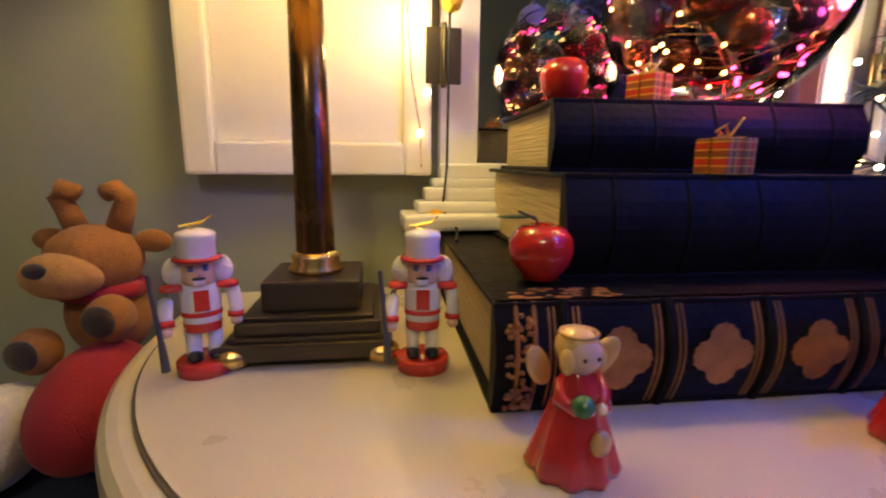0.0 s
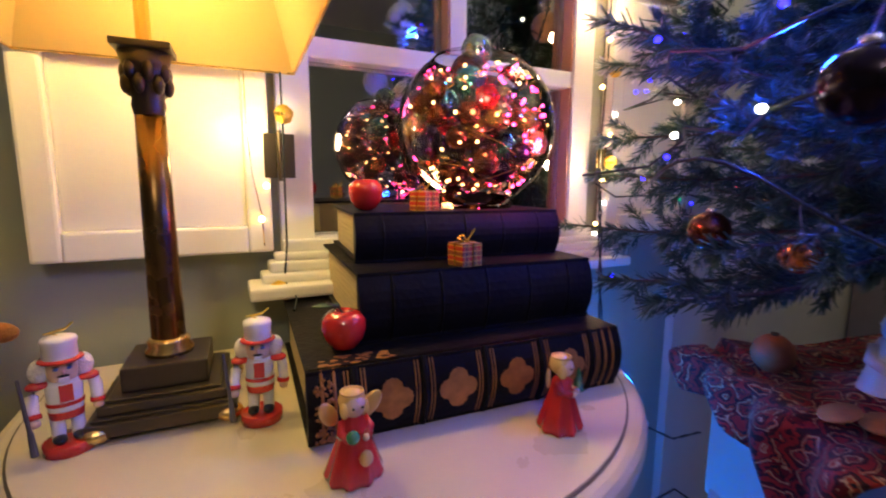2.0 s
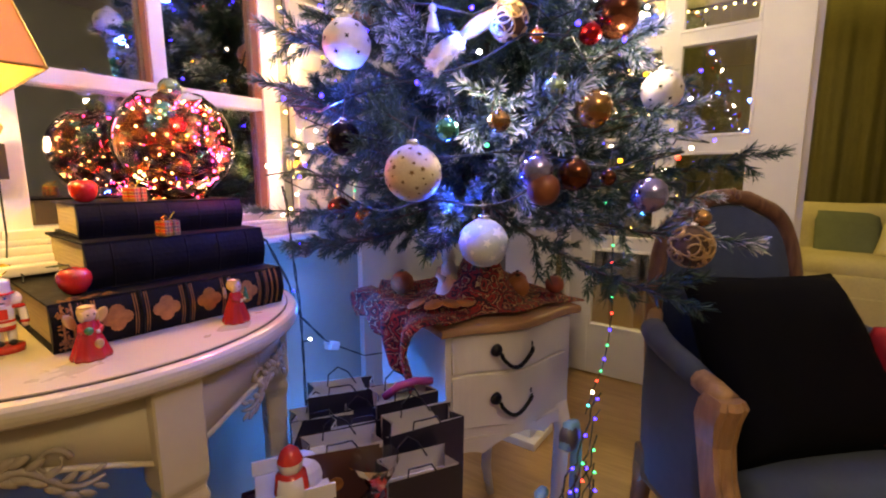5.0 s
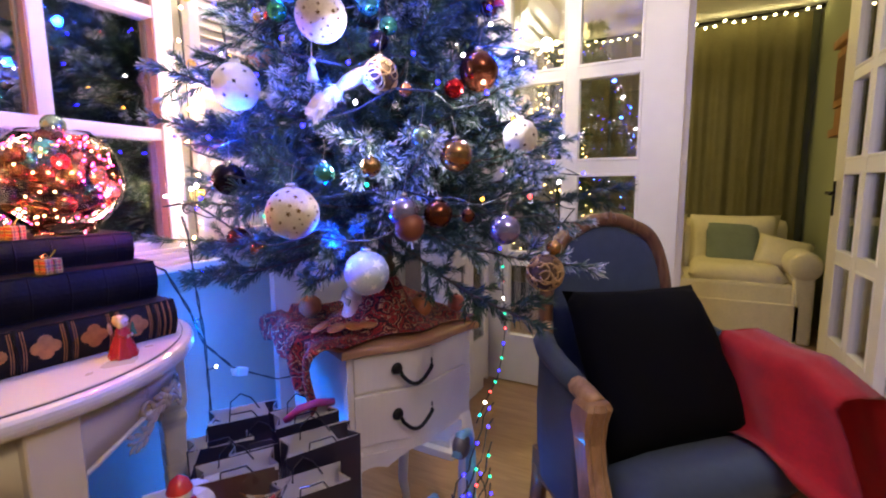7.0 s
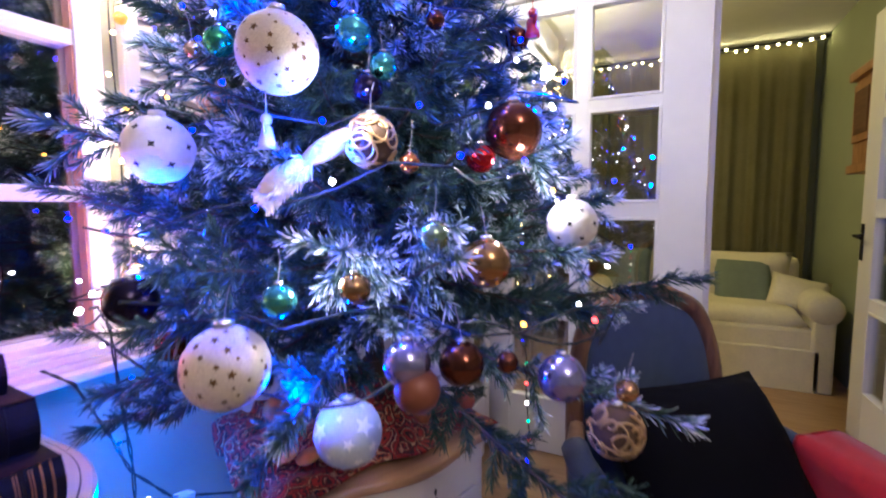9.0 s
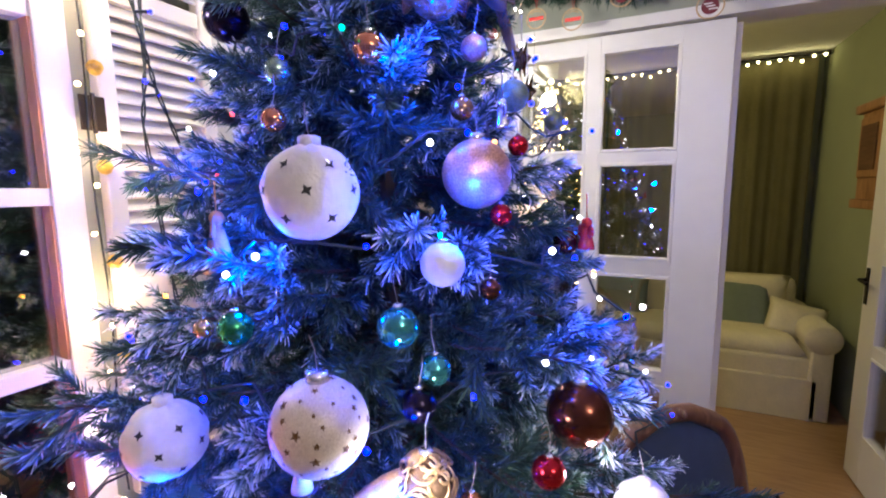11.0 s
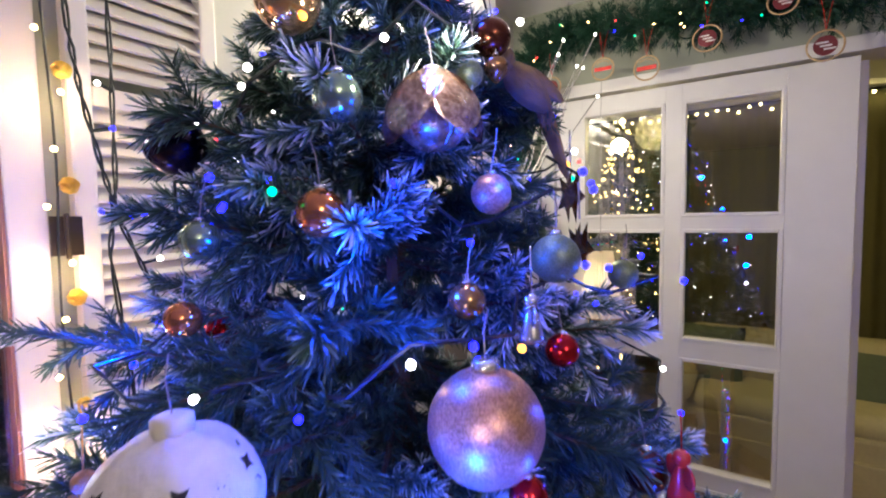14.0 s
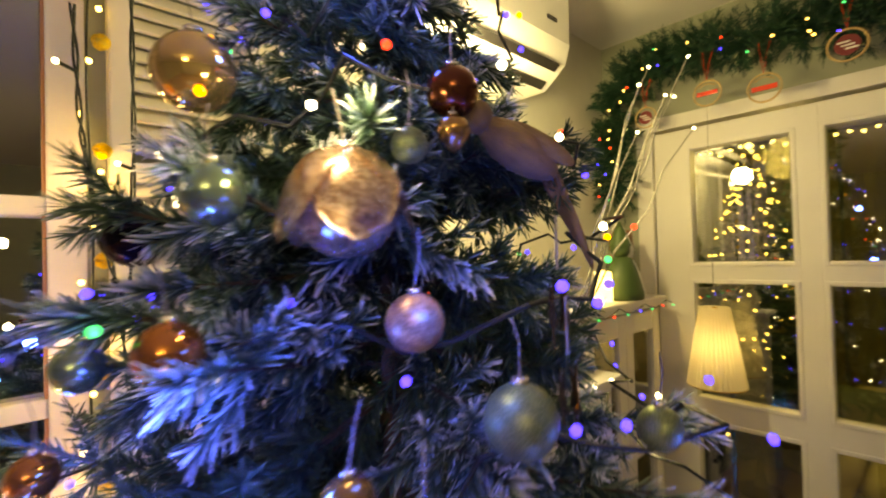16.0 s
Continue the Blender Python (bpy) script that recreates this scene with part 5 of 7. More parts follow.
def nutcracker(loc, rz, label):
    n = thing("nutcracker", label, "nutcracker", loc, rz, "wooden nutcrackers")
    n.scale = (0.97, 0.97, 0.835)
    part("base", L([(0, 0), (0.0185, 0), (0.0185, 0.0095), (0.0175, 0.0105), (0, 0.0105)], 28), REDPAINT, n, "", True)
    for s in (-1, 1):
        part("boot", S((s * 0.0065, -0.005, 0.0145), 0.0055, None, 12, 8, (0.9, 1.5, 0.75)), BLACKPAINT, n, "", True)
        part("leg", L([(0.0048, 0.0145), (0.0052, 0.04), (0, 0.04)], 14, pose(s * 0.0065, 0, 0)), WHITEPAINT, n, "", True)
        part("epaulette", L([(0, 0.0675), (0.0072, 0.0675), (0.0075, 0.070), (0.005, 0.0725), (0, 0.0725)], 14, pose(s * 0.0165, 0, 0)), REDPAINT, n, "", True)
        el = (s * 0.021, -0.004 if s > 0 else -0.010, 0.050)
        arm = part("arm", T([(s * 0.0185, 0, 0.069), (s * 0.0205, -0.001, 0.060), el, (s * 0.0205, -0.005 if s > 0 else -0.014, 0.044)], 0.0046, 10), WHITEPAINT, n, "", True)
        part("cuff", T([(s * 0.0207, -0.0045 if s > 0 else -0.012, 0.0475), (s * 0.0205, -0.005 if s > 0 else -0.014, 0.0435)], 0.0054, 10), REDPAINT, arm, "", True)
        part("fist", S((s * 0.0205, -0.006 if s > 0 else -0.0155, 0.0405), 0.0042, None, 10, 8), FLESH, arm, "", True)
        part("hair", S((s * 0.0135, 0.004, 0.0805), 0.0088, None, 16, 12, (0.9, 0.95, 1.35)), FUR, n, "fluffy white fur hair", True)
        part("eye", S((s * 0.0042, -0.0098, 0.0845), 0.0017, None, 8, 6, (1.2, 0.6, 1)), EYEB, n)
        part("brow", B((s * 0.0042 - 0.002, -0.0108, 0.0868), (s * 0.0042 + 0.002, -0.0098, 0.0876)), BLACKPAINT, n)
    part("torso", L([(0, 0.038), (0.0115, 0.038), (0.012, 0.045), (0.0125, 0.066), (0.010, 0.0715), (0, 0.072)], 20, None, (1, 0.8)), WHITEPAINT, n, "", True)
    part("belt", L([(0.0123, 0.0465), (0.0127, 0.047), (0.0127, 0.050), (0.0123, 0.0505)], 20, None, (1, 0.8)), REDPAINT, n)
    part("sash", prism([(-0.004, -0.0108), (0.005, -0.0108), (0.005, -0.0092), (-0.004, -0.0092)], 0.052, 0.068), REDPAINT, n, "red sash")
    part("coat_tail", L([(0.0115, 0.034), (0.0122, 0.041), (0.0115, 0.0415)], 20, None, (1, 0.8)), REDPAINT, n)
    part("head", L([(0, 0.071), (0.009, 0.0715), (0.0105, 0.076), (0.0105, 0.089), (0.009, 0.091), (0, 0.091)], 20), FLESH, n, "", True)
    part("nose", S((0, -0.0112, 0.0815), 0.0018, None, 8, 6, (0.8, 1, 1.3)), PINK, n)
    part("moustache", S((0, -0.0106, 0.0775), 0.002, None, 10, 6, (2.2, 0.5, 0.6)), BLACKPAINT, n)
    part("jaw", B((-0.0035, -0.0118, 0.0725), (0.0035, -0.0095, 0.076), 0.0006), WHITEPAINT, n)
    part("hat_brim", L([(0, 0.0905), (0.0145, 0.0905), (0.0155, 0.0918), (0.0145, 0.0935), (0.011, 0.0935)], 24, pose(0, -0.002, 0)), REDPAINT, n, "", True)
    part("hat", L([(0.0118, 0.0925), (0.0115, 0.104), (0.0125, 0.109), (0.0115, 0.112), (0.006, 0.114), (0, 0.1142)], 24), WHITEPAINT, n, "", True)
    part("hanger", T([(0, 0, 0.1135), (-0.006, 0, 0.1165), (0.004, 0.001, 0.118), (0.010, 0.001, 0.124), (0.006, 0.0, 0.120), (-0.009, 0, 0.1165)], 0.0009, 5), TINSEL, n, "gold foil ribbon loop")
    rf = part("rifle", T([(-0.0225, -0.018, 0.012), (-0.0235, -0.0185, 0.035)], 0.0028, 8, 0.002), GREYM, n, "grey toy rifle")
    part("barrel", T([(-0.0235, -0.0185, 0.033), (-0.027, -0.0195, 0.086)], 0.0016, 8, 0.0013), GREYM, rf)


nutcracker((0.026, 0.519, TZ), 18, "white and red nutcracker with fur hair on a red base")
nutcracker((0.170, 0.503, TZ), -8, "white and red nutcracker with fur hair and dark moustache")

HAIR = mat("golden_glazed_hair", (0.72, 0.48, 0.18), 0.25, vary=0.1, coat=0.6)
GREENG = mat("green_glaze", (0.04, 0.16, 0.07), 0.25, coat=0.6)
REDG = mat("red_ceramic_glaze", (0.50, 0.022, 0.028), 0.18, vary=0.15, scale=60, coat=0.8)
WINGG = mat("gold_wing_glaze", (0.62, 0.40, 0.14), 0.35, 0.3, coat=0.4)


def angel(loc, rz, label, tree):
    """A small ceramic figurine, one mesh with several glazes."""
    bm = bmesh.new()
    skirt = []
    for z, r in ((0, 0.0205), (0.004, 0.0215), (0.012, 0.0185), (0.024, 0.0145), (0.036, 0.0105), (0.044, 0.0088), (0.048, 0.006)):
        skirt.append([bm.verts.new((r * (1 + (0.07 if z < 0.03 else 0.02) * math.cos(9 * a)) * math.cos(a), r * (1 + (0.07 if z < 0.03 else 0.02) * math.cos(9 * a)) * math.sin(a) * 0.9, z)) for a in [2 * math.pi * i / 54 for i in range(54)]])
    for p, q in zip(skirt, skirt[1:]):
        for i in range(54):
            bm.faces.new((p[i], p[(i + 1) % 54], q[(i + 1) % 54], q[i]))
    bm.faces.new(skirt[0][::-1])

    def add(fn, idx):
        n0 = len(bm.faces)
        fn()
        bm.faces.ensure_lookup_table()
        for f in bm.faces[n0:]:
            f.material_index = idx
    for s in (-1, 1):
        add(lambda: tube(bm, [(s * 0.008, 0, 0.044), (s * 0.0115, -0.004, 0.037), (s * 0.006, -0.0115, 0.034)], 0.0036, 8), 0)
        add(lambda: ball(bm, (s * 0.0045, -0.0125, 0.0345), 0.0026, None, 8, 6), 1)
        add(lambda: ball(bm, (0, 0, 0), 0.0105, pose(s * 0.0165, 0.006, 0.049, 0, s * 35, -s * 20), 12, 8, (0.62, 0.2, 1.15)), 3)
        add(lambda: ball(bm, (s * 0.0034, -0.0096, 0.0562), 0.0011, None, 6, 4), 5)
        add(lambda: ball(bm, (s * 0.0078, -0.0030, 0.0535), 0.0042, None, 10, 8, (0.8, 1.1, 1.5)), 2)
    add(lambda: ball(bm, (0, -0.001, 0.0555), 0.0092, None, 18, 12), 1)
    add(lambda: ball(bm, (0, 0.0018, 0.0578), 0.0099, None, 18, 12, (1.04, 1, 0.98)), 2)
    add(lambda: tube(bm, [(0.0082 * math.cos(a), 0.001 + 0.0082 * math.sin(a), 0.0648) for a in [2 * math.pi * i / 16 for i in range(17)]], 0.0009, 6), 3)
    if tree:
        for k in range(4):
            add(lambda: lathe(bm, [(0.0062 - 0.0012 * k, 0), (0.001, 0.0062)], 10, pose(0.0095, -0.012, 0.034 + 0.0045 * k)), 4)
    else:
        add(lambda: ball(bm, (-0.006, -0.014, 0.038), 0.0052, None, 10, 8), 4)
        add(lambda: ball(bm, (0.003, -0.0155, 0.020), 0.0052, None, 10, 8, (1, 0.6, 1.2)), 3)
    ob = part("angel_figurine", bm, REDG, None, "", True, pose(*loc, 0, 0, rz))
    for m_ in (FLESH, HAIR, WINGG, GREENG, BLACKPAINT):
        ob.data.materials.append(m_)
    return tagged(ob, label, "figurine", "ceramic figurines")


angel((0.226, 0.388, TZ), 8, "red glazed ceramic angel with golden wings and halo", False)
angel((0.410, 0.378, TZ), 30, "red glazed ceramic angel holding a small green tree", True)

APPLE = mat("red_apple_lacquer", (0.52, 0.018, 0.015), 0.16, vary=0.3, scale=50, coat=0.8, stretch=(1, 1, 0.25))
STEM = mat("brown_stem", (0.08, 0.05, 0.03), 0.7)
LEAFM = mat("dark_green_leaf", (0.05, 0.09, 0.03), 0.5)


def apple(loc, r, rz, leaf):
    a = thing("apple", "shiny red decorative apple with a thin stem", "apple", loc, rz, "red apples")
    part("flesh", L([(0, 0.06 * r), (0.3 * r, 0.0), (0.62 * r, 0.18 * r), (0.90 * r, 0.62 * r), (1.0 * r, 1.05 * r), (0.95 * r, 1.42 * r), (0.7 * r, 1.72 * r), (0.4 * r, 1.8 * r), (0.15 * r, 1.68 * r), (0, 1.55 * r)], 28), APPLE, a, "", True)
    part("stem", T([(0, 0, 1.55 * r), (-0.2 * r, 0, 1.95 * r), (-0.75 * r, 0, 2.2 * r)], 0.0009, 5), STEM, a)
    if leaf:
        part("leaf", S((-0.7 * r, 0.3 * r, 2.0 * r), r * 0.5, None, 10, 6, (1.3, 0.6, 0.12)), LEAFM, a, "", True)


apple((0.241, 0.476, TZ + 0.0645), 0.0205, 0, True)
apple((0.289, 0.566, TZ + 0.1845), 0.0190, 40, False)


def tartan():
    m = bpy.data.materials.new("red_tartan_paper")
    m.use_nodes = True
    n, l = m.node_tree.nodes, m.node_tree.links
    b = n["Principled BSDF"]
    tc, sep = n.new("ShaderNodeTexCoord"), n.new("ShaderNodeSeparateXYZ")
    l.new(tc.outputs["Object"], sep.inputs[0])
    last = None
    for ax, sc, ph in ((0, 620, 0.0), (2, 620, 0.0), (0, 1240, 1.2), (2, 1240, 1.2)):
        k, s, g = n.new("ShaderNodeMath"), n.new("ShaderNodeMath"), n.new("ShaderNodeMath")
        k.operation, k.inputs[1].default_value, k.inputs[2].default_value = "MULTIPLY_ADD", sc, ph
        s.operation = "SINE"
        g.operation, g.inputs[1].default_value = "GREATER_THAN", 0.35 if sc < 1000 else 0.86
        l.new(sep.outputs[ax], k.inputs[0]), l.new(k.outputs[0], s.inputs[0]), l.new(s.outputs[0], g.inputs[0])
        mx = n.new("ShaderNodeMix")
        mx.data_type = "RGBA"
        f = n.new("ShaderNodeMath")
        f.operation, f.inputs[1].default_value = "MULTIPLY", 0.55 if sc < 1000 else 0.8
        l.new(g.outputs[0], f.inputs[0]), l.new(f.outputs[0], mx.inputs[0])
        if last is None:
            mx.inputs[6].default_value = (0.50, 0.03, 0.02, 1)
        else:
            l.new(last, mx.inputs[6])
        mx.inputs[7].default_value = (0.02, 0.09, 0.04, 1) if sc < 1000 else (0.65, 0.5, 0.1, 1)
        last = mx.outputs[2]
    l.new(last, b.inputs["Base Color"])
    b.inputs["Roughness"].default_value = 0.4
    return m


TARTAN = tartan()


def gift(loc, s, rz):
    g = thing("gift_box", "tiny tartan wrapped parcel tied with gold cord", "gift", loc, rz, "tiny parcels")
    part("parcel", B((-s / 2, -s / 2, 0), (s / 2, s / 2, s * 0.92), 0.001), TARTAN, g)
    for k in range(2):
        part("cord", B((-s / 2 - 0.0006, -0.0008, -0.0) if k else (-0.0008, -s / 2 - 0.0006, 0), (s / 2 + 0.0006, 0.0008, s * 0.92 + 0.0006) if k else (0.0008, s / 2 + 0.0006, s * 0.92 + 0.0006)), TINSEL, g)
    part("bow", T([(0, 0, s * 0.93), (-0.008, 0.002, s * 1.1), (-0.004, -0.002, s * 1.25), (0.002, 0, s * 0.95), (0.008, 0, s * 1.2), (0.011, -0.002, s * 1.45), (0.003, 0, s * 0.97), (-0.012, -0.004, s * 0.95)], 0.0010, 5), TINSEL, g, "gold cord bow")


gift((0.350, 0.546, TZ + 0.1845), 0.0235, 25)
gift((0.367, 0.481, TZ + 0.1325), 0.0250, 10)

BOWLGLASS = pane_glass("thin_bowl_glass", 1.4, (0.97, 0.98, 0.98), 0.02)
LEDC = {"pink": glow("magenta_led", (1.0, 0.03, 0.20), 16), "warm": glow("warm_led", (1.0, 0.52, 0.18), 9), "blue": glow("blue_led", (0.012, 0.008, 1.0), 9), "white": glow("white_led", (1.0, 0.90, 0.72), 14), "green": glow("green_led", (0.01, 0.8, 0.30), 2), "red": glow("red_led", (1.0, 0.04, 0.03), 4), "amber": glow("amber_led", (1.0, 0.40, 0.03), 4)}


def bowl():
    c = Vector((0.437, 0.588, TZ + 0.1845 + 0.097))
    r = 0.097
    b = thing("glass_bowl", "round glass fishbowl filled with baubles and tiny lights", "bowl", (c.x, c.y, TZ + 0.1845))
    prof = [(0.0, 0.003), (0.045, 0.003), (0.047, 0.0)]
    prof += [(r * math.cos(t_), r + r * math.sin(t_)) for t_ in [radians(-60 + 6.2 * i) for i in range(20)]]
    g = part("glass", L([(0, 0.002)] + [(rr, z) for rr, z in prof[2:]], 48), BOWLGLASS, b, "thin clear glass", True)
    g.visible_shadow = False
    part("rim", T([(r * math.cos(radians(57.8)) * math.cos(a), r * math.cos(radians(57.8)) * math.sin(a), r + r * math.sin(radians(57.8))) for a in [2 * math.pi * i / 36 for i in range(37)]], 0.0016, 6), BOWLGLASS, b, "", True).visible_shadow = False
    rng = random.Random(21)
    placed = []
    cols = [BROWNB, COPB, BROWNB, BROWNB, BRONZ, NAVY, NAVY, SILVER, GOLDB, BROWNB, TEAL, PALEG, REDB, BRONZ]
    tries = 0
    while len(placed) < 42 and tries < 9000:
        tries += 1
        rr = rng.uniform(0.013, 0.020)
        p = Vector((rng.uniform(-1, 1), rng.uniform(-1, 1), rng.uniform(-1, 1))) * r
        lim = r - rr - 0.003
        if p.length > lim or (p.z > 0.06 and p.xy.length > 0.035):
            continue
        if all((p - q).length > (rr + s) * 0.96 for q, s in placed):
            placed.append((p, rr))
            part("small_bauble", S(p + Vector((0, 0, r)), rr, None, 18, 12), rng.choice(cols), b, "", True)
    part("top_bauble", S((0.0, 0.0, 2 * r - 0.004), 0.019, None, 18, 12), PALEG, b, "pale green bauble on the heap", True)
    bulb = None
    for i in range(95):
        d = Vector((rng.gauss(0, 1), rng.gauss(0, 1), rng.gauss(0, 1))).normalized() * (r - rng.uniform(0.008, 0.026))
        o = part("bulb", S((0, 0, 0), 0.0018, None, 8, 6), LEDC["warm"], b) if bulb is None else new("bulb", bulb)
        if bulb is None:
            bulb = o.data
        if d.x > -0.01 - 0.3 * d.z and rng.random() < 0.85:
            o.data = bulb_pink if bulb_pink else o.data
        o.parent = b
        o.location = d + Vector((0, 0, r))
    pts = [Vector((math.cos(i * 0.9) * 0.078, math.sin(i * 1.13) * 0.078, r + 0.07 * math.sin(i * 0.53))) for i in range(60)]
    part("wire", T([p if (p - Vector((0, 0, r))).length < 0.088 else Vector((0, 0, r)) + (p - Vector((0, 0, r))).normalized() * 0.088 for p in pts], 0.0006, 4), BRASS, b, "fine wire of the light chain")


tmp = S((0, 0, 0), 0.0019, None, 8, 6)
bulb_pink = bpy.data.meshes.new("bulb_pink")
tmp.to_mesh(bulb_pink)
tmp.free()
bulb_pink.materials.append(LEDC["pink"])
bowl()

# ---- plush reindeer on a red stocking cushion ----
PLUSH = mat("brown_plush", (0.36, 0.145, 0.035), 0.95, vary=0.25, scale=150, bump=0.9, bscale=500, sheen=0.12)
PLUSHL = mat("tan_plush", (0.55, 0.28, 0.09), 0.95, vary=0.25, scale=150, bump=0.9, bscale=500, sheen=0.12)
PLUSHD = mat("dark_plush", (0.035, 0.018, 0.012), 0.95, vary=0.2, scale=150, bump=0.8, bscale=700, sheen=0.3)
REDV = mat("red_felt", (0.33, 0.012, 0.03), 0.9, vary=0.15, scale=90, bump=0.4, bscale=500, sheen=0.08)
DKBLUE = mat("dark_blue_cloth", (0.02, 0.028, 0.06), 0.9, vary=0.2, scale=80, bump=0.3)


def reindeer():
    t = thing("plush_reindeer", "brown plush reindeer with a red scarf", "plush toy", (-0.108, 0.668, 0.775), -10)
    t.scale = (0.84, 0.84, 0.84)
    part("body", S((0, 0.0, 0.02), 0.045, None, 20, 14, (1, 0.7, 1.1)), PLUSH, t, "", True)
    part("head", S((0, -0.01, 0.085), 0.042, None, 24, 16, (1.15, 0.95, 0.9)), PLUSH, t, "", True)
    part("muzzle", S((-0.010, -0.042, 0.074), 0.030, None, 24, 16, (1.35, 0.85, 0.82)), PLUSHL, t, "", True)
    part("nose", S((-0.016, -0.066, 0.084), 0.0095, None, 14, 10, (1.2, 0.7, 0.85)), PLUSHD, t, "", True)
    for s in (-1, 1):
        part("antler", T([(s * 0.022, 0, 0.115), (s * 0.030, 0, 0.135), (s * 0.036, -0.002, 0.150), (s * 0.028, -0.004, 0.160), (s * 0.016, -0.004, 0.155)], 0.012, 10, 0.010), PLUSH, t, "", True)
        part("ear", S((s * 0.056, 0.004, 0.103), 0.016, None, 14, 10, (1.3, 0.55, 0.8)), PLUSH, t, "", True)
        lg = part("foot", S((0.008 + s * 0.040, -0.060, 0.018 + 0.018 * s), 0.024, None, 18, 12, (0.95, 0.9, 1.0)), PLUSH, t, "", True)
        part("sole", S((0.008 + s * 0.040, -0.077, 0.020 + 0.018 * s), 0.016, None, 16, 10, (1, 0.5, 1.0)), PLUSHD, lg, "dark plush sole", True)
    part("scarf", T([(0.04 * math.cos(a), 0.032 * math.sin(a) - 0.004, 0.052) for a in [2 * math.pi * i / 20 for i in range(21)]], 0.009, 8), REDV, t, "red and green scarf", True)


reindeer()
st = thing("christmas_stocking", "plump red felt stocking with white fur trim", "stocking", (-0.140, 0.595, 0.655))
part("sock", S((0, 0, 0), 0.050, None, 28, 18, (0.84, 1.25, 0.98)), REDV, st, "", True, pose(0.050, 0.004, 0.082, 10, 28, 12))
part("fur_trim", S((-0.018, -0.004, 0.062), 0.040, None, 28, 18, (0.72, 1.3, 1.0)), FUR, st, "fluffy white fur cuff", True)
sl = thing("footstool", "round dark blue upholstered stool beside the table", "stool", (-0.20, 0.61, 0))
part("seat", L([(0, 0.57), (0.12, 0.57), (0.135, 0.585), (0.14, 0.63), (0.12, 0.665), (0, 0.68)], 28), DKBLUE, sl, "", True)
part("skirt", L([(0.125, 0.0), (0.132, 0.3), (0.13, 0.575)], 28), DKBLUE, sl, "", True)

# ---- fairy lights ----
GOLDBALL = mat("gold_wire_ball", (0.90, 0.62, 0.10), 0.3, 0.7, vary=0.3, scale=200, bump=1.0, bscale=400)


def shared(mesh_of, m_):
    me = bpy.data.meshes.new("bulb")
    mesh_of.to_mesh(me)
    mesh_of.free()
    me.materials.append(m_)
    return me


FAIRY = shared(S((0, 0, 0), 0.0040, None, 10, 8), glow("fairy_led", (1.0, 0.62, 0.20), 14))


def light_string(label, pts, bulbs, balls=(), r=0.0012, m_=CABLE, bulb_mesh=None):
    s = thing("light_string", label, "string lights", (0, 0, 0), group="light strings")
    part("cable", T(pts, r, 6), m_, s)
    for p in bulbs:
        o = new("bulb", bulb_mesh or FAIRY)
        o.parent, o.location = s, p
    for p in balls:
        turns = [Vector(p) + 0.0108 * (1 + 0.07 * math.sin(q * 3.3)) * Vector((math.sin(q * 0.61) * math.cos(q * 1.9), math.sin(q * 0.61) * math.sin(q * 1.9), math.cos(q * 0.61))) for q in [0.16 * k for k in range(420)]]
        bm = T(turns, 0.0009, 4)
        part("wire_ball", bm, GOLDBALL, s, "small gold wire ball")
    return s


light_string("warm fairy lights with gold wire balls by the shutter hinge", [(0.218, 0.699, 2.1), (0.219, 0.699, 1.5), (0.221, 0.698, 1.09), (0.220, 0.698, 0.93), (0.214, 0.690, 0.885), (0.225, 0.66, 0.868), (0.216, 0.62, 0.8635)], [(0.204, 0.690, 0.884)], [(0.223, 0.699, 1.096), (0.207, 0.690, 0.876), (0.221, 0.699, 1.45)], 0.0014)
light_string("warm fairy lights hanging over the panel shutter", [(0.178, 0.705, 1.6), (0.179, 0.705, 1.077), (0.183, 0.703, 1.02), (0.192, 0.704, 0.968), (0.193, 0.704, 0.93)], [(0.180, 0.700, 1.077), (0.191, 0.700, 0.965), (0.199, 0.702, 1.007)], (), 0.0006, BRASS)
zs = [0.94 + 0.079 * i for i in range(17)]
light_string("warm fairy lights with gold wire balls down the window frame", [(0.762 + 0.003 * math.sin(i), 0.704, 2.28 - 0.07 * i) for i in range(20)], [(0.762 + 0.012 * ((i % 3) - 1), 0.699, z) for i, z in enumerate(zs)], [(0.770 + 0.006 * (i % 2), 0.697, z + 0.03) for i, z in enumerate(zs) if i % 2], 0.0016)

# tree lights: a cable wound round the crown, with coloured bulbs
BULBS = {k: shared(S((0, 0, 0), 0.0033 if k == "white" else 0.0031, None, 10, 8), v) for k, v in LEDC.items()}


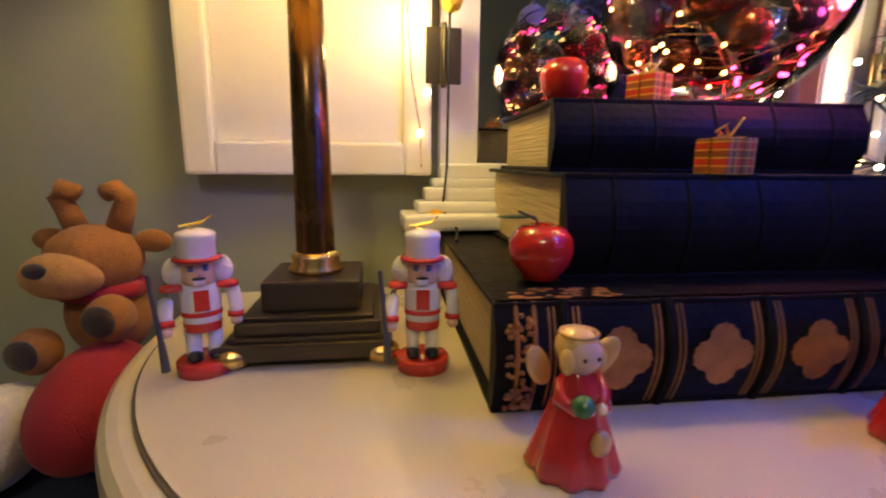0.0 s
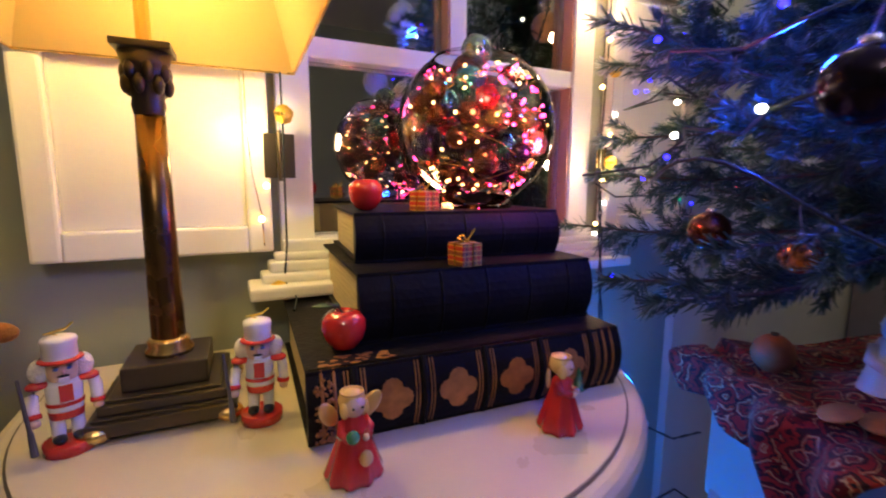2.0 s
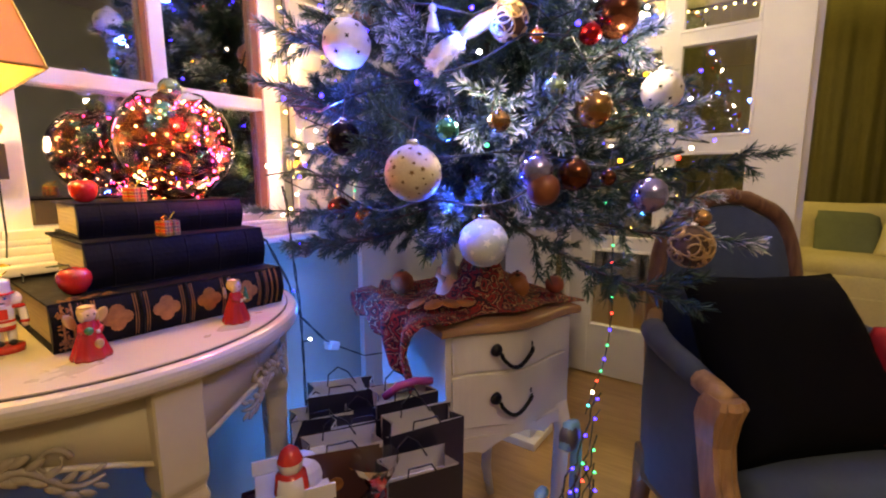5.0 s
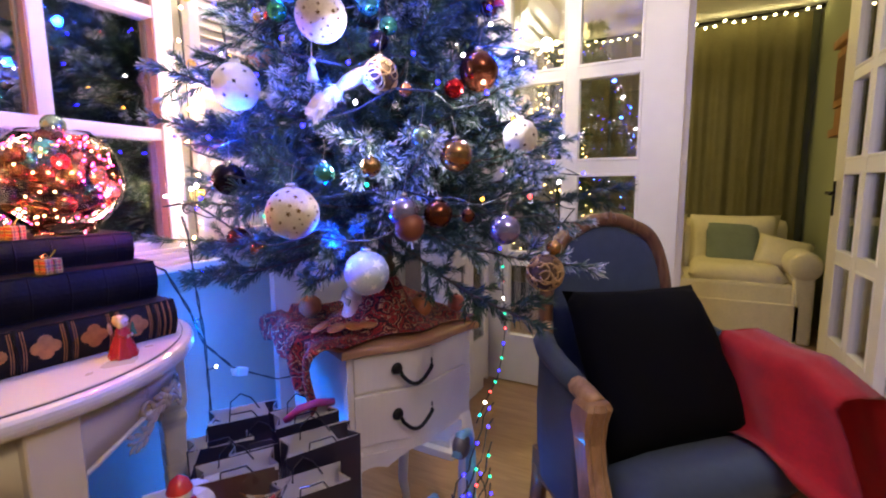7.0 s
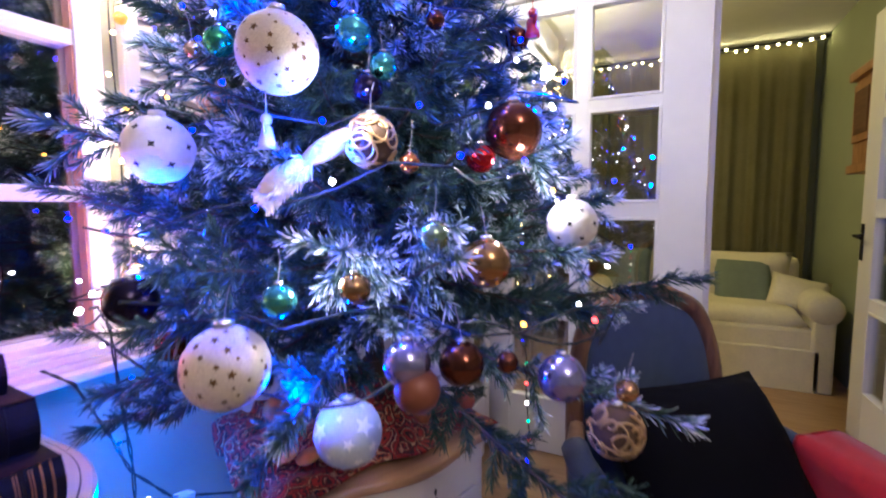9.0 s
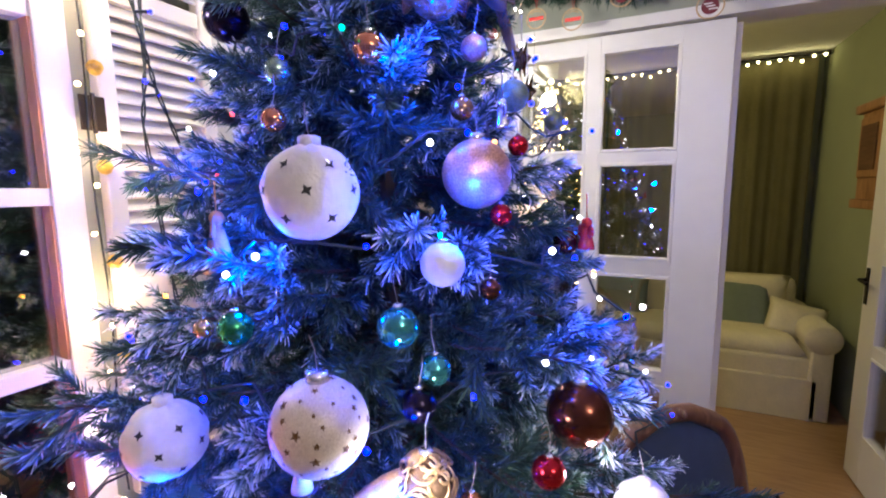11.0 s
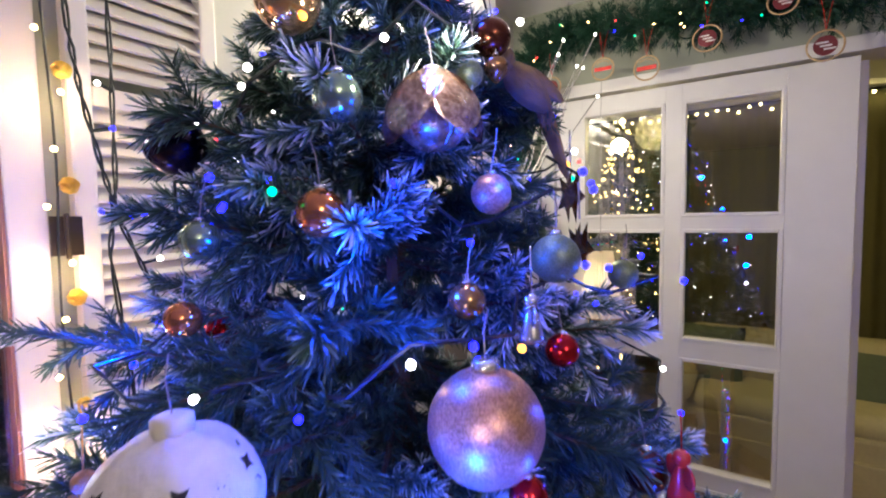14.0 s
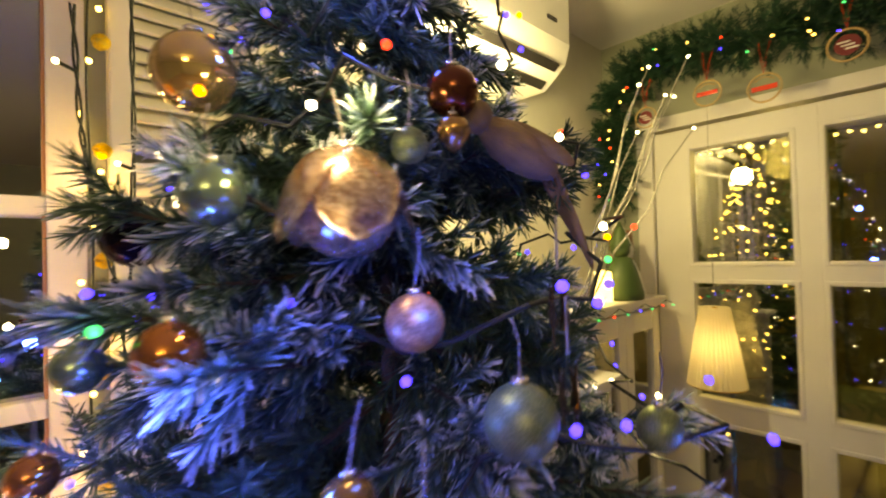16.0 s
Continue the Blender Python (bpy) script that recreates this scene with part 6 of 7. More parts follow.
def tree_lights():
    s = thing("tree_light_string", "dark green cable with blue and white bulbs wound round the fir", "string lights")
    rng = random.Random(5)
    pts, n = [], 420
    for i in range(n):
        u = i / n
        z = 0.985 + 1.12 * u
        a = u * 2 * math.pi * 9.5
        rr = cone(z) * (0.93 + 0.09 * math.sin(i * 0.9) + 0.05 * math.sin(i * 2.3))
        pts.append((AX + rr * math.cos(a), AY + rr * math.sin(a), z + 0.025 * math.sin(i * 0.37) + 0.012 * math.sin(i * 1.7)))
    part("cable", T(pts, 0.0017, 5), CABLE, s)
    for i, p in enumerate(pts):
        if i % 2 == 0 or rng.random() < 0.25:
            k = rng.choices(("blue", "white", "green", "red", "amber"), (46, 34, 8, 5, 7))[0]
            off = Vector((p[0] - AX, p[1] - AY, 0)).normalized() * rng.uniform(0.0, 0.03)
            o = new("bulb", BULBS[k])
            o.parent, o.location = s, Vector(p) + off + Vector((0, 0, rng.uniform(-0.02, 0.02)))
    # second, thicker cable along the lowest boughs
    p2 = [(AX + (0.44 + 0.02 * math.sin(a * 9)) * math.cos(a), AY + (0.44 + 0.02 * math.sin(a * 9)) * math.sin(a), 1.0 + 0.03 * math.sin(a * 5) + 0.014 * math.sin(a * 13)) for a in [radians(150 + 3 * i) for i in range(54)]]
    part("cable", T(p2, 0.0017, 5), CABLE, s)


tree_lights()


def hanging_cable(label, pts, nodes):
    s = thing("light_string", label, "string lights", (0, 0, 0), group="light strings")
    fine = []
    for a, b in zip(pts, pts[1:]):
        for k in range(6):
            fine.append(Vector(a).lerp(Vector(b), k / 6))
    fine.append(Vector(pts[-1]))
    for ph in (0, math.pi):
        part("cable", T([p + Vector((0.0022 * math.cos(i * 1.1 + ph), 0.0022 * math.sin(i * 1.1 + ph), 0)) for i, p in enumerate(fine)], 0.0016, 5), CABLE, s)
    for i, p in enumerate(nodes):
        st_ = part("bulb_holder", T([p, (p[0] + (0.016 if i % 2 else -0.016), p[1] - 0.006, p[2] + 0.004)], 0.0022, 6), CABLE, s)
        o = new("bulb", BULBS["blue" if i % 3 else "white"])
        o.parent, o.location = st_, (p[0] + (0.019 if i % 2 else -0.019), p[1] - 0.007, p[2] + 0.005)


hanging_cable("twisted dark green light cable in front of the louvred shutter", [(0.735, 0.56, 1.98), (0.740, 0.555, 1.85), (0.746, 0.55, 1.781), (0.763, 0.55, 1.693), (0.776, 0.55, 1.635), (0.811, 0.55, 1.544), (0.815, 0.50, 1.46)], [(0.738, 0.556, 1.90), (0.755, 0.55, 1.735), (0.776, 0.55, 1.635), (0.80, 0.55, 1.575)])
hanging_cable("twisted dark green light cable falling past the shutter", [(0.80, 0.61, 2.05), (0.800, 0.605, 1.85), (0.795, 0.6, 1.675), (0.784, 0.6, 1.586), (0.803, 0.6, 1.382), (0.79, 0.56, 1.28)], [(0.80, 0.605, 1.80), (0.79, 0.6, 1.63), (0.793, 0.6, 1.48)])
hanging_cable("dark green light cable dropping from the fir to the floor", [(0.66, 0.60, 1.00), (0.683, 0.62, 0.96), (0.692, 0.62, 0.834), (0.704, 0.62, 0.707), (0.706, 0.62, 0.55), (0.71, 0.63, 0.3), (0.72, 0.64, 0.01)], [(0.685, 0.62, 0.93), (0.690, 0.62, 0.86), (0.700, 0.62, 0.75), (0.705, 0.62, 0.62)])
hanging_cable("dark green supply cable hanging beside the chest", [(0.60, 0.66, 0.905), (0.625, 0.62, 0.881), (0.662, 0.60, 0.78), (0.701, 0.62, 0.690), (0.76, 0.60, 0.612), (0.803, 0.62, 0.584), (0.939, 0.65, 0.502), (1.1, 0.70, 0.45)], [])
pg = thing("plug_adapter", "white plastic in-line plug on the cable", "plug", (0.790, 0.612, 0.588), 10)
part("body", B((-0.018, -0.012, -0.011), (0.018, 0.012, 0.011), 0.005, pose(0, 0, 0, 0, 18, 0)), WHITE, pg)
part("tail", B((-0.03, -0.005, 0.0), (-0.017, 0.005, 0.012), 0.002, pose(0, 0, 0, 0, 18, 0)), WHITE, pg)


# ---- cloth, fruit and figures on the chest ----
def paisley():
    m = bpy.data.materials.new("red_paisley_cloth")
    m.use_nodes = True
    n, l = m.node_tree.nodes, m.node_tree.links
    b = n["Principled BSDF"]
    tc, vo, nz, cr = n.new("ShaderNodeTexCoord"), n.new("ShaderNodeTexVoronoi"), n.new("ShaderNodeTexNoise"), n.new("ShaderNodeValToRGB")
    nz.inputs["Scale"].default_value, nz.inputs["Detail"].default_value = 45, 3
    vo.inputs["Scale"].default_value = 30
    mx = n.new("ShaderNodeVectorMath")
    mx.operation = "MULTIPLY_ADD"
    mx.inputs[1].default_value = (0.03, 0.03, 0.03)
    l.new(tc.outputs["Object"], nz.inputs["Vector"]), l.new(nz.outputs["Color"], mx.inputs[0]), l.new(tc.outputs["Object"], mx.inputs[2]), l.new(mx.outputs[0], vo.inputs["Vector"])
    sep, mth = n.new("ShaderNodeSeparateColor"), n.new("ShaderNodeMath")
    l.new(vo.outputs["Color"], sep.inputs[0])
    mth.operation = "MULTIPLY_ADD"
    mth.inputs[1].default_value = 2.4
    l.new(vo.outputs["Distance"], mth.inputs[0]), l.new(sep.outputs[0], mth.inputs[2])
    fr = n.new("ShaderNodeMath")
    fr.operation = "FRACT"
    l.new(mth.outputs[0], fr.inputs[0]), l.new(fr.outputs[0], cr.inputs[0])
    cr.color_ramp.interpolation = "CONSTANT"
    e = cr.color_ramp.elements
    e[0].color, e[1].position, e[1].color = (0.05, 0.01, 0.015, 1), 0.22, (0.52, 0.035, 0.03, 1)
    for pos, c in ((0.52, (0.02, 0.015, 0.03, 1)), (0.64, (0.55, 0.08, 0.03, 1)), (0.74, (0.75, 0.55, 0.32, 1)), (0.84, (0.20, 0.01, 0.02, 1))):
        e.new(pos).color = c
    l.new(cr.outputs[0], b.inputs["Base Color"])
    b.inputs["Roughness"].default_value, b.inputs["Sheen Weight"].default_value = 0.6, 0.2
    return m


CHM = pose(CH[0], CH[1], 0, 0, 0, CH[2])


def table_cloth():
    bm = bmesh.new()
    nu, nv = 64, 52
    g = {}
    for i in range(nu + 1):
        for j in range(nv + 1):
            u, v = i / nu, j / nv
            x = -0.15 + 0.55 * u
            y = 0.012 + 0.37 * v + 0.012 * math.sin(u * 17) * (1 - v)
            bump = 0.013 * (noise.noise(Vector((x * 13, y * 13, 3))) + 0.6) + 0.006 * noise.noise(Vector((x * 34, y * 34, 8)))
            edge = min(1, v * 6, (1 - v) * 6, (1 - u) * 8)
            z = CTZ + 0.006 + max(0, bump) * (0.35 + 0.65 * edge)
            if v > 0.55 and u > 0.3:
                z += 0.05 * (v - 0.55) * (0.8 + 0.5 * math.sin(u * 9))
            z += 0.15 * math.exp(-(((x - 0.18) ** 2 + (y - 0.135) ** 2) / 0.0042))
            if x < -0.002:
                s = -0.002 - x
                k = min(1.0, s / 0.03)
                drop = max(0, s - 0.018) * (0.75 + 0.35 * math.cos(v * 4))
                z = CTZ + 0.010 + max(0, bump) * (1 - k) - drop
                x = -0.002 - min(s, 0.018) - 0.016 * k * (1 + math.sin(v * 21 + s * 9)) - 0.015 * k
                y += 0.018 * math.sin(s * 25) * k
            g[i, j] = bm.verts.new((x, y, z))
    for i in range(nu):
        for j in range(nv):
            bm.faces.new((g[i, j], g[i + 1, j], g[i + 1, j + 1], g[i, j + 1]))
    bmesh.ops.solidify(bm, geom=bm.faces[:], thickness=0.002)
    tagged(part("table_cloth", bm, paisley(), None, "", True, CHM.copy()), "rumpled red paisley cloth draped over the chest", "cloth")


table_cloth()
ORANGE = mat("dried_orange_skin", (0.42, 0.13, 0.04), 0.55, vary=0.3, scale=60, bump=0.5, bscale=300)
POME = mat("pomegranate_skin", (0.34, 0.07, 0.04), 0.45, vary=0.3, scale=40, bump=0.2)
for x, y, r, m_ in ((0.905, 0.468, 0.030, ORANGE), (1.030, 0.205, 0.029, ORANGE), (1.10, 0.24, 0.026, POME), (1.02, 0.36, 0.028, POME), (1.13, 0.15, 0.024, POME)):
    f = thing("orange" if m_ is ORANGE else "pomegranate", "dried orange fruit lying on the red cloth" if m_ is ORANGE else "dark red pomegranate lying on the red cloth", "fruit", (x, y, CTZ + 0.012), x * 900, "fruit on the chest")
    part("skin", L([(0, 0.0), (0.5 * r, 0.06 * r), (0.93 * r, 0.55 * r), (1.0 * r, 1.0 * r), (0.86 * r, 1.5 * r), (0.45 * r, 1.86 * r), (0.1 * r, 1.9 * r), (0, 1.84 * r)], 24), m_, f, "", True)
    part("crown", L([(0.12 * r, 1.84 * r), (0.2 * r, 2.05 * r), (0.1 * r, 1.95 * r)], 10), STEM, f)
for x, y, t_ in ((0.815, 0.30, 12), (0.845, 0.275, -8), (0.80, 0.335, 20), (0.875, 0.255, 5)):
    f = thing("orange_slice", "dried amber orange slice lying on the cloth", "fruit", (x, y, CTZ + 0.028), x * 700, "dried slices")
    part("slice", L([(0, 0), (0.021, 0), (0.022, 0.002), (0.021, 0.004), (0, 0.004)], 22, pose(0, 0, 0, t_, 10, 0)), mat("dried_slice", (0.48, 0.22, 0.06), 0.45, vary=0.3, scale=80), f, "", True)
PORC = mat("white_porcelain", (0.66, 0.62, 0.56), 0.3, vary=0.1, coat=0.4)
bm = bmesh.new()
lathe(bm, [(0, 0), (0.022, 0), (0.024, 0.01), (0.019, 0.03), (0.017, 0.05), (0.012, 0.062), (0, 0.064)], 22)
ball(bm, (0, -0.002, 0.072), 0.012, None, 16, 12), ball(bm, (0, -0.012, 0.058), 0.011, None, 14, 10, (1, 0.7, 1.3))
lathe(bm, [(0.0125, 0.076), (0.008, 0.088), (0.0, 0.098)], 14)
for s in (-1, 1):
    tube(bm, [(s * 0.014, 0, 0.055), (s * 0.019, -0.008, 0.042), (s * 0.008, -0.018, 0.036)], 0.006, 8)
tagged(part("santa_figurine", bm, PORC, None, "", True, pose(0.926, 0.338, CTZ + 0.016, 0, 0, -50) @ Matrix.Scale(1.35, 4)), "white porcelain figurine in a pointed cap", "figurine")
tagged(part("frosted_ball", S((0, 0, 0.02), 0.022, None, 24, 16), PALEB, None, "", True, pose(0.965, 0.225, CTZ + 0.016)), "frosted glass ball lying on the cloth", "bauble")

# ---- gift bags on a draped bench ----
NAVYP = mat("navy_paper", (0.014, 0.013, 0.028), 0.35, vary=0.3, scale=30, bump=0.15, bscale=40, coat=0.2)
BAGIN = mat("white_bag_lining", (0.74, 0.72, 0.69), 0.7, vary=0.06)
BROWNP = mat("brown_gift_card", (0.075, 0.028, 0.020), 0.45, vary=0.2, coat=0.3)
RIBV = mat("violet_ribbon", (0.34, 0.05, 0.24), 0.4, vary=0.1)
BURG = mat("burgundy_cloth", (0.085, 0.012, 0.022), 0.9, vary=0.25, scale=60, bump=0.4)
bn = thing("bench", "low bench hidden under a burgundy cloth", "bench", (0.555, 0.285, 0), -25)
part("top", B((-0.17, -0.17, 0.36), (0.17, 0.17, 0.40), 0.008), BURG, bn)
for s in (-1, 1):
    for q in (-1, 1):
        part("leg", B((s * 0.15 - 0.015, q * 0.15 - 0.015, 0), (s * 0.15 + 0.015, q * 0.15 + 0.015, 0.36), 0.004), CHAIRWOOD, bn)
bm = bmesh.new()
ring = []
for zz, out in ((0.402, 0.0), (0.30, 0.006), (0.15, 0.016), (0.03, 0.022)):
    row = []
    for i in range(80):
        a = i / 80 * 4
        side, f = int(a), a - int(a)
        c = 0.176 + out + (0.010 * math.sin(i * 1.3) if zz < 0.39 else 0)
        p = ((-c + 2 * c * f, -c), (c, -c + 2 * c * f), (c - 2 * c * f, c), (-c, c - 2 * c * f))[side]
        row.append(bm.verts.new((*p, zz)))
    ring.append(row)
for a, b in zip(ring, ring[1:]):
    for i in range(80):
        bm.faces.new((a[i], a[(i + 1) % 80], b[(i + 1) % 80], b[i]))
part("drape", bm, BURG, bn, "hanging burgundy cloth", True)


def gift_bag(loc, rz, w, d, h, m_, label, ribbon=None):
    g = thing("gift_bag", label, "bag", loc, rz, "gift bags")
    bm = bmesh.new()
    rng = random.Random(round(loc[0] * 3000))
    k = 0.0
    top = h
    outl = [(-w / 2, -d / 2), (w / 2, -d / 2), (w / 2 - 0.012, 0), (w / 2, d / 2), (-w / 2, d / 2), (-w / 2 + 0.012, 0)]
    lo = [bm.verts.new((x, y, 0)) for x, y in outl]
    hi = [bm.verts.new((x * 1.02 + rng.uniform(-0.003, 0.003), y * (1.0 + rng.uniform(0, 0.3)), top + rng.uniform(-0.004, 0.004))) for x, y in outl]
    for i in range(6):
        j = (i + 1) % 6
        bm.faces.new((lo[i], lo[j], hi[j], hi[i]))
    bm.faces.new(lo[::-1])
    part("paper", bm, m_, g)
    bm = bmesh.new()
    ins = 0.0016
    lo = [bm.verts.new((x * (1 - 0.03), y * (1 - 0.07), 0.004)) for x, y in outl]
    hj = [bm.verts.new((v.co.x * (1 - ins / w * 2) if False else x * 1.0, y * 0.95 * (1.0 + 0.12), top + 0.0012)) for v, (x, y) in zip(lo, outl)]
    for i in range(6):
        j = (i + 1) % 6
        bm.faces.new((lo[j], lo[i], hj[i], hj[j]))
    bmesh.ops.solidify(bm, geom=bm.faces[:], thickness=0.0008)
    part("lining", bm, BAGIN, g, "white inside")
    fl = bmesh.new()
    box(fl, (-w / 2 + 0.004, -d / 2 - 0.0006, -0.028), (w / 2 - 0.004, -d / 2 + 0.0006, 0.0), 0, Matrix.Translation((0, 0, top)) @ pose(0, d * 0.36, -0.004, 62, 0, 0))
    part("flap", fl, BAGIN, g, "folded white lining flap")
    for s in (-1, 1):
        part("handle", T([(-w * 0.22, s * d * 0.5, top - 0.012), (-w * 0.2, s * d * 0.55, top + 0.012), (-w * 0.05, s * d * 0.62, top + 0.020 + 0.006 * s), (w * 0.1, s * d * 0.6, top + 0.014), (w * 0.22, s * d * 0.5, top - 0.012)], 0.0016, 6), NAVYP, g, "cord handle")
    if ribbon:
        part("ribbon", T([(-w * 0.3, 0, top - 0.01), (-w * 0.1, -0.012, top + 0.014), (w * 0.2, -0.008, top + 0.016), (w * 0.5, 0.0, top + 0.005)], 0.008, 8), ribbon, g, "violet ribbon", True)


BZ = 0.404
for x, y, rz, w, d, h, m_, lab, rb in (
        (0.640, 0.405, -38, 0.135, 0.055, 0.190, NAVYP, "navy paper gift bag with an open white lining", None),
        (0.575, 0.395, -32, 0.115, 0.05, 0.165, NAVYP, "small navy paper gift bag with cord handles", None),
        (0.690, 0.285, -30, 0.125, 0.06, 0.195, NAVYP, "navy gift bag with a violet satin ribbon", RIBV),
        (0.610, 0.315, -36, 0.125, 0.05, 0.165, NAVYP, "navy paper gift bag standing on the bench", None),
        (0.645, 0.200, -30, 0.135, 0.06, 0.185, NAVYP, "dark gift bag with a folded white lining", None),
        (0.520, 0.275, -34, 0.130, 0.055, 0.175, BROWNP, "brown card gift bag with gold stamp", None),
        (0.570, 0.150, -32, 0.120, 0.055, 0.155, NAVYP, "glossy black gift bag", None)):
    gift_bag((x, y, BZ), rz, w, d, h, m_, lab if len(lab.split()) > 4 else lab + " on the bench", rb)
tr = thing("gift_tray", "white card tray holding a chocolate figure", "tray", (0.435, 0.295, BZ), -30)
part("tray", B((-0.055, -0.05, 0), (0.055, 0.05, 0.13), 0.002), BAGIN, tr)
part("tray_wall", B((-0.058, -0.054, 0.13), (0.058, -0.05, 0.155), 0.001), BAGIN, tr)
part("tray_wall", B((-0.058, 0.05, 0.13), (0.058, 0.054, 0.155), 0.001), BAGIN, tr)
part("tissue", S((0.015, 0.01, 0.14), 0.035, None, 12, 8, (1.0, 0.9, 1.1)), BAGIN, tr, "crumpled spotted tissue")
bm = bmesh.new()
lathe(bm, [(0, 0), (0.024, 0.002), (0.026, 0.02), (0.022, 0.045), (0.0, 0.056)], 18)
ball(bm, (0, 0, 0.060), 0.018, None, 14, 10), lathe(bm, [(0.019, 0.066), (0.013, 0.082), (0.0, 0.092)], 14)
so = tagged(part("chocolate_santa", bm, REDPAINT, None, "", True, pose(0.415, 0.268, BZ + 0.131, 0, 0, -40)), "foil wrapped red and white chocolate figure", "sweet")
bm2 = S((0, 0, 0), 0.0135, None, 14, 10)
so.data.materials.append(WHITEPAINT)
for p in so.data.polygons:
    if 0.050 < p.center.z < 0.067 or (p.center.z < 0.045 and p.center.y < -0.012):
        p.material_index = 1
bm2.free()
CELLO = pane_glass("cellophane", 1.6, (0.95, 0.9, 0.9), 0.05)
pk = thing("wrapped_sweets", "red sweets wrapped in clear crinkled cellophane", "gift", (0.500, 0.175, BZ), 0)
bm = bmesh.new()
rng = random.Random(8)
bmesh.ops.create_icosphere(bm, subdivisions=3, radius=1)
for v in bm.verts:
    k = 1 + 0.18 * noise.noise(v.co * 3.1) + 0.1 * noise.noise(v.co * 7.0)
    v.co = Vector((v.co.x * 0.05 * k, v.co.y * 0.045 * k, 0.07 + v.co.z * 0.065 * k))
part("wrapper", bm, CELLO, pk).visible_shadow = False
bm = bmesh.new()
lathe(bm, [(0.012, 0.125), (0.010, 0.135), (0.03, 0.175), (0.038, 0.19)], 16)
for v in bm.verts:
    v.co += Vector((0.008 * noise.noise(v.co * 60), 0.008 * noise.noise(v.co * 60 + Vector((5, 0, 0))), 0))
part("gathered_top", bm, CELLO, pk).visible_shadow = False
for i in range(9):
    part("sweet", S((0.022 * math.cos(i * 2.4), 0.02 * math.sin(i * 2.4), 0.022 + 0.011 * i), 0.0135, None, 12, 8, (1.2, 1, 0.9)), REDPAINT if i % 3 else BROWNP, pk, "", True)
bm = bmesh.new()
lathe(bm, [(0, 0), (0.012, 0), (0.012, 0.001), (0, 0.001)], 20)
tagged(part("gold_seal", bm, GOLDFOIL, None, "", False, pose(0.478, 0.243, BZ + 0.13, 90, 0, -34)), "round gold seal stamped on the brown bag", "seal")

# ---- light net by the floor ----
nt = thing("light_figure", "pale blue looped light figure wound with coloured bulbs", "light decoration", (0.79, 0.0, 0))
PBLUE = mat("pale_blue_tube", (0.16, 0.38, 0.55), 0.35)
part("loop", T([(-0.085, 0, 0.0), (-0.088, 0, 0.25), (-0.084, 0, 0.44), (-0.072, 0, 0.475), (-0.055, 0, 0.47)], 0.010, 8), PBLUE, nt, "", True)
part("loop", T([(0.105, 0.0, 0.0), (0.112, 0, 0.28), (0.108, 0, 0.48), (0.09, 0, 0.53), (0.06, 0, 0.54), (0.04, 0, 0.50)], 0.012, 8), PBLUE, nt, "", True)
part("head", S((0.062, 0.0, 0.515), 0.026, None, 16, 12, (1.0, 0.7, 1.1)), GREYM, nt, "", True)
rng = random.Random(12)
for k in range(13):
    if k < 8:
        z = 0.10 + 0.055 * k
        a, b = Vector((-0.13, -0.018, z - 0.06)), Vector((0.19, -0.018, z + 0.085))
    else:
        a, b = Vector((-0.16 + 0.065 * (k - 8), -0.022, 0.46)), Vector((0.02 + 0.065 * (k - 8), -0.022, 0.06))
    pts = [a.lerp(b, i / 14) + Vector((0, 0.004 * math.sin(i * 2.1 + k), 0.010 * math.sin(i * 1.1 + k * 2) - 0.03 * math.sin(math.pi * i / 14))) for i in range(15)]
    wr = part("cable", T(pts, 0.0018, 5), CABLE, nt)
    for i in (1, 4, 7, 10, 13):
        o = new("bulb", BULBS[rng.choice(("blue", "green", "green", "blue", "red", "blue"))])
        o.parent, o.location = wr, pts[i] + Vector((0, -0.004, 0.004))
hp = [(1.07, 0.02, 0.98), (1.09, 0.0, 0.88), (1.092, 0.0, 0.80), (1.114, 0.0, 0.716), (1.095, 0.0, 0.64), (1.057, 0.0, 0.586), (0.968, -0.01, 0.575), (0.885, -0.02, 0.555)]
ls = thing("light_string", "string of green, blue and red bulbs beside the chest", "string lights", group="light strings")
part("cable", T(hp, 0.0014, 5), CABLE, ls)
for i in range(16):
    a = Vector(hp[min(6, i // 2)]).lerp(Vector(hp[min(7, i // 2 + 1)]), 0.5 * (i % 2) + 0.2)
    o = new("bulb", BULBS[("green", "blue", "green", "red", "white", "green", "red", "blue")[i % 8]])
    o.parent, o.location = ls, a

# ---- wall unit, garland and shelf figures ----
ac = thing("air_conditioner", "white wall-mounted air conditioner with dark vent slots", "air conditioner", (1.05, WY - 0.022, 2.12))
bm = bmesh.new()
prof = [(0, 0.0), (-0.12, 0.0), (-0.185, 0.05), (-0.2, 0.10), (-0.2, 0.23), (-0.17, 0.26), (0, 0.26)]
ends = [[bm.verts.new((x, y, z)) for y, z in prof] for x in (0, 0.70)]
for i in range(7):
    bm.faces.new((ends[0][i], ends[1][i], ends[1][(i + 1) % 7], ends[0][(i + 1) % 7]))
bm.faces.new(ends[0]), bm.faces.new(ends[1][::-1])
bmesh.ops.recalc_face_normals(bm, faces=bm.faces[:])
part("housing", bm, mat("white_plastic", (0.72, 0.71, 0.68), 0.35, vary=0.03), ac)
for y0_, z0_ in ((-0.135, 0.006), (-0.178, 0.040)):
    part("vent_slot", B((0.03, -0.012, -0.004), (0.67, 0.012, 0.001), 0.001, pose(0, y0_, z0_, -38, 0, 0)), BLACKPAINT, ac, "black vent slot")
part("display", B((0.60, -0.2025, 0.14), (0.64, -0.2, 0.15)), BLACKPAINT, ac)

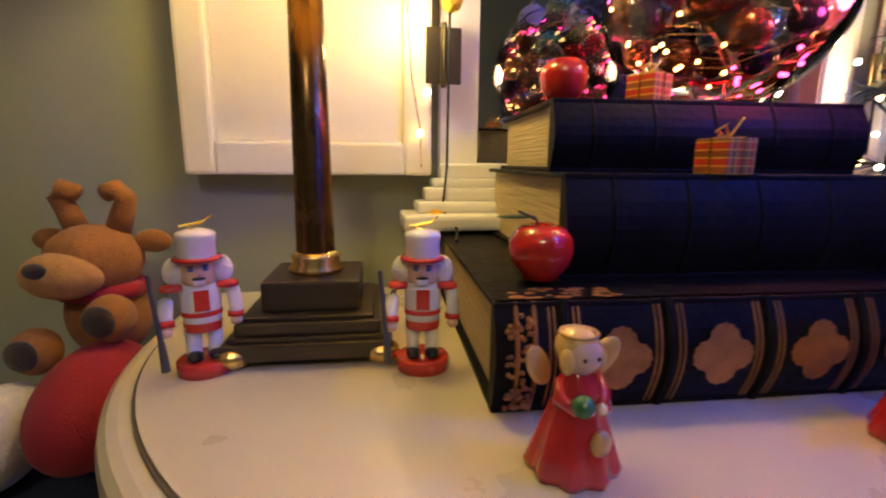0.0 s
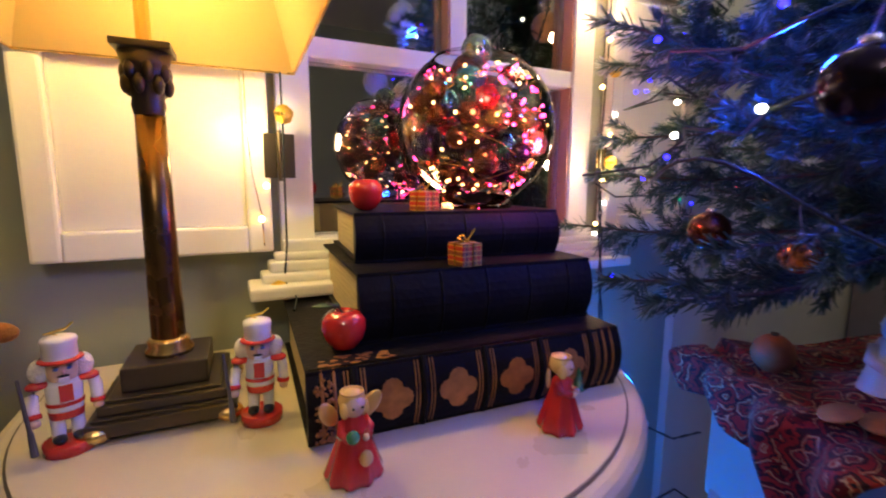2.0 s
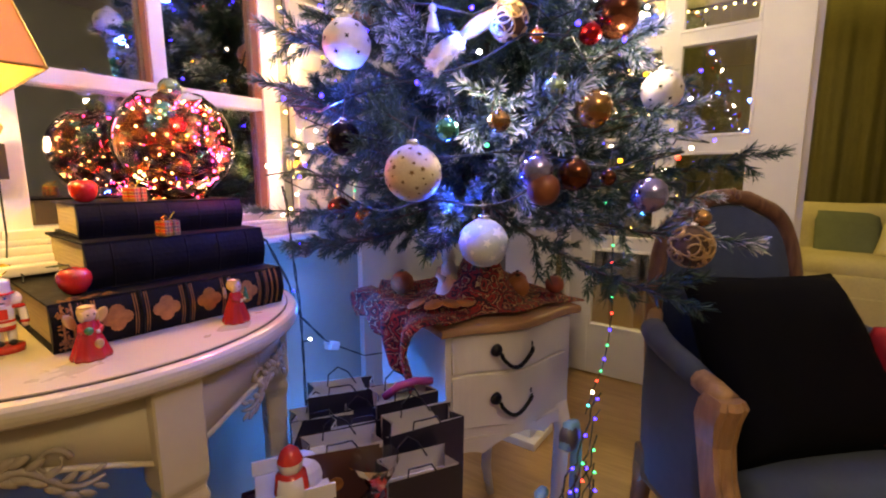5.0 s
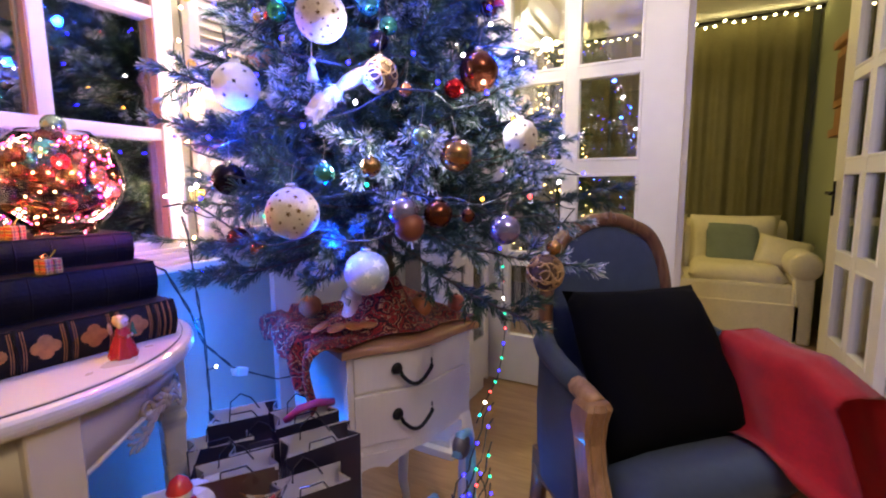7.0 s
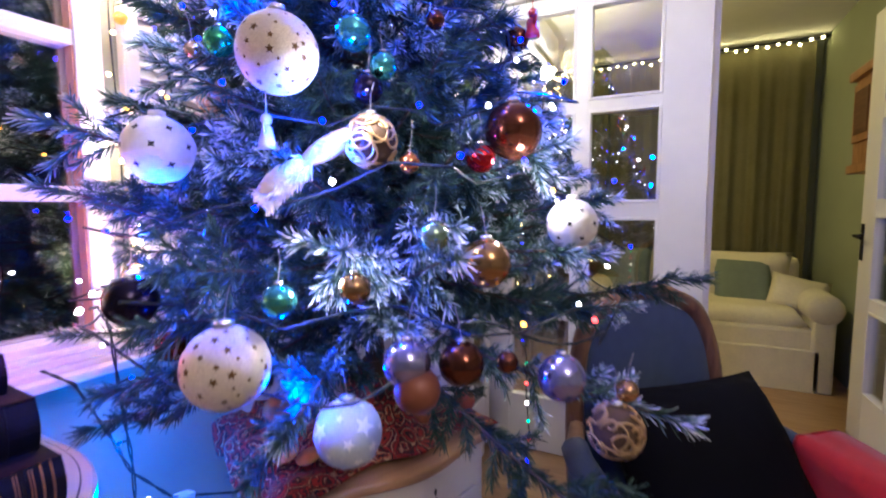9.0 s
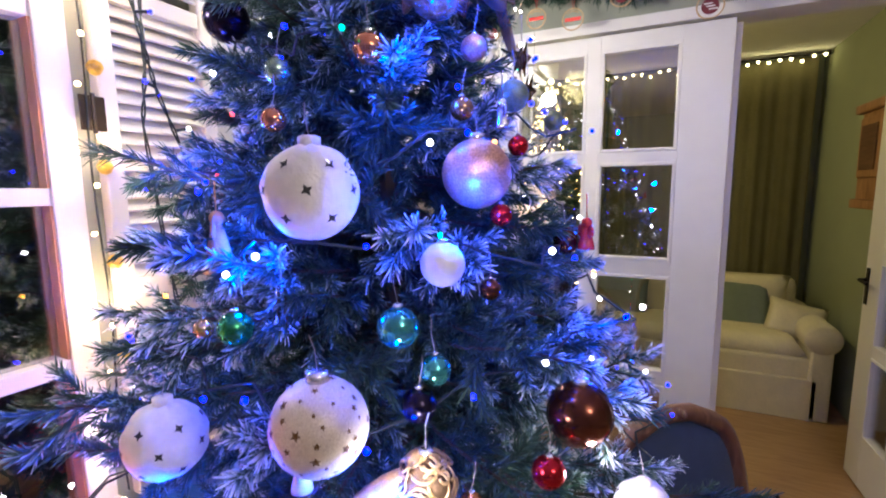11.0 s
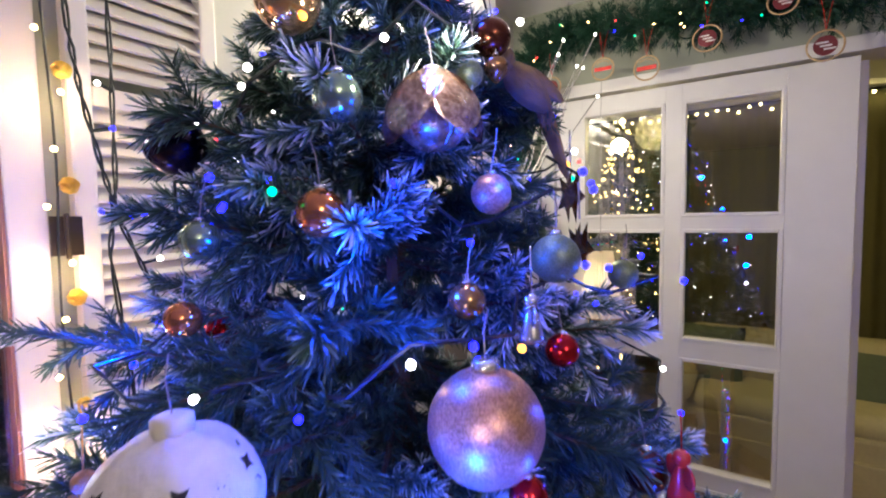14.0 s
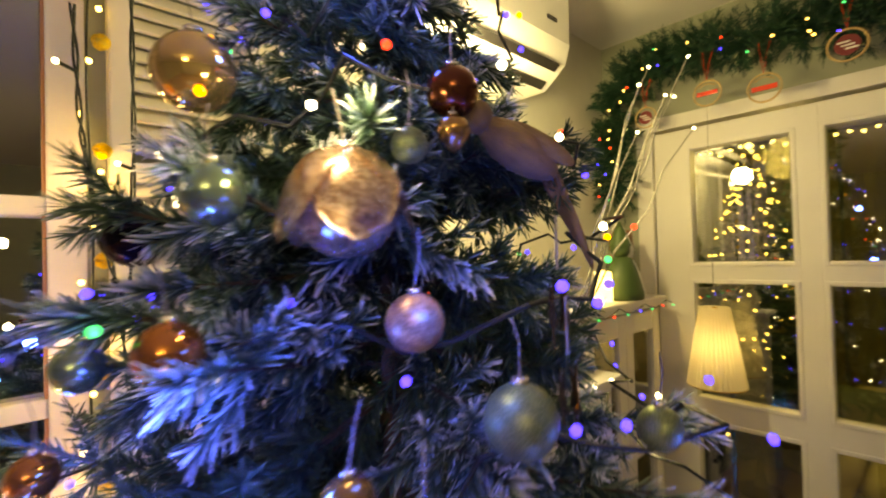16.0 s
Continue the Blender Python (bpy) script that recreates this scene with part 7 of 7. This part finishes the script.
GNEED = mat("dark_green_tinsel_needles", (0.010, 0.055, 0.028), 0.6, vary=0.3, scale=60)


def garland():
    g = thing("garland", "thick dark green fir garland over the door with tiny lights", "garland")
    path = [Vector(p) for p in ((2.245, 0.655, 1.88), (2.245, 0.655, 2.05), (2.24, 0.64, 2.20), (2.235, 0.55, 2.295), (2.235, 0.40, 2.295), (2.235, 0.20, 2.265), (2.235, 0.0, 2.245), (2.235, -0.15, 2.25), (2.235, -0.35, 2.215), (2.235, -0.6, 2.22), (2.235, -0.9, 2.23), (2.235, -1.15, 2.26))]
    part("stem", T(path, 0.006, 6), CABLE, g)
    rng = np.random.default_rng(4)
    for s, (a, b) in enumerate(zip(path, path[1:])):
        stems = []
        for k in range(int((b - a).length * 560)):
            p = a.lerp(b, rng.random())
            d = Vector(rng.normal(size=3)) * 1.0
            d.x = -abs(d.x) * 0.6
            d.normalize()
            q = p + d * rng.uniform(0.055, 0.11)
            stems.append((np.array(p), np.array(q), 0.0, 40, 0.024))
        me = needles_mesh(stems, rng, 0.0011)
        me.materials.clear()
        me.materials.append(GNEED)
        o = new("sprig", me)
        o.parent = g
    pr = random.Random(2)
    for k in range(46):
        s = pr.randrange(len(path) - 1)
        p = path[s].lerp(path[s + 1], pr.random()) + Vector((-0.07, pr.uniform(-0.03, 0.03), pr.uniform(-0.06, 0.05)))
        o = new("bulb", BULBS[pr.choice(("warm", "red", "green", "blue", "warm"))])
        o.parent, o.location = g, p


garland()
PLY = wood("thin_plywood", (0.42, 0.27, 0.12), (0.60, 0.42, 0.22), 0.5, (20, 20, 20))
for y, z, r, dark in ((0.323, 2.128, 0.036, 0), (0.185, 2.104, 0.038, 0), (0.016, 2.159, 0.038, 1), (-0.262, 2.076, 0.040, 1), (0.502, 2.10, 0.032, 1), (-0.167, 2.219, 0.036, 1)):
    t = thing("wooden_tag", "round plywood tag with red lettering on a red thread" if not dark else "round plywood tag with a dark red cut-out picture", "ornament", (2.155, y, z), 0, "tags on the garland")
    part("hoop", T([(0, r * math.cos(a), r * math.sin(a)) for a in [2 * math.pi * i / 32 for i in range(33)]], 0.0026, 6), PLY, t, "", True)
    if dark:
        part("picture", L([(0, -0.001), (r * 0.66, -0.001), (r * 0.66, 0.001), (0, 0.001)], 24, pose(0, 0, 0, 0, 90, 0)), mat("dark_red_card", (0.14, 0.010, 0.016), 0.5), t)
        for k in range(3):
            part("bar", B((-0.004, -r * 0.55 + 0.2 * k * r, -0.3 * r + 0.22 * r * k), (-0.002, 0.1 * r + 0.2 * k * r, -0.2 * r + 0.22 * r * k)), BAGIN, t)
    else:
        part("lettering", B((-0.002, -r * 0.78, -r * 0.18), (0.002, r * 0.78, r * 0.18), 0.001), REDPAINT, t, "plain red bar in place of lettering")
        part("top_fret", T([(0, 0.75 * r * math.cos(a), 0.75 * r * math.sin(a)) for a in [radians(40 + 10 * i) for i in range(11)]], 0.0018, 5), PLY, t)
    part("thread", T([(0, 0, r), (-0.004, 0.006, r + 0.05), (0.01, 0.012, r + 0.09)], 0.0009, 4), REDPAINT, t)
    part("thread", T([(0, 0, r), (-0.004, -0.008, r + 0.05), (0.01, -0.016, r + 0.09)], 0.0009, 4), REDPAINT, t)

dc = thing("display_cabinet", "tall narrow white cabinet with glazed doors", "cabinet", (1.74, 0.50, 0))
# solid box, its dark colour stands in for shade behind the glazed doors
part("carcass", B((0, 0.022, 0.06), (0.46, 0.215, 1.50), 0.004), mat("shaded_inside_tone", (0.16, 0.14, 0.12), 0.7), dc)
part("plinth", B((0.01, 0.02, 0), (0.45, 0.21, 0.06)), WHITE, dc)
part("cornice", B((-0.02, -0.02, 1.50), (0.48, 0.218, 1.53), 0.006), WHITE, dc)
for s in (0, 1):
    xa = 0.002 + 0.229 * s
    dr = bmesh.new()
    for lo, hi in (((xa, 0.07), (xa + 0.045, 1.49)), ((xa + 0.182, 0.07), (xa + 0.227, 1.49)), ((xa + 0.045, 0.07), (xa + 0.182, 0.30)), ((xa + 0.045, 1.43), (xa + 0.182, 1.49)), ((xa + 0.045, 0.70), (xa + 0.182, 0.74)), ((xa + 0.045, 1.06), (xa + 0.182, 1.10))):
        box(dr, (lo[0], 0.0, lo[1]), (hi[0], 0.021, hi[1]), 0.002)
    d_ = part("door", dr, WHITE, dc)
    for za, zb in ((0.30, 0.70), (0.74, 1.06), (1.10, 1.43)):
        part("pane", B((xa + 0.045, 0.008, za), (xa + 0.182, 0.011, zb)), GLASSD, d_).visible_shadow = False
    part("knob", S((xa + (0.205 if not s else 0.022), -0.010, 0.85), 0.009, None, 12, 8), IRON, d_)


def plain_figure(name, label, loc, h, m_, cap):
    bm = bmesh.new()
    lathe(bm, [(0, 0), (0.26 * h, 0), (0.27 * h, 0.08 * h), (0.2 * h, 0.35 * h), (0.13 * h, 0.52 * h), (0, 0.55 * h)], 20)
    ball(bm, (0, 0, 0.62 * h), 0.12 * h, None, 16, 12)
    if cap:
        lathe(bm, [(0.14 * h, 0.66 * h), (0.07 * h, 0.85 * h), (0, 1.0 * h)], 14)
    tagged(part(name, bm, m_, None, "", True, pose(*loc)), label, "figurine", "figures on the cabinet")


plain_figure("gnome_figurine", "dark green clothed gnome figure with a pale beard", (2.02, 0.535, 1.531), 0.24, LEAFM, True)
plain_figure("gnome_figurine", "cream gnome figure with a tall cap", (2.10, 0.56, 1.531), 0.22, BAGIN, True)
hs = thing("wooden_house", "small pale wooden toy house with pointed roof", "toy house", (2.165, 0.60, 1.531), 20, "figures on the cabinet")
part("wall", B((-0.04, -0.03, 0), (0.04, 0.03, 0.15), 0.002), PLY, hs)
bm = bmesh.new()
vs = [bm.verts.new(p) for p in ((-0.046, -0.036, 0.148), (0.046, -0.036, 0.148), (0, -0.036, 0.215), (-0.046, 0.036, 0.148), (0.046, 0.036, 0.148), (0, 0.036, 0.215))]
for f in ((0, 1, 2), (5, 4, 3), (0, 2, 5, 3), (1, 4, 5, 2), (0, 3, 4, 1)):
    bm.faces.new([vs[i] for i in f])
part("roof", bm, CHAIRWOOD, hs)
for k in range(3):
    part("window", B((-0.03 + 0.022 * k, -0.0315, 0.06), (-0.016 + 0.022 * k, -0.0302, 0.10)), BLACKPAINT, hs)
cd = thing("candle", "lit warm white candle lantern on the cabinet", "candle", (1.93, 0.545, 1.531))
part("glass", L([(0, 0), (0.024, 0), (0.026, 0.01), (0.024, 0.085), (0.0, 0.09)], 18), glow("candle_glow", (1.0, 0.70, 0.34), 4), cd, "", True)
# bare silver twigs with light tips rising behind the tree
tw = thing("twig_branch", "bare frosted twigs with tiny white lights", "twigs", (1.60, 0.45, 1.40))
part("vase", L([(0, 0), (0.03, 0), (0.04, 0.05), (0.02, 0.10), (0.024, 0.13), (0, 0.13)], 18), PORC, tw)
for k in range(7):
    a = -0.6 + 0.32 * k
    e = Vector((0.30 * math.cos(a) * 0.6, -0.16 - 0.05 * math.sin(k), 0.62 + 0.09 * math.sin(k * 2.1)))
    pts = [Vector((0, 0, 0.1)).lerp(e, i / 5) + Vector((0.010 * math.sin(i * 2 + k), 0.008 * math.cos(i * 3), 0)) for i in range(6)]
    b_ = part("twig", T(pts, 0.0028, 5, 0.0012), SILVER, tw)
    o = new("bulb", BULBS["white"])
    o.parent, o.location = b_, pts[-1]
sb = thing("side_pedestal", "slim white pedestal behind the fir", "pedestal", (1.60, 0.45, 0))
part("column", B((-0.06, -0.06, 0.03), (0.06, 0.06, 1.38), 0.004), WHITE, sb)
part("foot", B((-0.09, -0.09, 0), (0.09, 0.09, 0.03), 0.004), WHITE, sb)
part("cap", B((-0.08, -0.08, 1.38), (0.08, 0.08, 1.40), 0.004), WHITE, sb)

# ---- birds and small figures on the tree ----
FEATHER = mat("cream_feather", (0.66, 0.56, 0.42), 0.9, vary=0.2, scale=120, bump=0.8, bscale=400, sheen=0.5)
BIRDB = glitter("gold_bird_glitter", (0.42, 0.25, 0.10), (0.70, 0.46, 0.22), 1500, 0.4, 0.5)


def feather_tail(o, root, tip, n, ln, m_):
    rng = np.random.default_rng(7)
    stems = [(np.array(root), np.array(tip), 0.0, n, ln)]
    me = needles_mesh(stems, rng)
    me.materials.clear()
    me.materials.append(m_)
    q = new("tail", me)
    q.parent = o


b = thing("bird_ornament", "gold glitter bird with a fluffy cream feather tail", "ornament", (0.620, 0.068, 1.226), 0, "birds on the tree")
ax_ = Vector((-0.037, 0.050, -0.036))
part("body", S((0, 0, 0), 0.016, None, 18, 12, (1, 1, 1)), BIRDB, b, "", True, ax_.to_track_quat("Z", "Y").to_matrix().to_4x4() @ Matrix.Diagonal((0.75, 0.75, 2.1, 1)))
part("head", S((0.022, -0.026, 0.022), 0.012, None, 14, 10), BIRDB, b, "", True)
part("beak", L([(0.004, 0), (0, 0.012)], 8, pose(0.030, -0.036, 0.024, 60, 0, 40)), GOLDB, b)
bm = bmesh.new()
lathe(bm, [(0, 0), (0.009, 0.012), (0.013, 0.030), (0.012, 0.046), (0.006, 0.062), (0, 0.070)], 16, Matrix.Translation(ax_ * 0.35) @ (ax_ + Vector((0, 0.0, -0.012))).to_track_quat("Z", "Y").to_matrix().to_4x4())
part("plume", bm, FEATHER, b, "fluffy cream feather", True)
feather_tail(b, tuple(ax_ * 0.3), tuple(ax_ * 0.95 + Vector((0, 0, -0.012))), 1300, 0.020, FEATHER)
b = thing("bird_ornament", "brown feathered bird perched near the treetop", "ornament", (0.950, 0.085, 1.748), 0, "birds on the tree")
b.scale = (0.85, 0.85, 0.85)
BIRDF = mat("mottled_brown_feathers", (0.24, 0.16, 0.085), 0.85, vary=0.55, scale=90, bump=0.8, bscale=300, stretch=(1, 1, 0.4))
bm = bmesh.new()
lathe(bm, [(0, -0.042), (0.008, -0.036), (0.015, -0.020), (0.0185, 0.0), (0.0175, 0.018), (0.012, 0.032), (0.008, 0.040), (0, 0.044)], 20)
part("body", bm, BIRDF, b, "", True, pose(0, 0, 0, 0, -62, -18))
for s_ in (-1, 1):
    part("wing", S((0, 0, 0), 0.02, None, 16, 10, (0.45, 0.22, 1.7)), BIRDF, b, "folded brown wing", True, pose(0.008, 0.014 * s_ - 0.002, 0.004, 0, -62, -18 + 8 * s_))
part("head", S((-0.040, 0.012, 0.024), 0.0135, None, 16, 12), BIRDF, b, "", True)
part("beak", L([(0.004, 0), (0, 0.013)], 8, pose(-0.051, 0.015, 0.025, 0, -80, 0)), BRONZ, b)
for k in range(4):
    part("tail_feather", S((0, 0, 0), 0.01, None, 10, 8, (0.28, 0.5, 5.0)), BIRDF, b, "", True, pose(0.050 + 0.003 * k, -0.018 + 0.004 * k, -0.056, 0, -24 - 4 * k, -18))
for loc, m_, nm, lab, h in (((0.598, 0.133, 1.225), PORC, "angel_ornament", "tiny white hanging angel on the fir", 0.04), ((0.640, 0.268, 1.418), PLUSHL, "angel_ornament", "pale pink hanging angel with small wings", 0.05), ((0.912, -0.055, 1.405), REDPAINT, "santa_ornament", "small red and white hanging figure", 0.045), ((0.80, 0.02, 1.545), SILVER, "snowman_ornament", "small white hanging snowman figure", 0.035)):
    bm = bmesh.new()
    lathe(bm, [(0, 0), (0.24 * h, 0), (0.22 * h, 0.12 * h), (0.13 * h, 0.5 * h), (0.08 * h, 0.6 * h), (0, 0.62 * h)], 16)
    ball(bm, (0, 0, 0.74 * h), 0.15 * h, None, 14, 10)
    for s in (-1, 1):
        ball(bm, (s * 0.24 * h, 0.03 * h, 0.5 * h), 0.16 * h, None, 10, 8, (1, 0.3, 1.2))
    tube(bm, [(0, 0, 0.88 * h), (0.002, 0, 0.88 * h + 0.03)], 0.0007, 4)
    tagged(part(nm, bm, m_, None, "", True, pose(*loc, 0, 0, 40)), lab, "ornament", "hanging figures")
for loc, r in (((0.642, 0.188, 1.372), 0.026), ((0.908, 0.030, 1.642), 0.024), ((0.90, 0.02, 1.60), 0.022)):
    so = thing("star_ornament", "flat wooden star hanging from a fir branch", "ornament", loc, 40, "wooden stars")
    bm = bmesh.new()
    star(bm, Vector((0, -0.003, 0)), Vector((0, -1, 0)), r, 0.3), star(bm, Vector((0, 0.003, 0)), Vector((0, 1, 0)), r, 0.3)
    part("star", bm, BRONZ, so)
    part("string", T([(0, 0, r), (0.002, 0, r + 0.03)], 0.0008, 4), THREAD, so)

# ---- second room lights, ceiling and wall fittings ----
fl = [(4.77, -1.22 + 0.07 * i, 2.45 + 0.012 * math.sin(i * 1.7)) for i in range(45)]
light_string("warm fairy lights draped along the curtain rod", fl, [(p[0] - 0.01, p[1], p[2] - 0.015 * (i % 3)) for i, p in enumerate(fl)], (), 0.002, CABLE, shared(S((0, 0, 0), 0.011, None, 10, 8), glow("rod_led", (1.0, 0.80, 0.30), 9)))
# globe out of view, added only to carry the near-room fill
cl = thing("added_ceiling_light", "added round white ceiling globe, out of view", "lamp", (-0.25, -1.25, CZ - 0.12))
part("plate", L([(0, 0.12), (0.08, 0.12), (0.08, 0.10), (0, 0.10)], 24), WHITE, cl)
part("globe", S((0, 0, 0.03), 0.03, None, 20, 14), glow("added_fill_bulb", (1.0, 0.85, 0.68), 8), cl, "", True)
fc = thing("added_ceiling_light", "small warm ceiling spot in the second room", "lamp", (3.35, 0.35, 2.36))
part("plate", L([(0, 0.14), (0.06, 0.14), (0.05, 0.05), (0.03, 0.02), (0, 0.02)], 20), WHITE, fc)
wl = thing("wall_light", "small white wall light behind the fir", "lamp", (1.42, WY - 0.022, 2.05))
part("bracket", B((-0.02, -0.05, 0), (0.02, 0, 0.03), 0.004), WHITE, wl)
part("arm", T([(0, -0.04, 0.015), (0, -0.17, -0.03)], 0.008, 8), WHITE, wl)
part("bulb", S((0, -0.173, -0.06), 0.012, None, 16, 10), glow("wall_bulb", (1.0, 0.88, 0.66), 12), wl)


# ---- lit fir in the second room, pleated lamp by the door ----
def far_tree():
    t = thing("christmas_tree", "slim dark fir glowing with golden lights in the second room", "tree", (4.38, 0.74, 0))
    part("trunk", T([(0, 0, 0.0), (0.004, 0, 1.2), (0, 0, 2.34)], 0.022, 8, 0.006), BARK, t)
    part("stand", L([(0, 0), (0.14, 0), (0.14, 0.02), (0.04, 0.05), (0.03, 0.14), (0, 0.14)], 20), BARK, t)
    rng = np.random.default_rng(31)
    z, k = 0.34, 0
    while z < 2.32:
        r = min(0.36, 0.05 + 0.28 * (2.36 - z))
        n = int(6 + 16 * r)
        stems = []
        for i in range(n):
            a = 2 * math.pi * (i + rng.uniform(-0.3, 0.3)) / n + 0.8 * k
            d = np.array([math.cos(a), math.sin(a), rng.uniform(-0.3, 0.1)]) * r * rng.uniform(0.75, 1.05)
            p0 = np.array([0, 0, z])
            stems.append((p0, p0 + d, 0.15, 160, 0.032))
            for u in (0.4, 0.6, 0.8):
                e = np.array([-d[1], d[0], rng.uniform(-0.05, 0.05)]) * rng.choice((-0.45, 0.45)) + 0.3 * d
                stems.append((p0 + d * u, p0 + d * u + e, 0.2, 70, 0.03))
        q = new("bough", needles_mesh(stems, rng, 0.0022))
        q.parent = t
        z += 0.095
        k += 1
    gold = shared(S((0, 0, 0), 0.0075, None, 8, 6), glow("golden_led", (1.0, 0.66, 0.16), 11))
    s_ = part("light_cable", T([(min(0.36, 0.05 + 0.28 * (2.36 - zz)) * 0.95 * math.cos(zz * 31), min(0.36, 0.05 + 0.28 * (2.36 - zz)) * 0.95 * math.sin(zz * 31), zz) for zz in [0.4 + 0.0098 * i for i in range(196)]], 0.002, 4), CABLE, t, "golden light chain")
    pr = random.Random(17)
    for i in range(230):
        zz = 0.45 + 1.88 * pr.random() ** 0.75
        a, r = pr.uniform(0, 2 * math.pi), min(0.36, 0.05 + 0.28 * (2.36 - zz)) * pr.uniform(0.75, 1.05)
        o = new("bulb", gold)
        o.parent, o.location = s_, (r * math.cos(a), r * math.sin(a), zz)
    o = part("treetop_star", L([(0, -0.03), (0.03, 0), (0, 0.03)], 8), glow("star_glow", (1.0, 0.72, 0.28), 9), t, "lit golden top")
    o.location = (0, 0, 2.38)


far_tree()


def pleated_lamp():
    t = thing("hanging_lantern", "lit pleated cream paper lantern hanging by the door", "lantern", (2.225, 0.345, 0))
    part("cord", T([(0, 0, 1.50), (0.002, 0.004, 1.9), (0.008, 0.0, 2.26)], 0.0011, 5), THREAD, t)
    part("bulb", S((0, 0, 1.385), 0.02, None, 12, 8), glow("shade_bulb", (1.0, 0.80, 0.50), 10), t, "lit bulb")
    part("holder", T([(0, 0, 1.40), (0, 0, 1.50)], 0.006, 8), BRASS, t)
    m = bpy.data.materials.new("cream_paper_shade")
    m.use_nodes = True
    n_, l_ = m.node_tree.nodes, m.node_tree.links
    pb = n_["Principled BSDF"]
    tl, mx = n_.new("ShaderNodeBsdfTranslucent"), n_.new("ShaderNodeMixShader")
    pb.inputs["Base Color"].default_value, tl.inputs[0].default_value = (0.85, 0.78, 0.62, 1), (0.92, 0.84, 0.66, 1)
    mx.inputs[0].default_value = 0.6
    l_.new(pb.outputs[0], mx.inputs[1]), l_.new(tl.outputs[0], mx.inputs[2]), l_.new(mx.outputs[0], n_["Material Output"].inputs[0])
    bm = bmesh.new()
    lo, hi, n = [], [], 72
    for i in range(n):
        a, k = 2 * math.pi * i / n, 1 + (0.04 if i % 2 else -0.04)
        lo.append(bm.verts.new((0.078 * k * math.cos(a), 0.078 * k * math.sin(a), 1.265)))
        hi.append(bm.verts.new((0.040 * k * math.cos(a), 0.040 * k * math.sin(a), 1.50)))
    for i in range(n):
        bm.faces.new((lo[i], lo[(i + 1) % n], hi[(i + 1) % n], hi[i]))
    sh = part("shade", bm, m, t, "pleated cream shade lit from within")
    part("shade_rim", T([(0.079 * math.cos(a), 0.079 * math.sin(a), 1.264) for a in [2 * math.pi * i / 36 for i in range(37)]], 0.002, 5), BRASS, sh)


pleated_lamp()
cp = [(1.72 + 0.04 * i, 0.474, 1.520 - 0.020 * abs(math.sin(i * 0.8))) for i in range(14)]
cs = thing("light_string", "green and red bulbs strung along the cabinet cornice", "string lights", group="light strings")
part("cable", T(cp, 0.0014, 5), CABLE, cs)
for i, q in enumerate(cp):
    if i % 2:
        o = new("bulb", BULBS[("green", "red", "green", "blue")[i // 2 % 4]])
        o.parent, o.location = cs, (q[0], q[1] - 0.005, q[2] - 0.006)
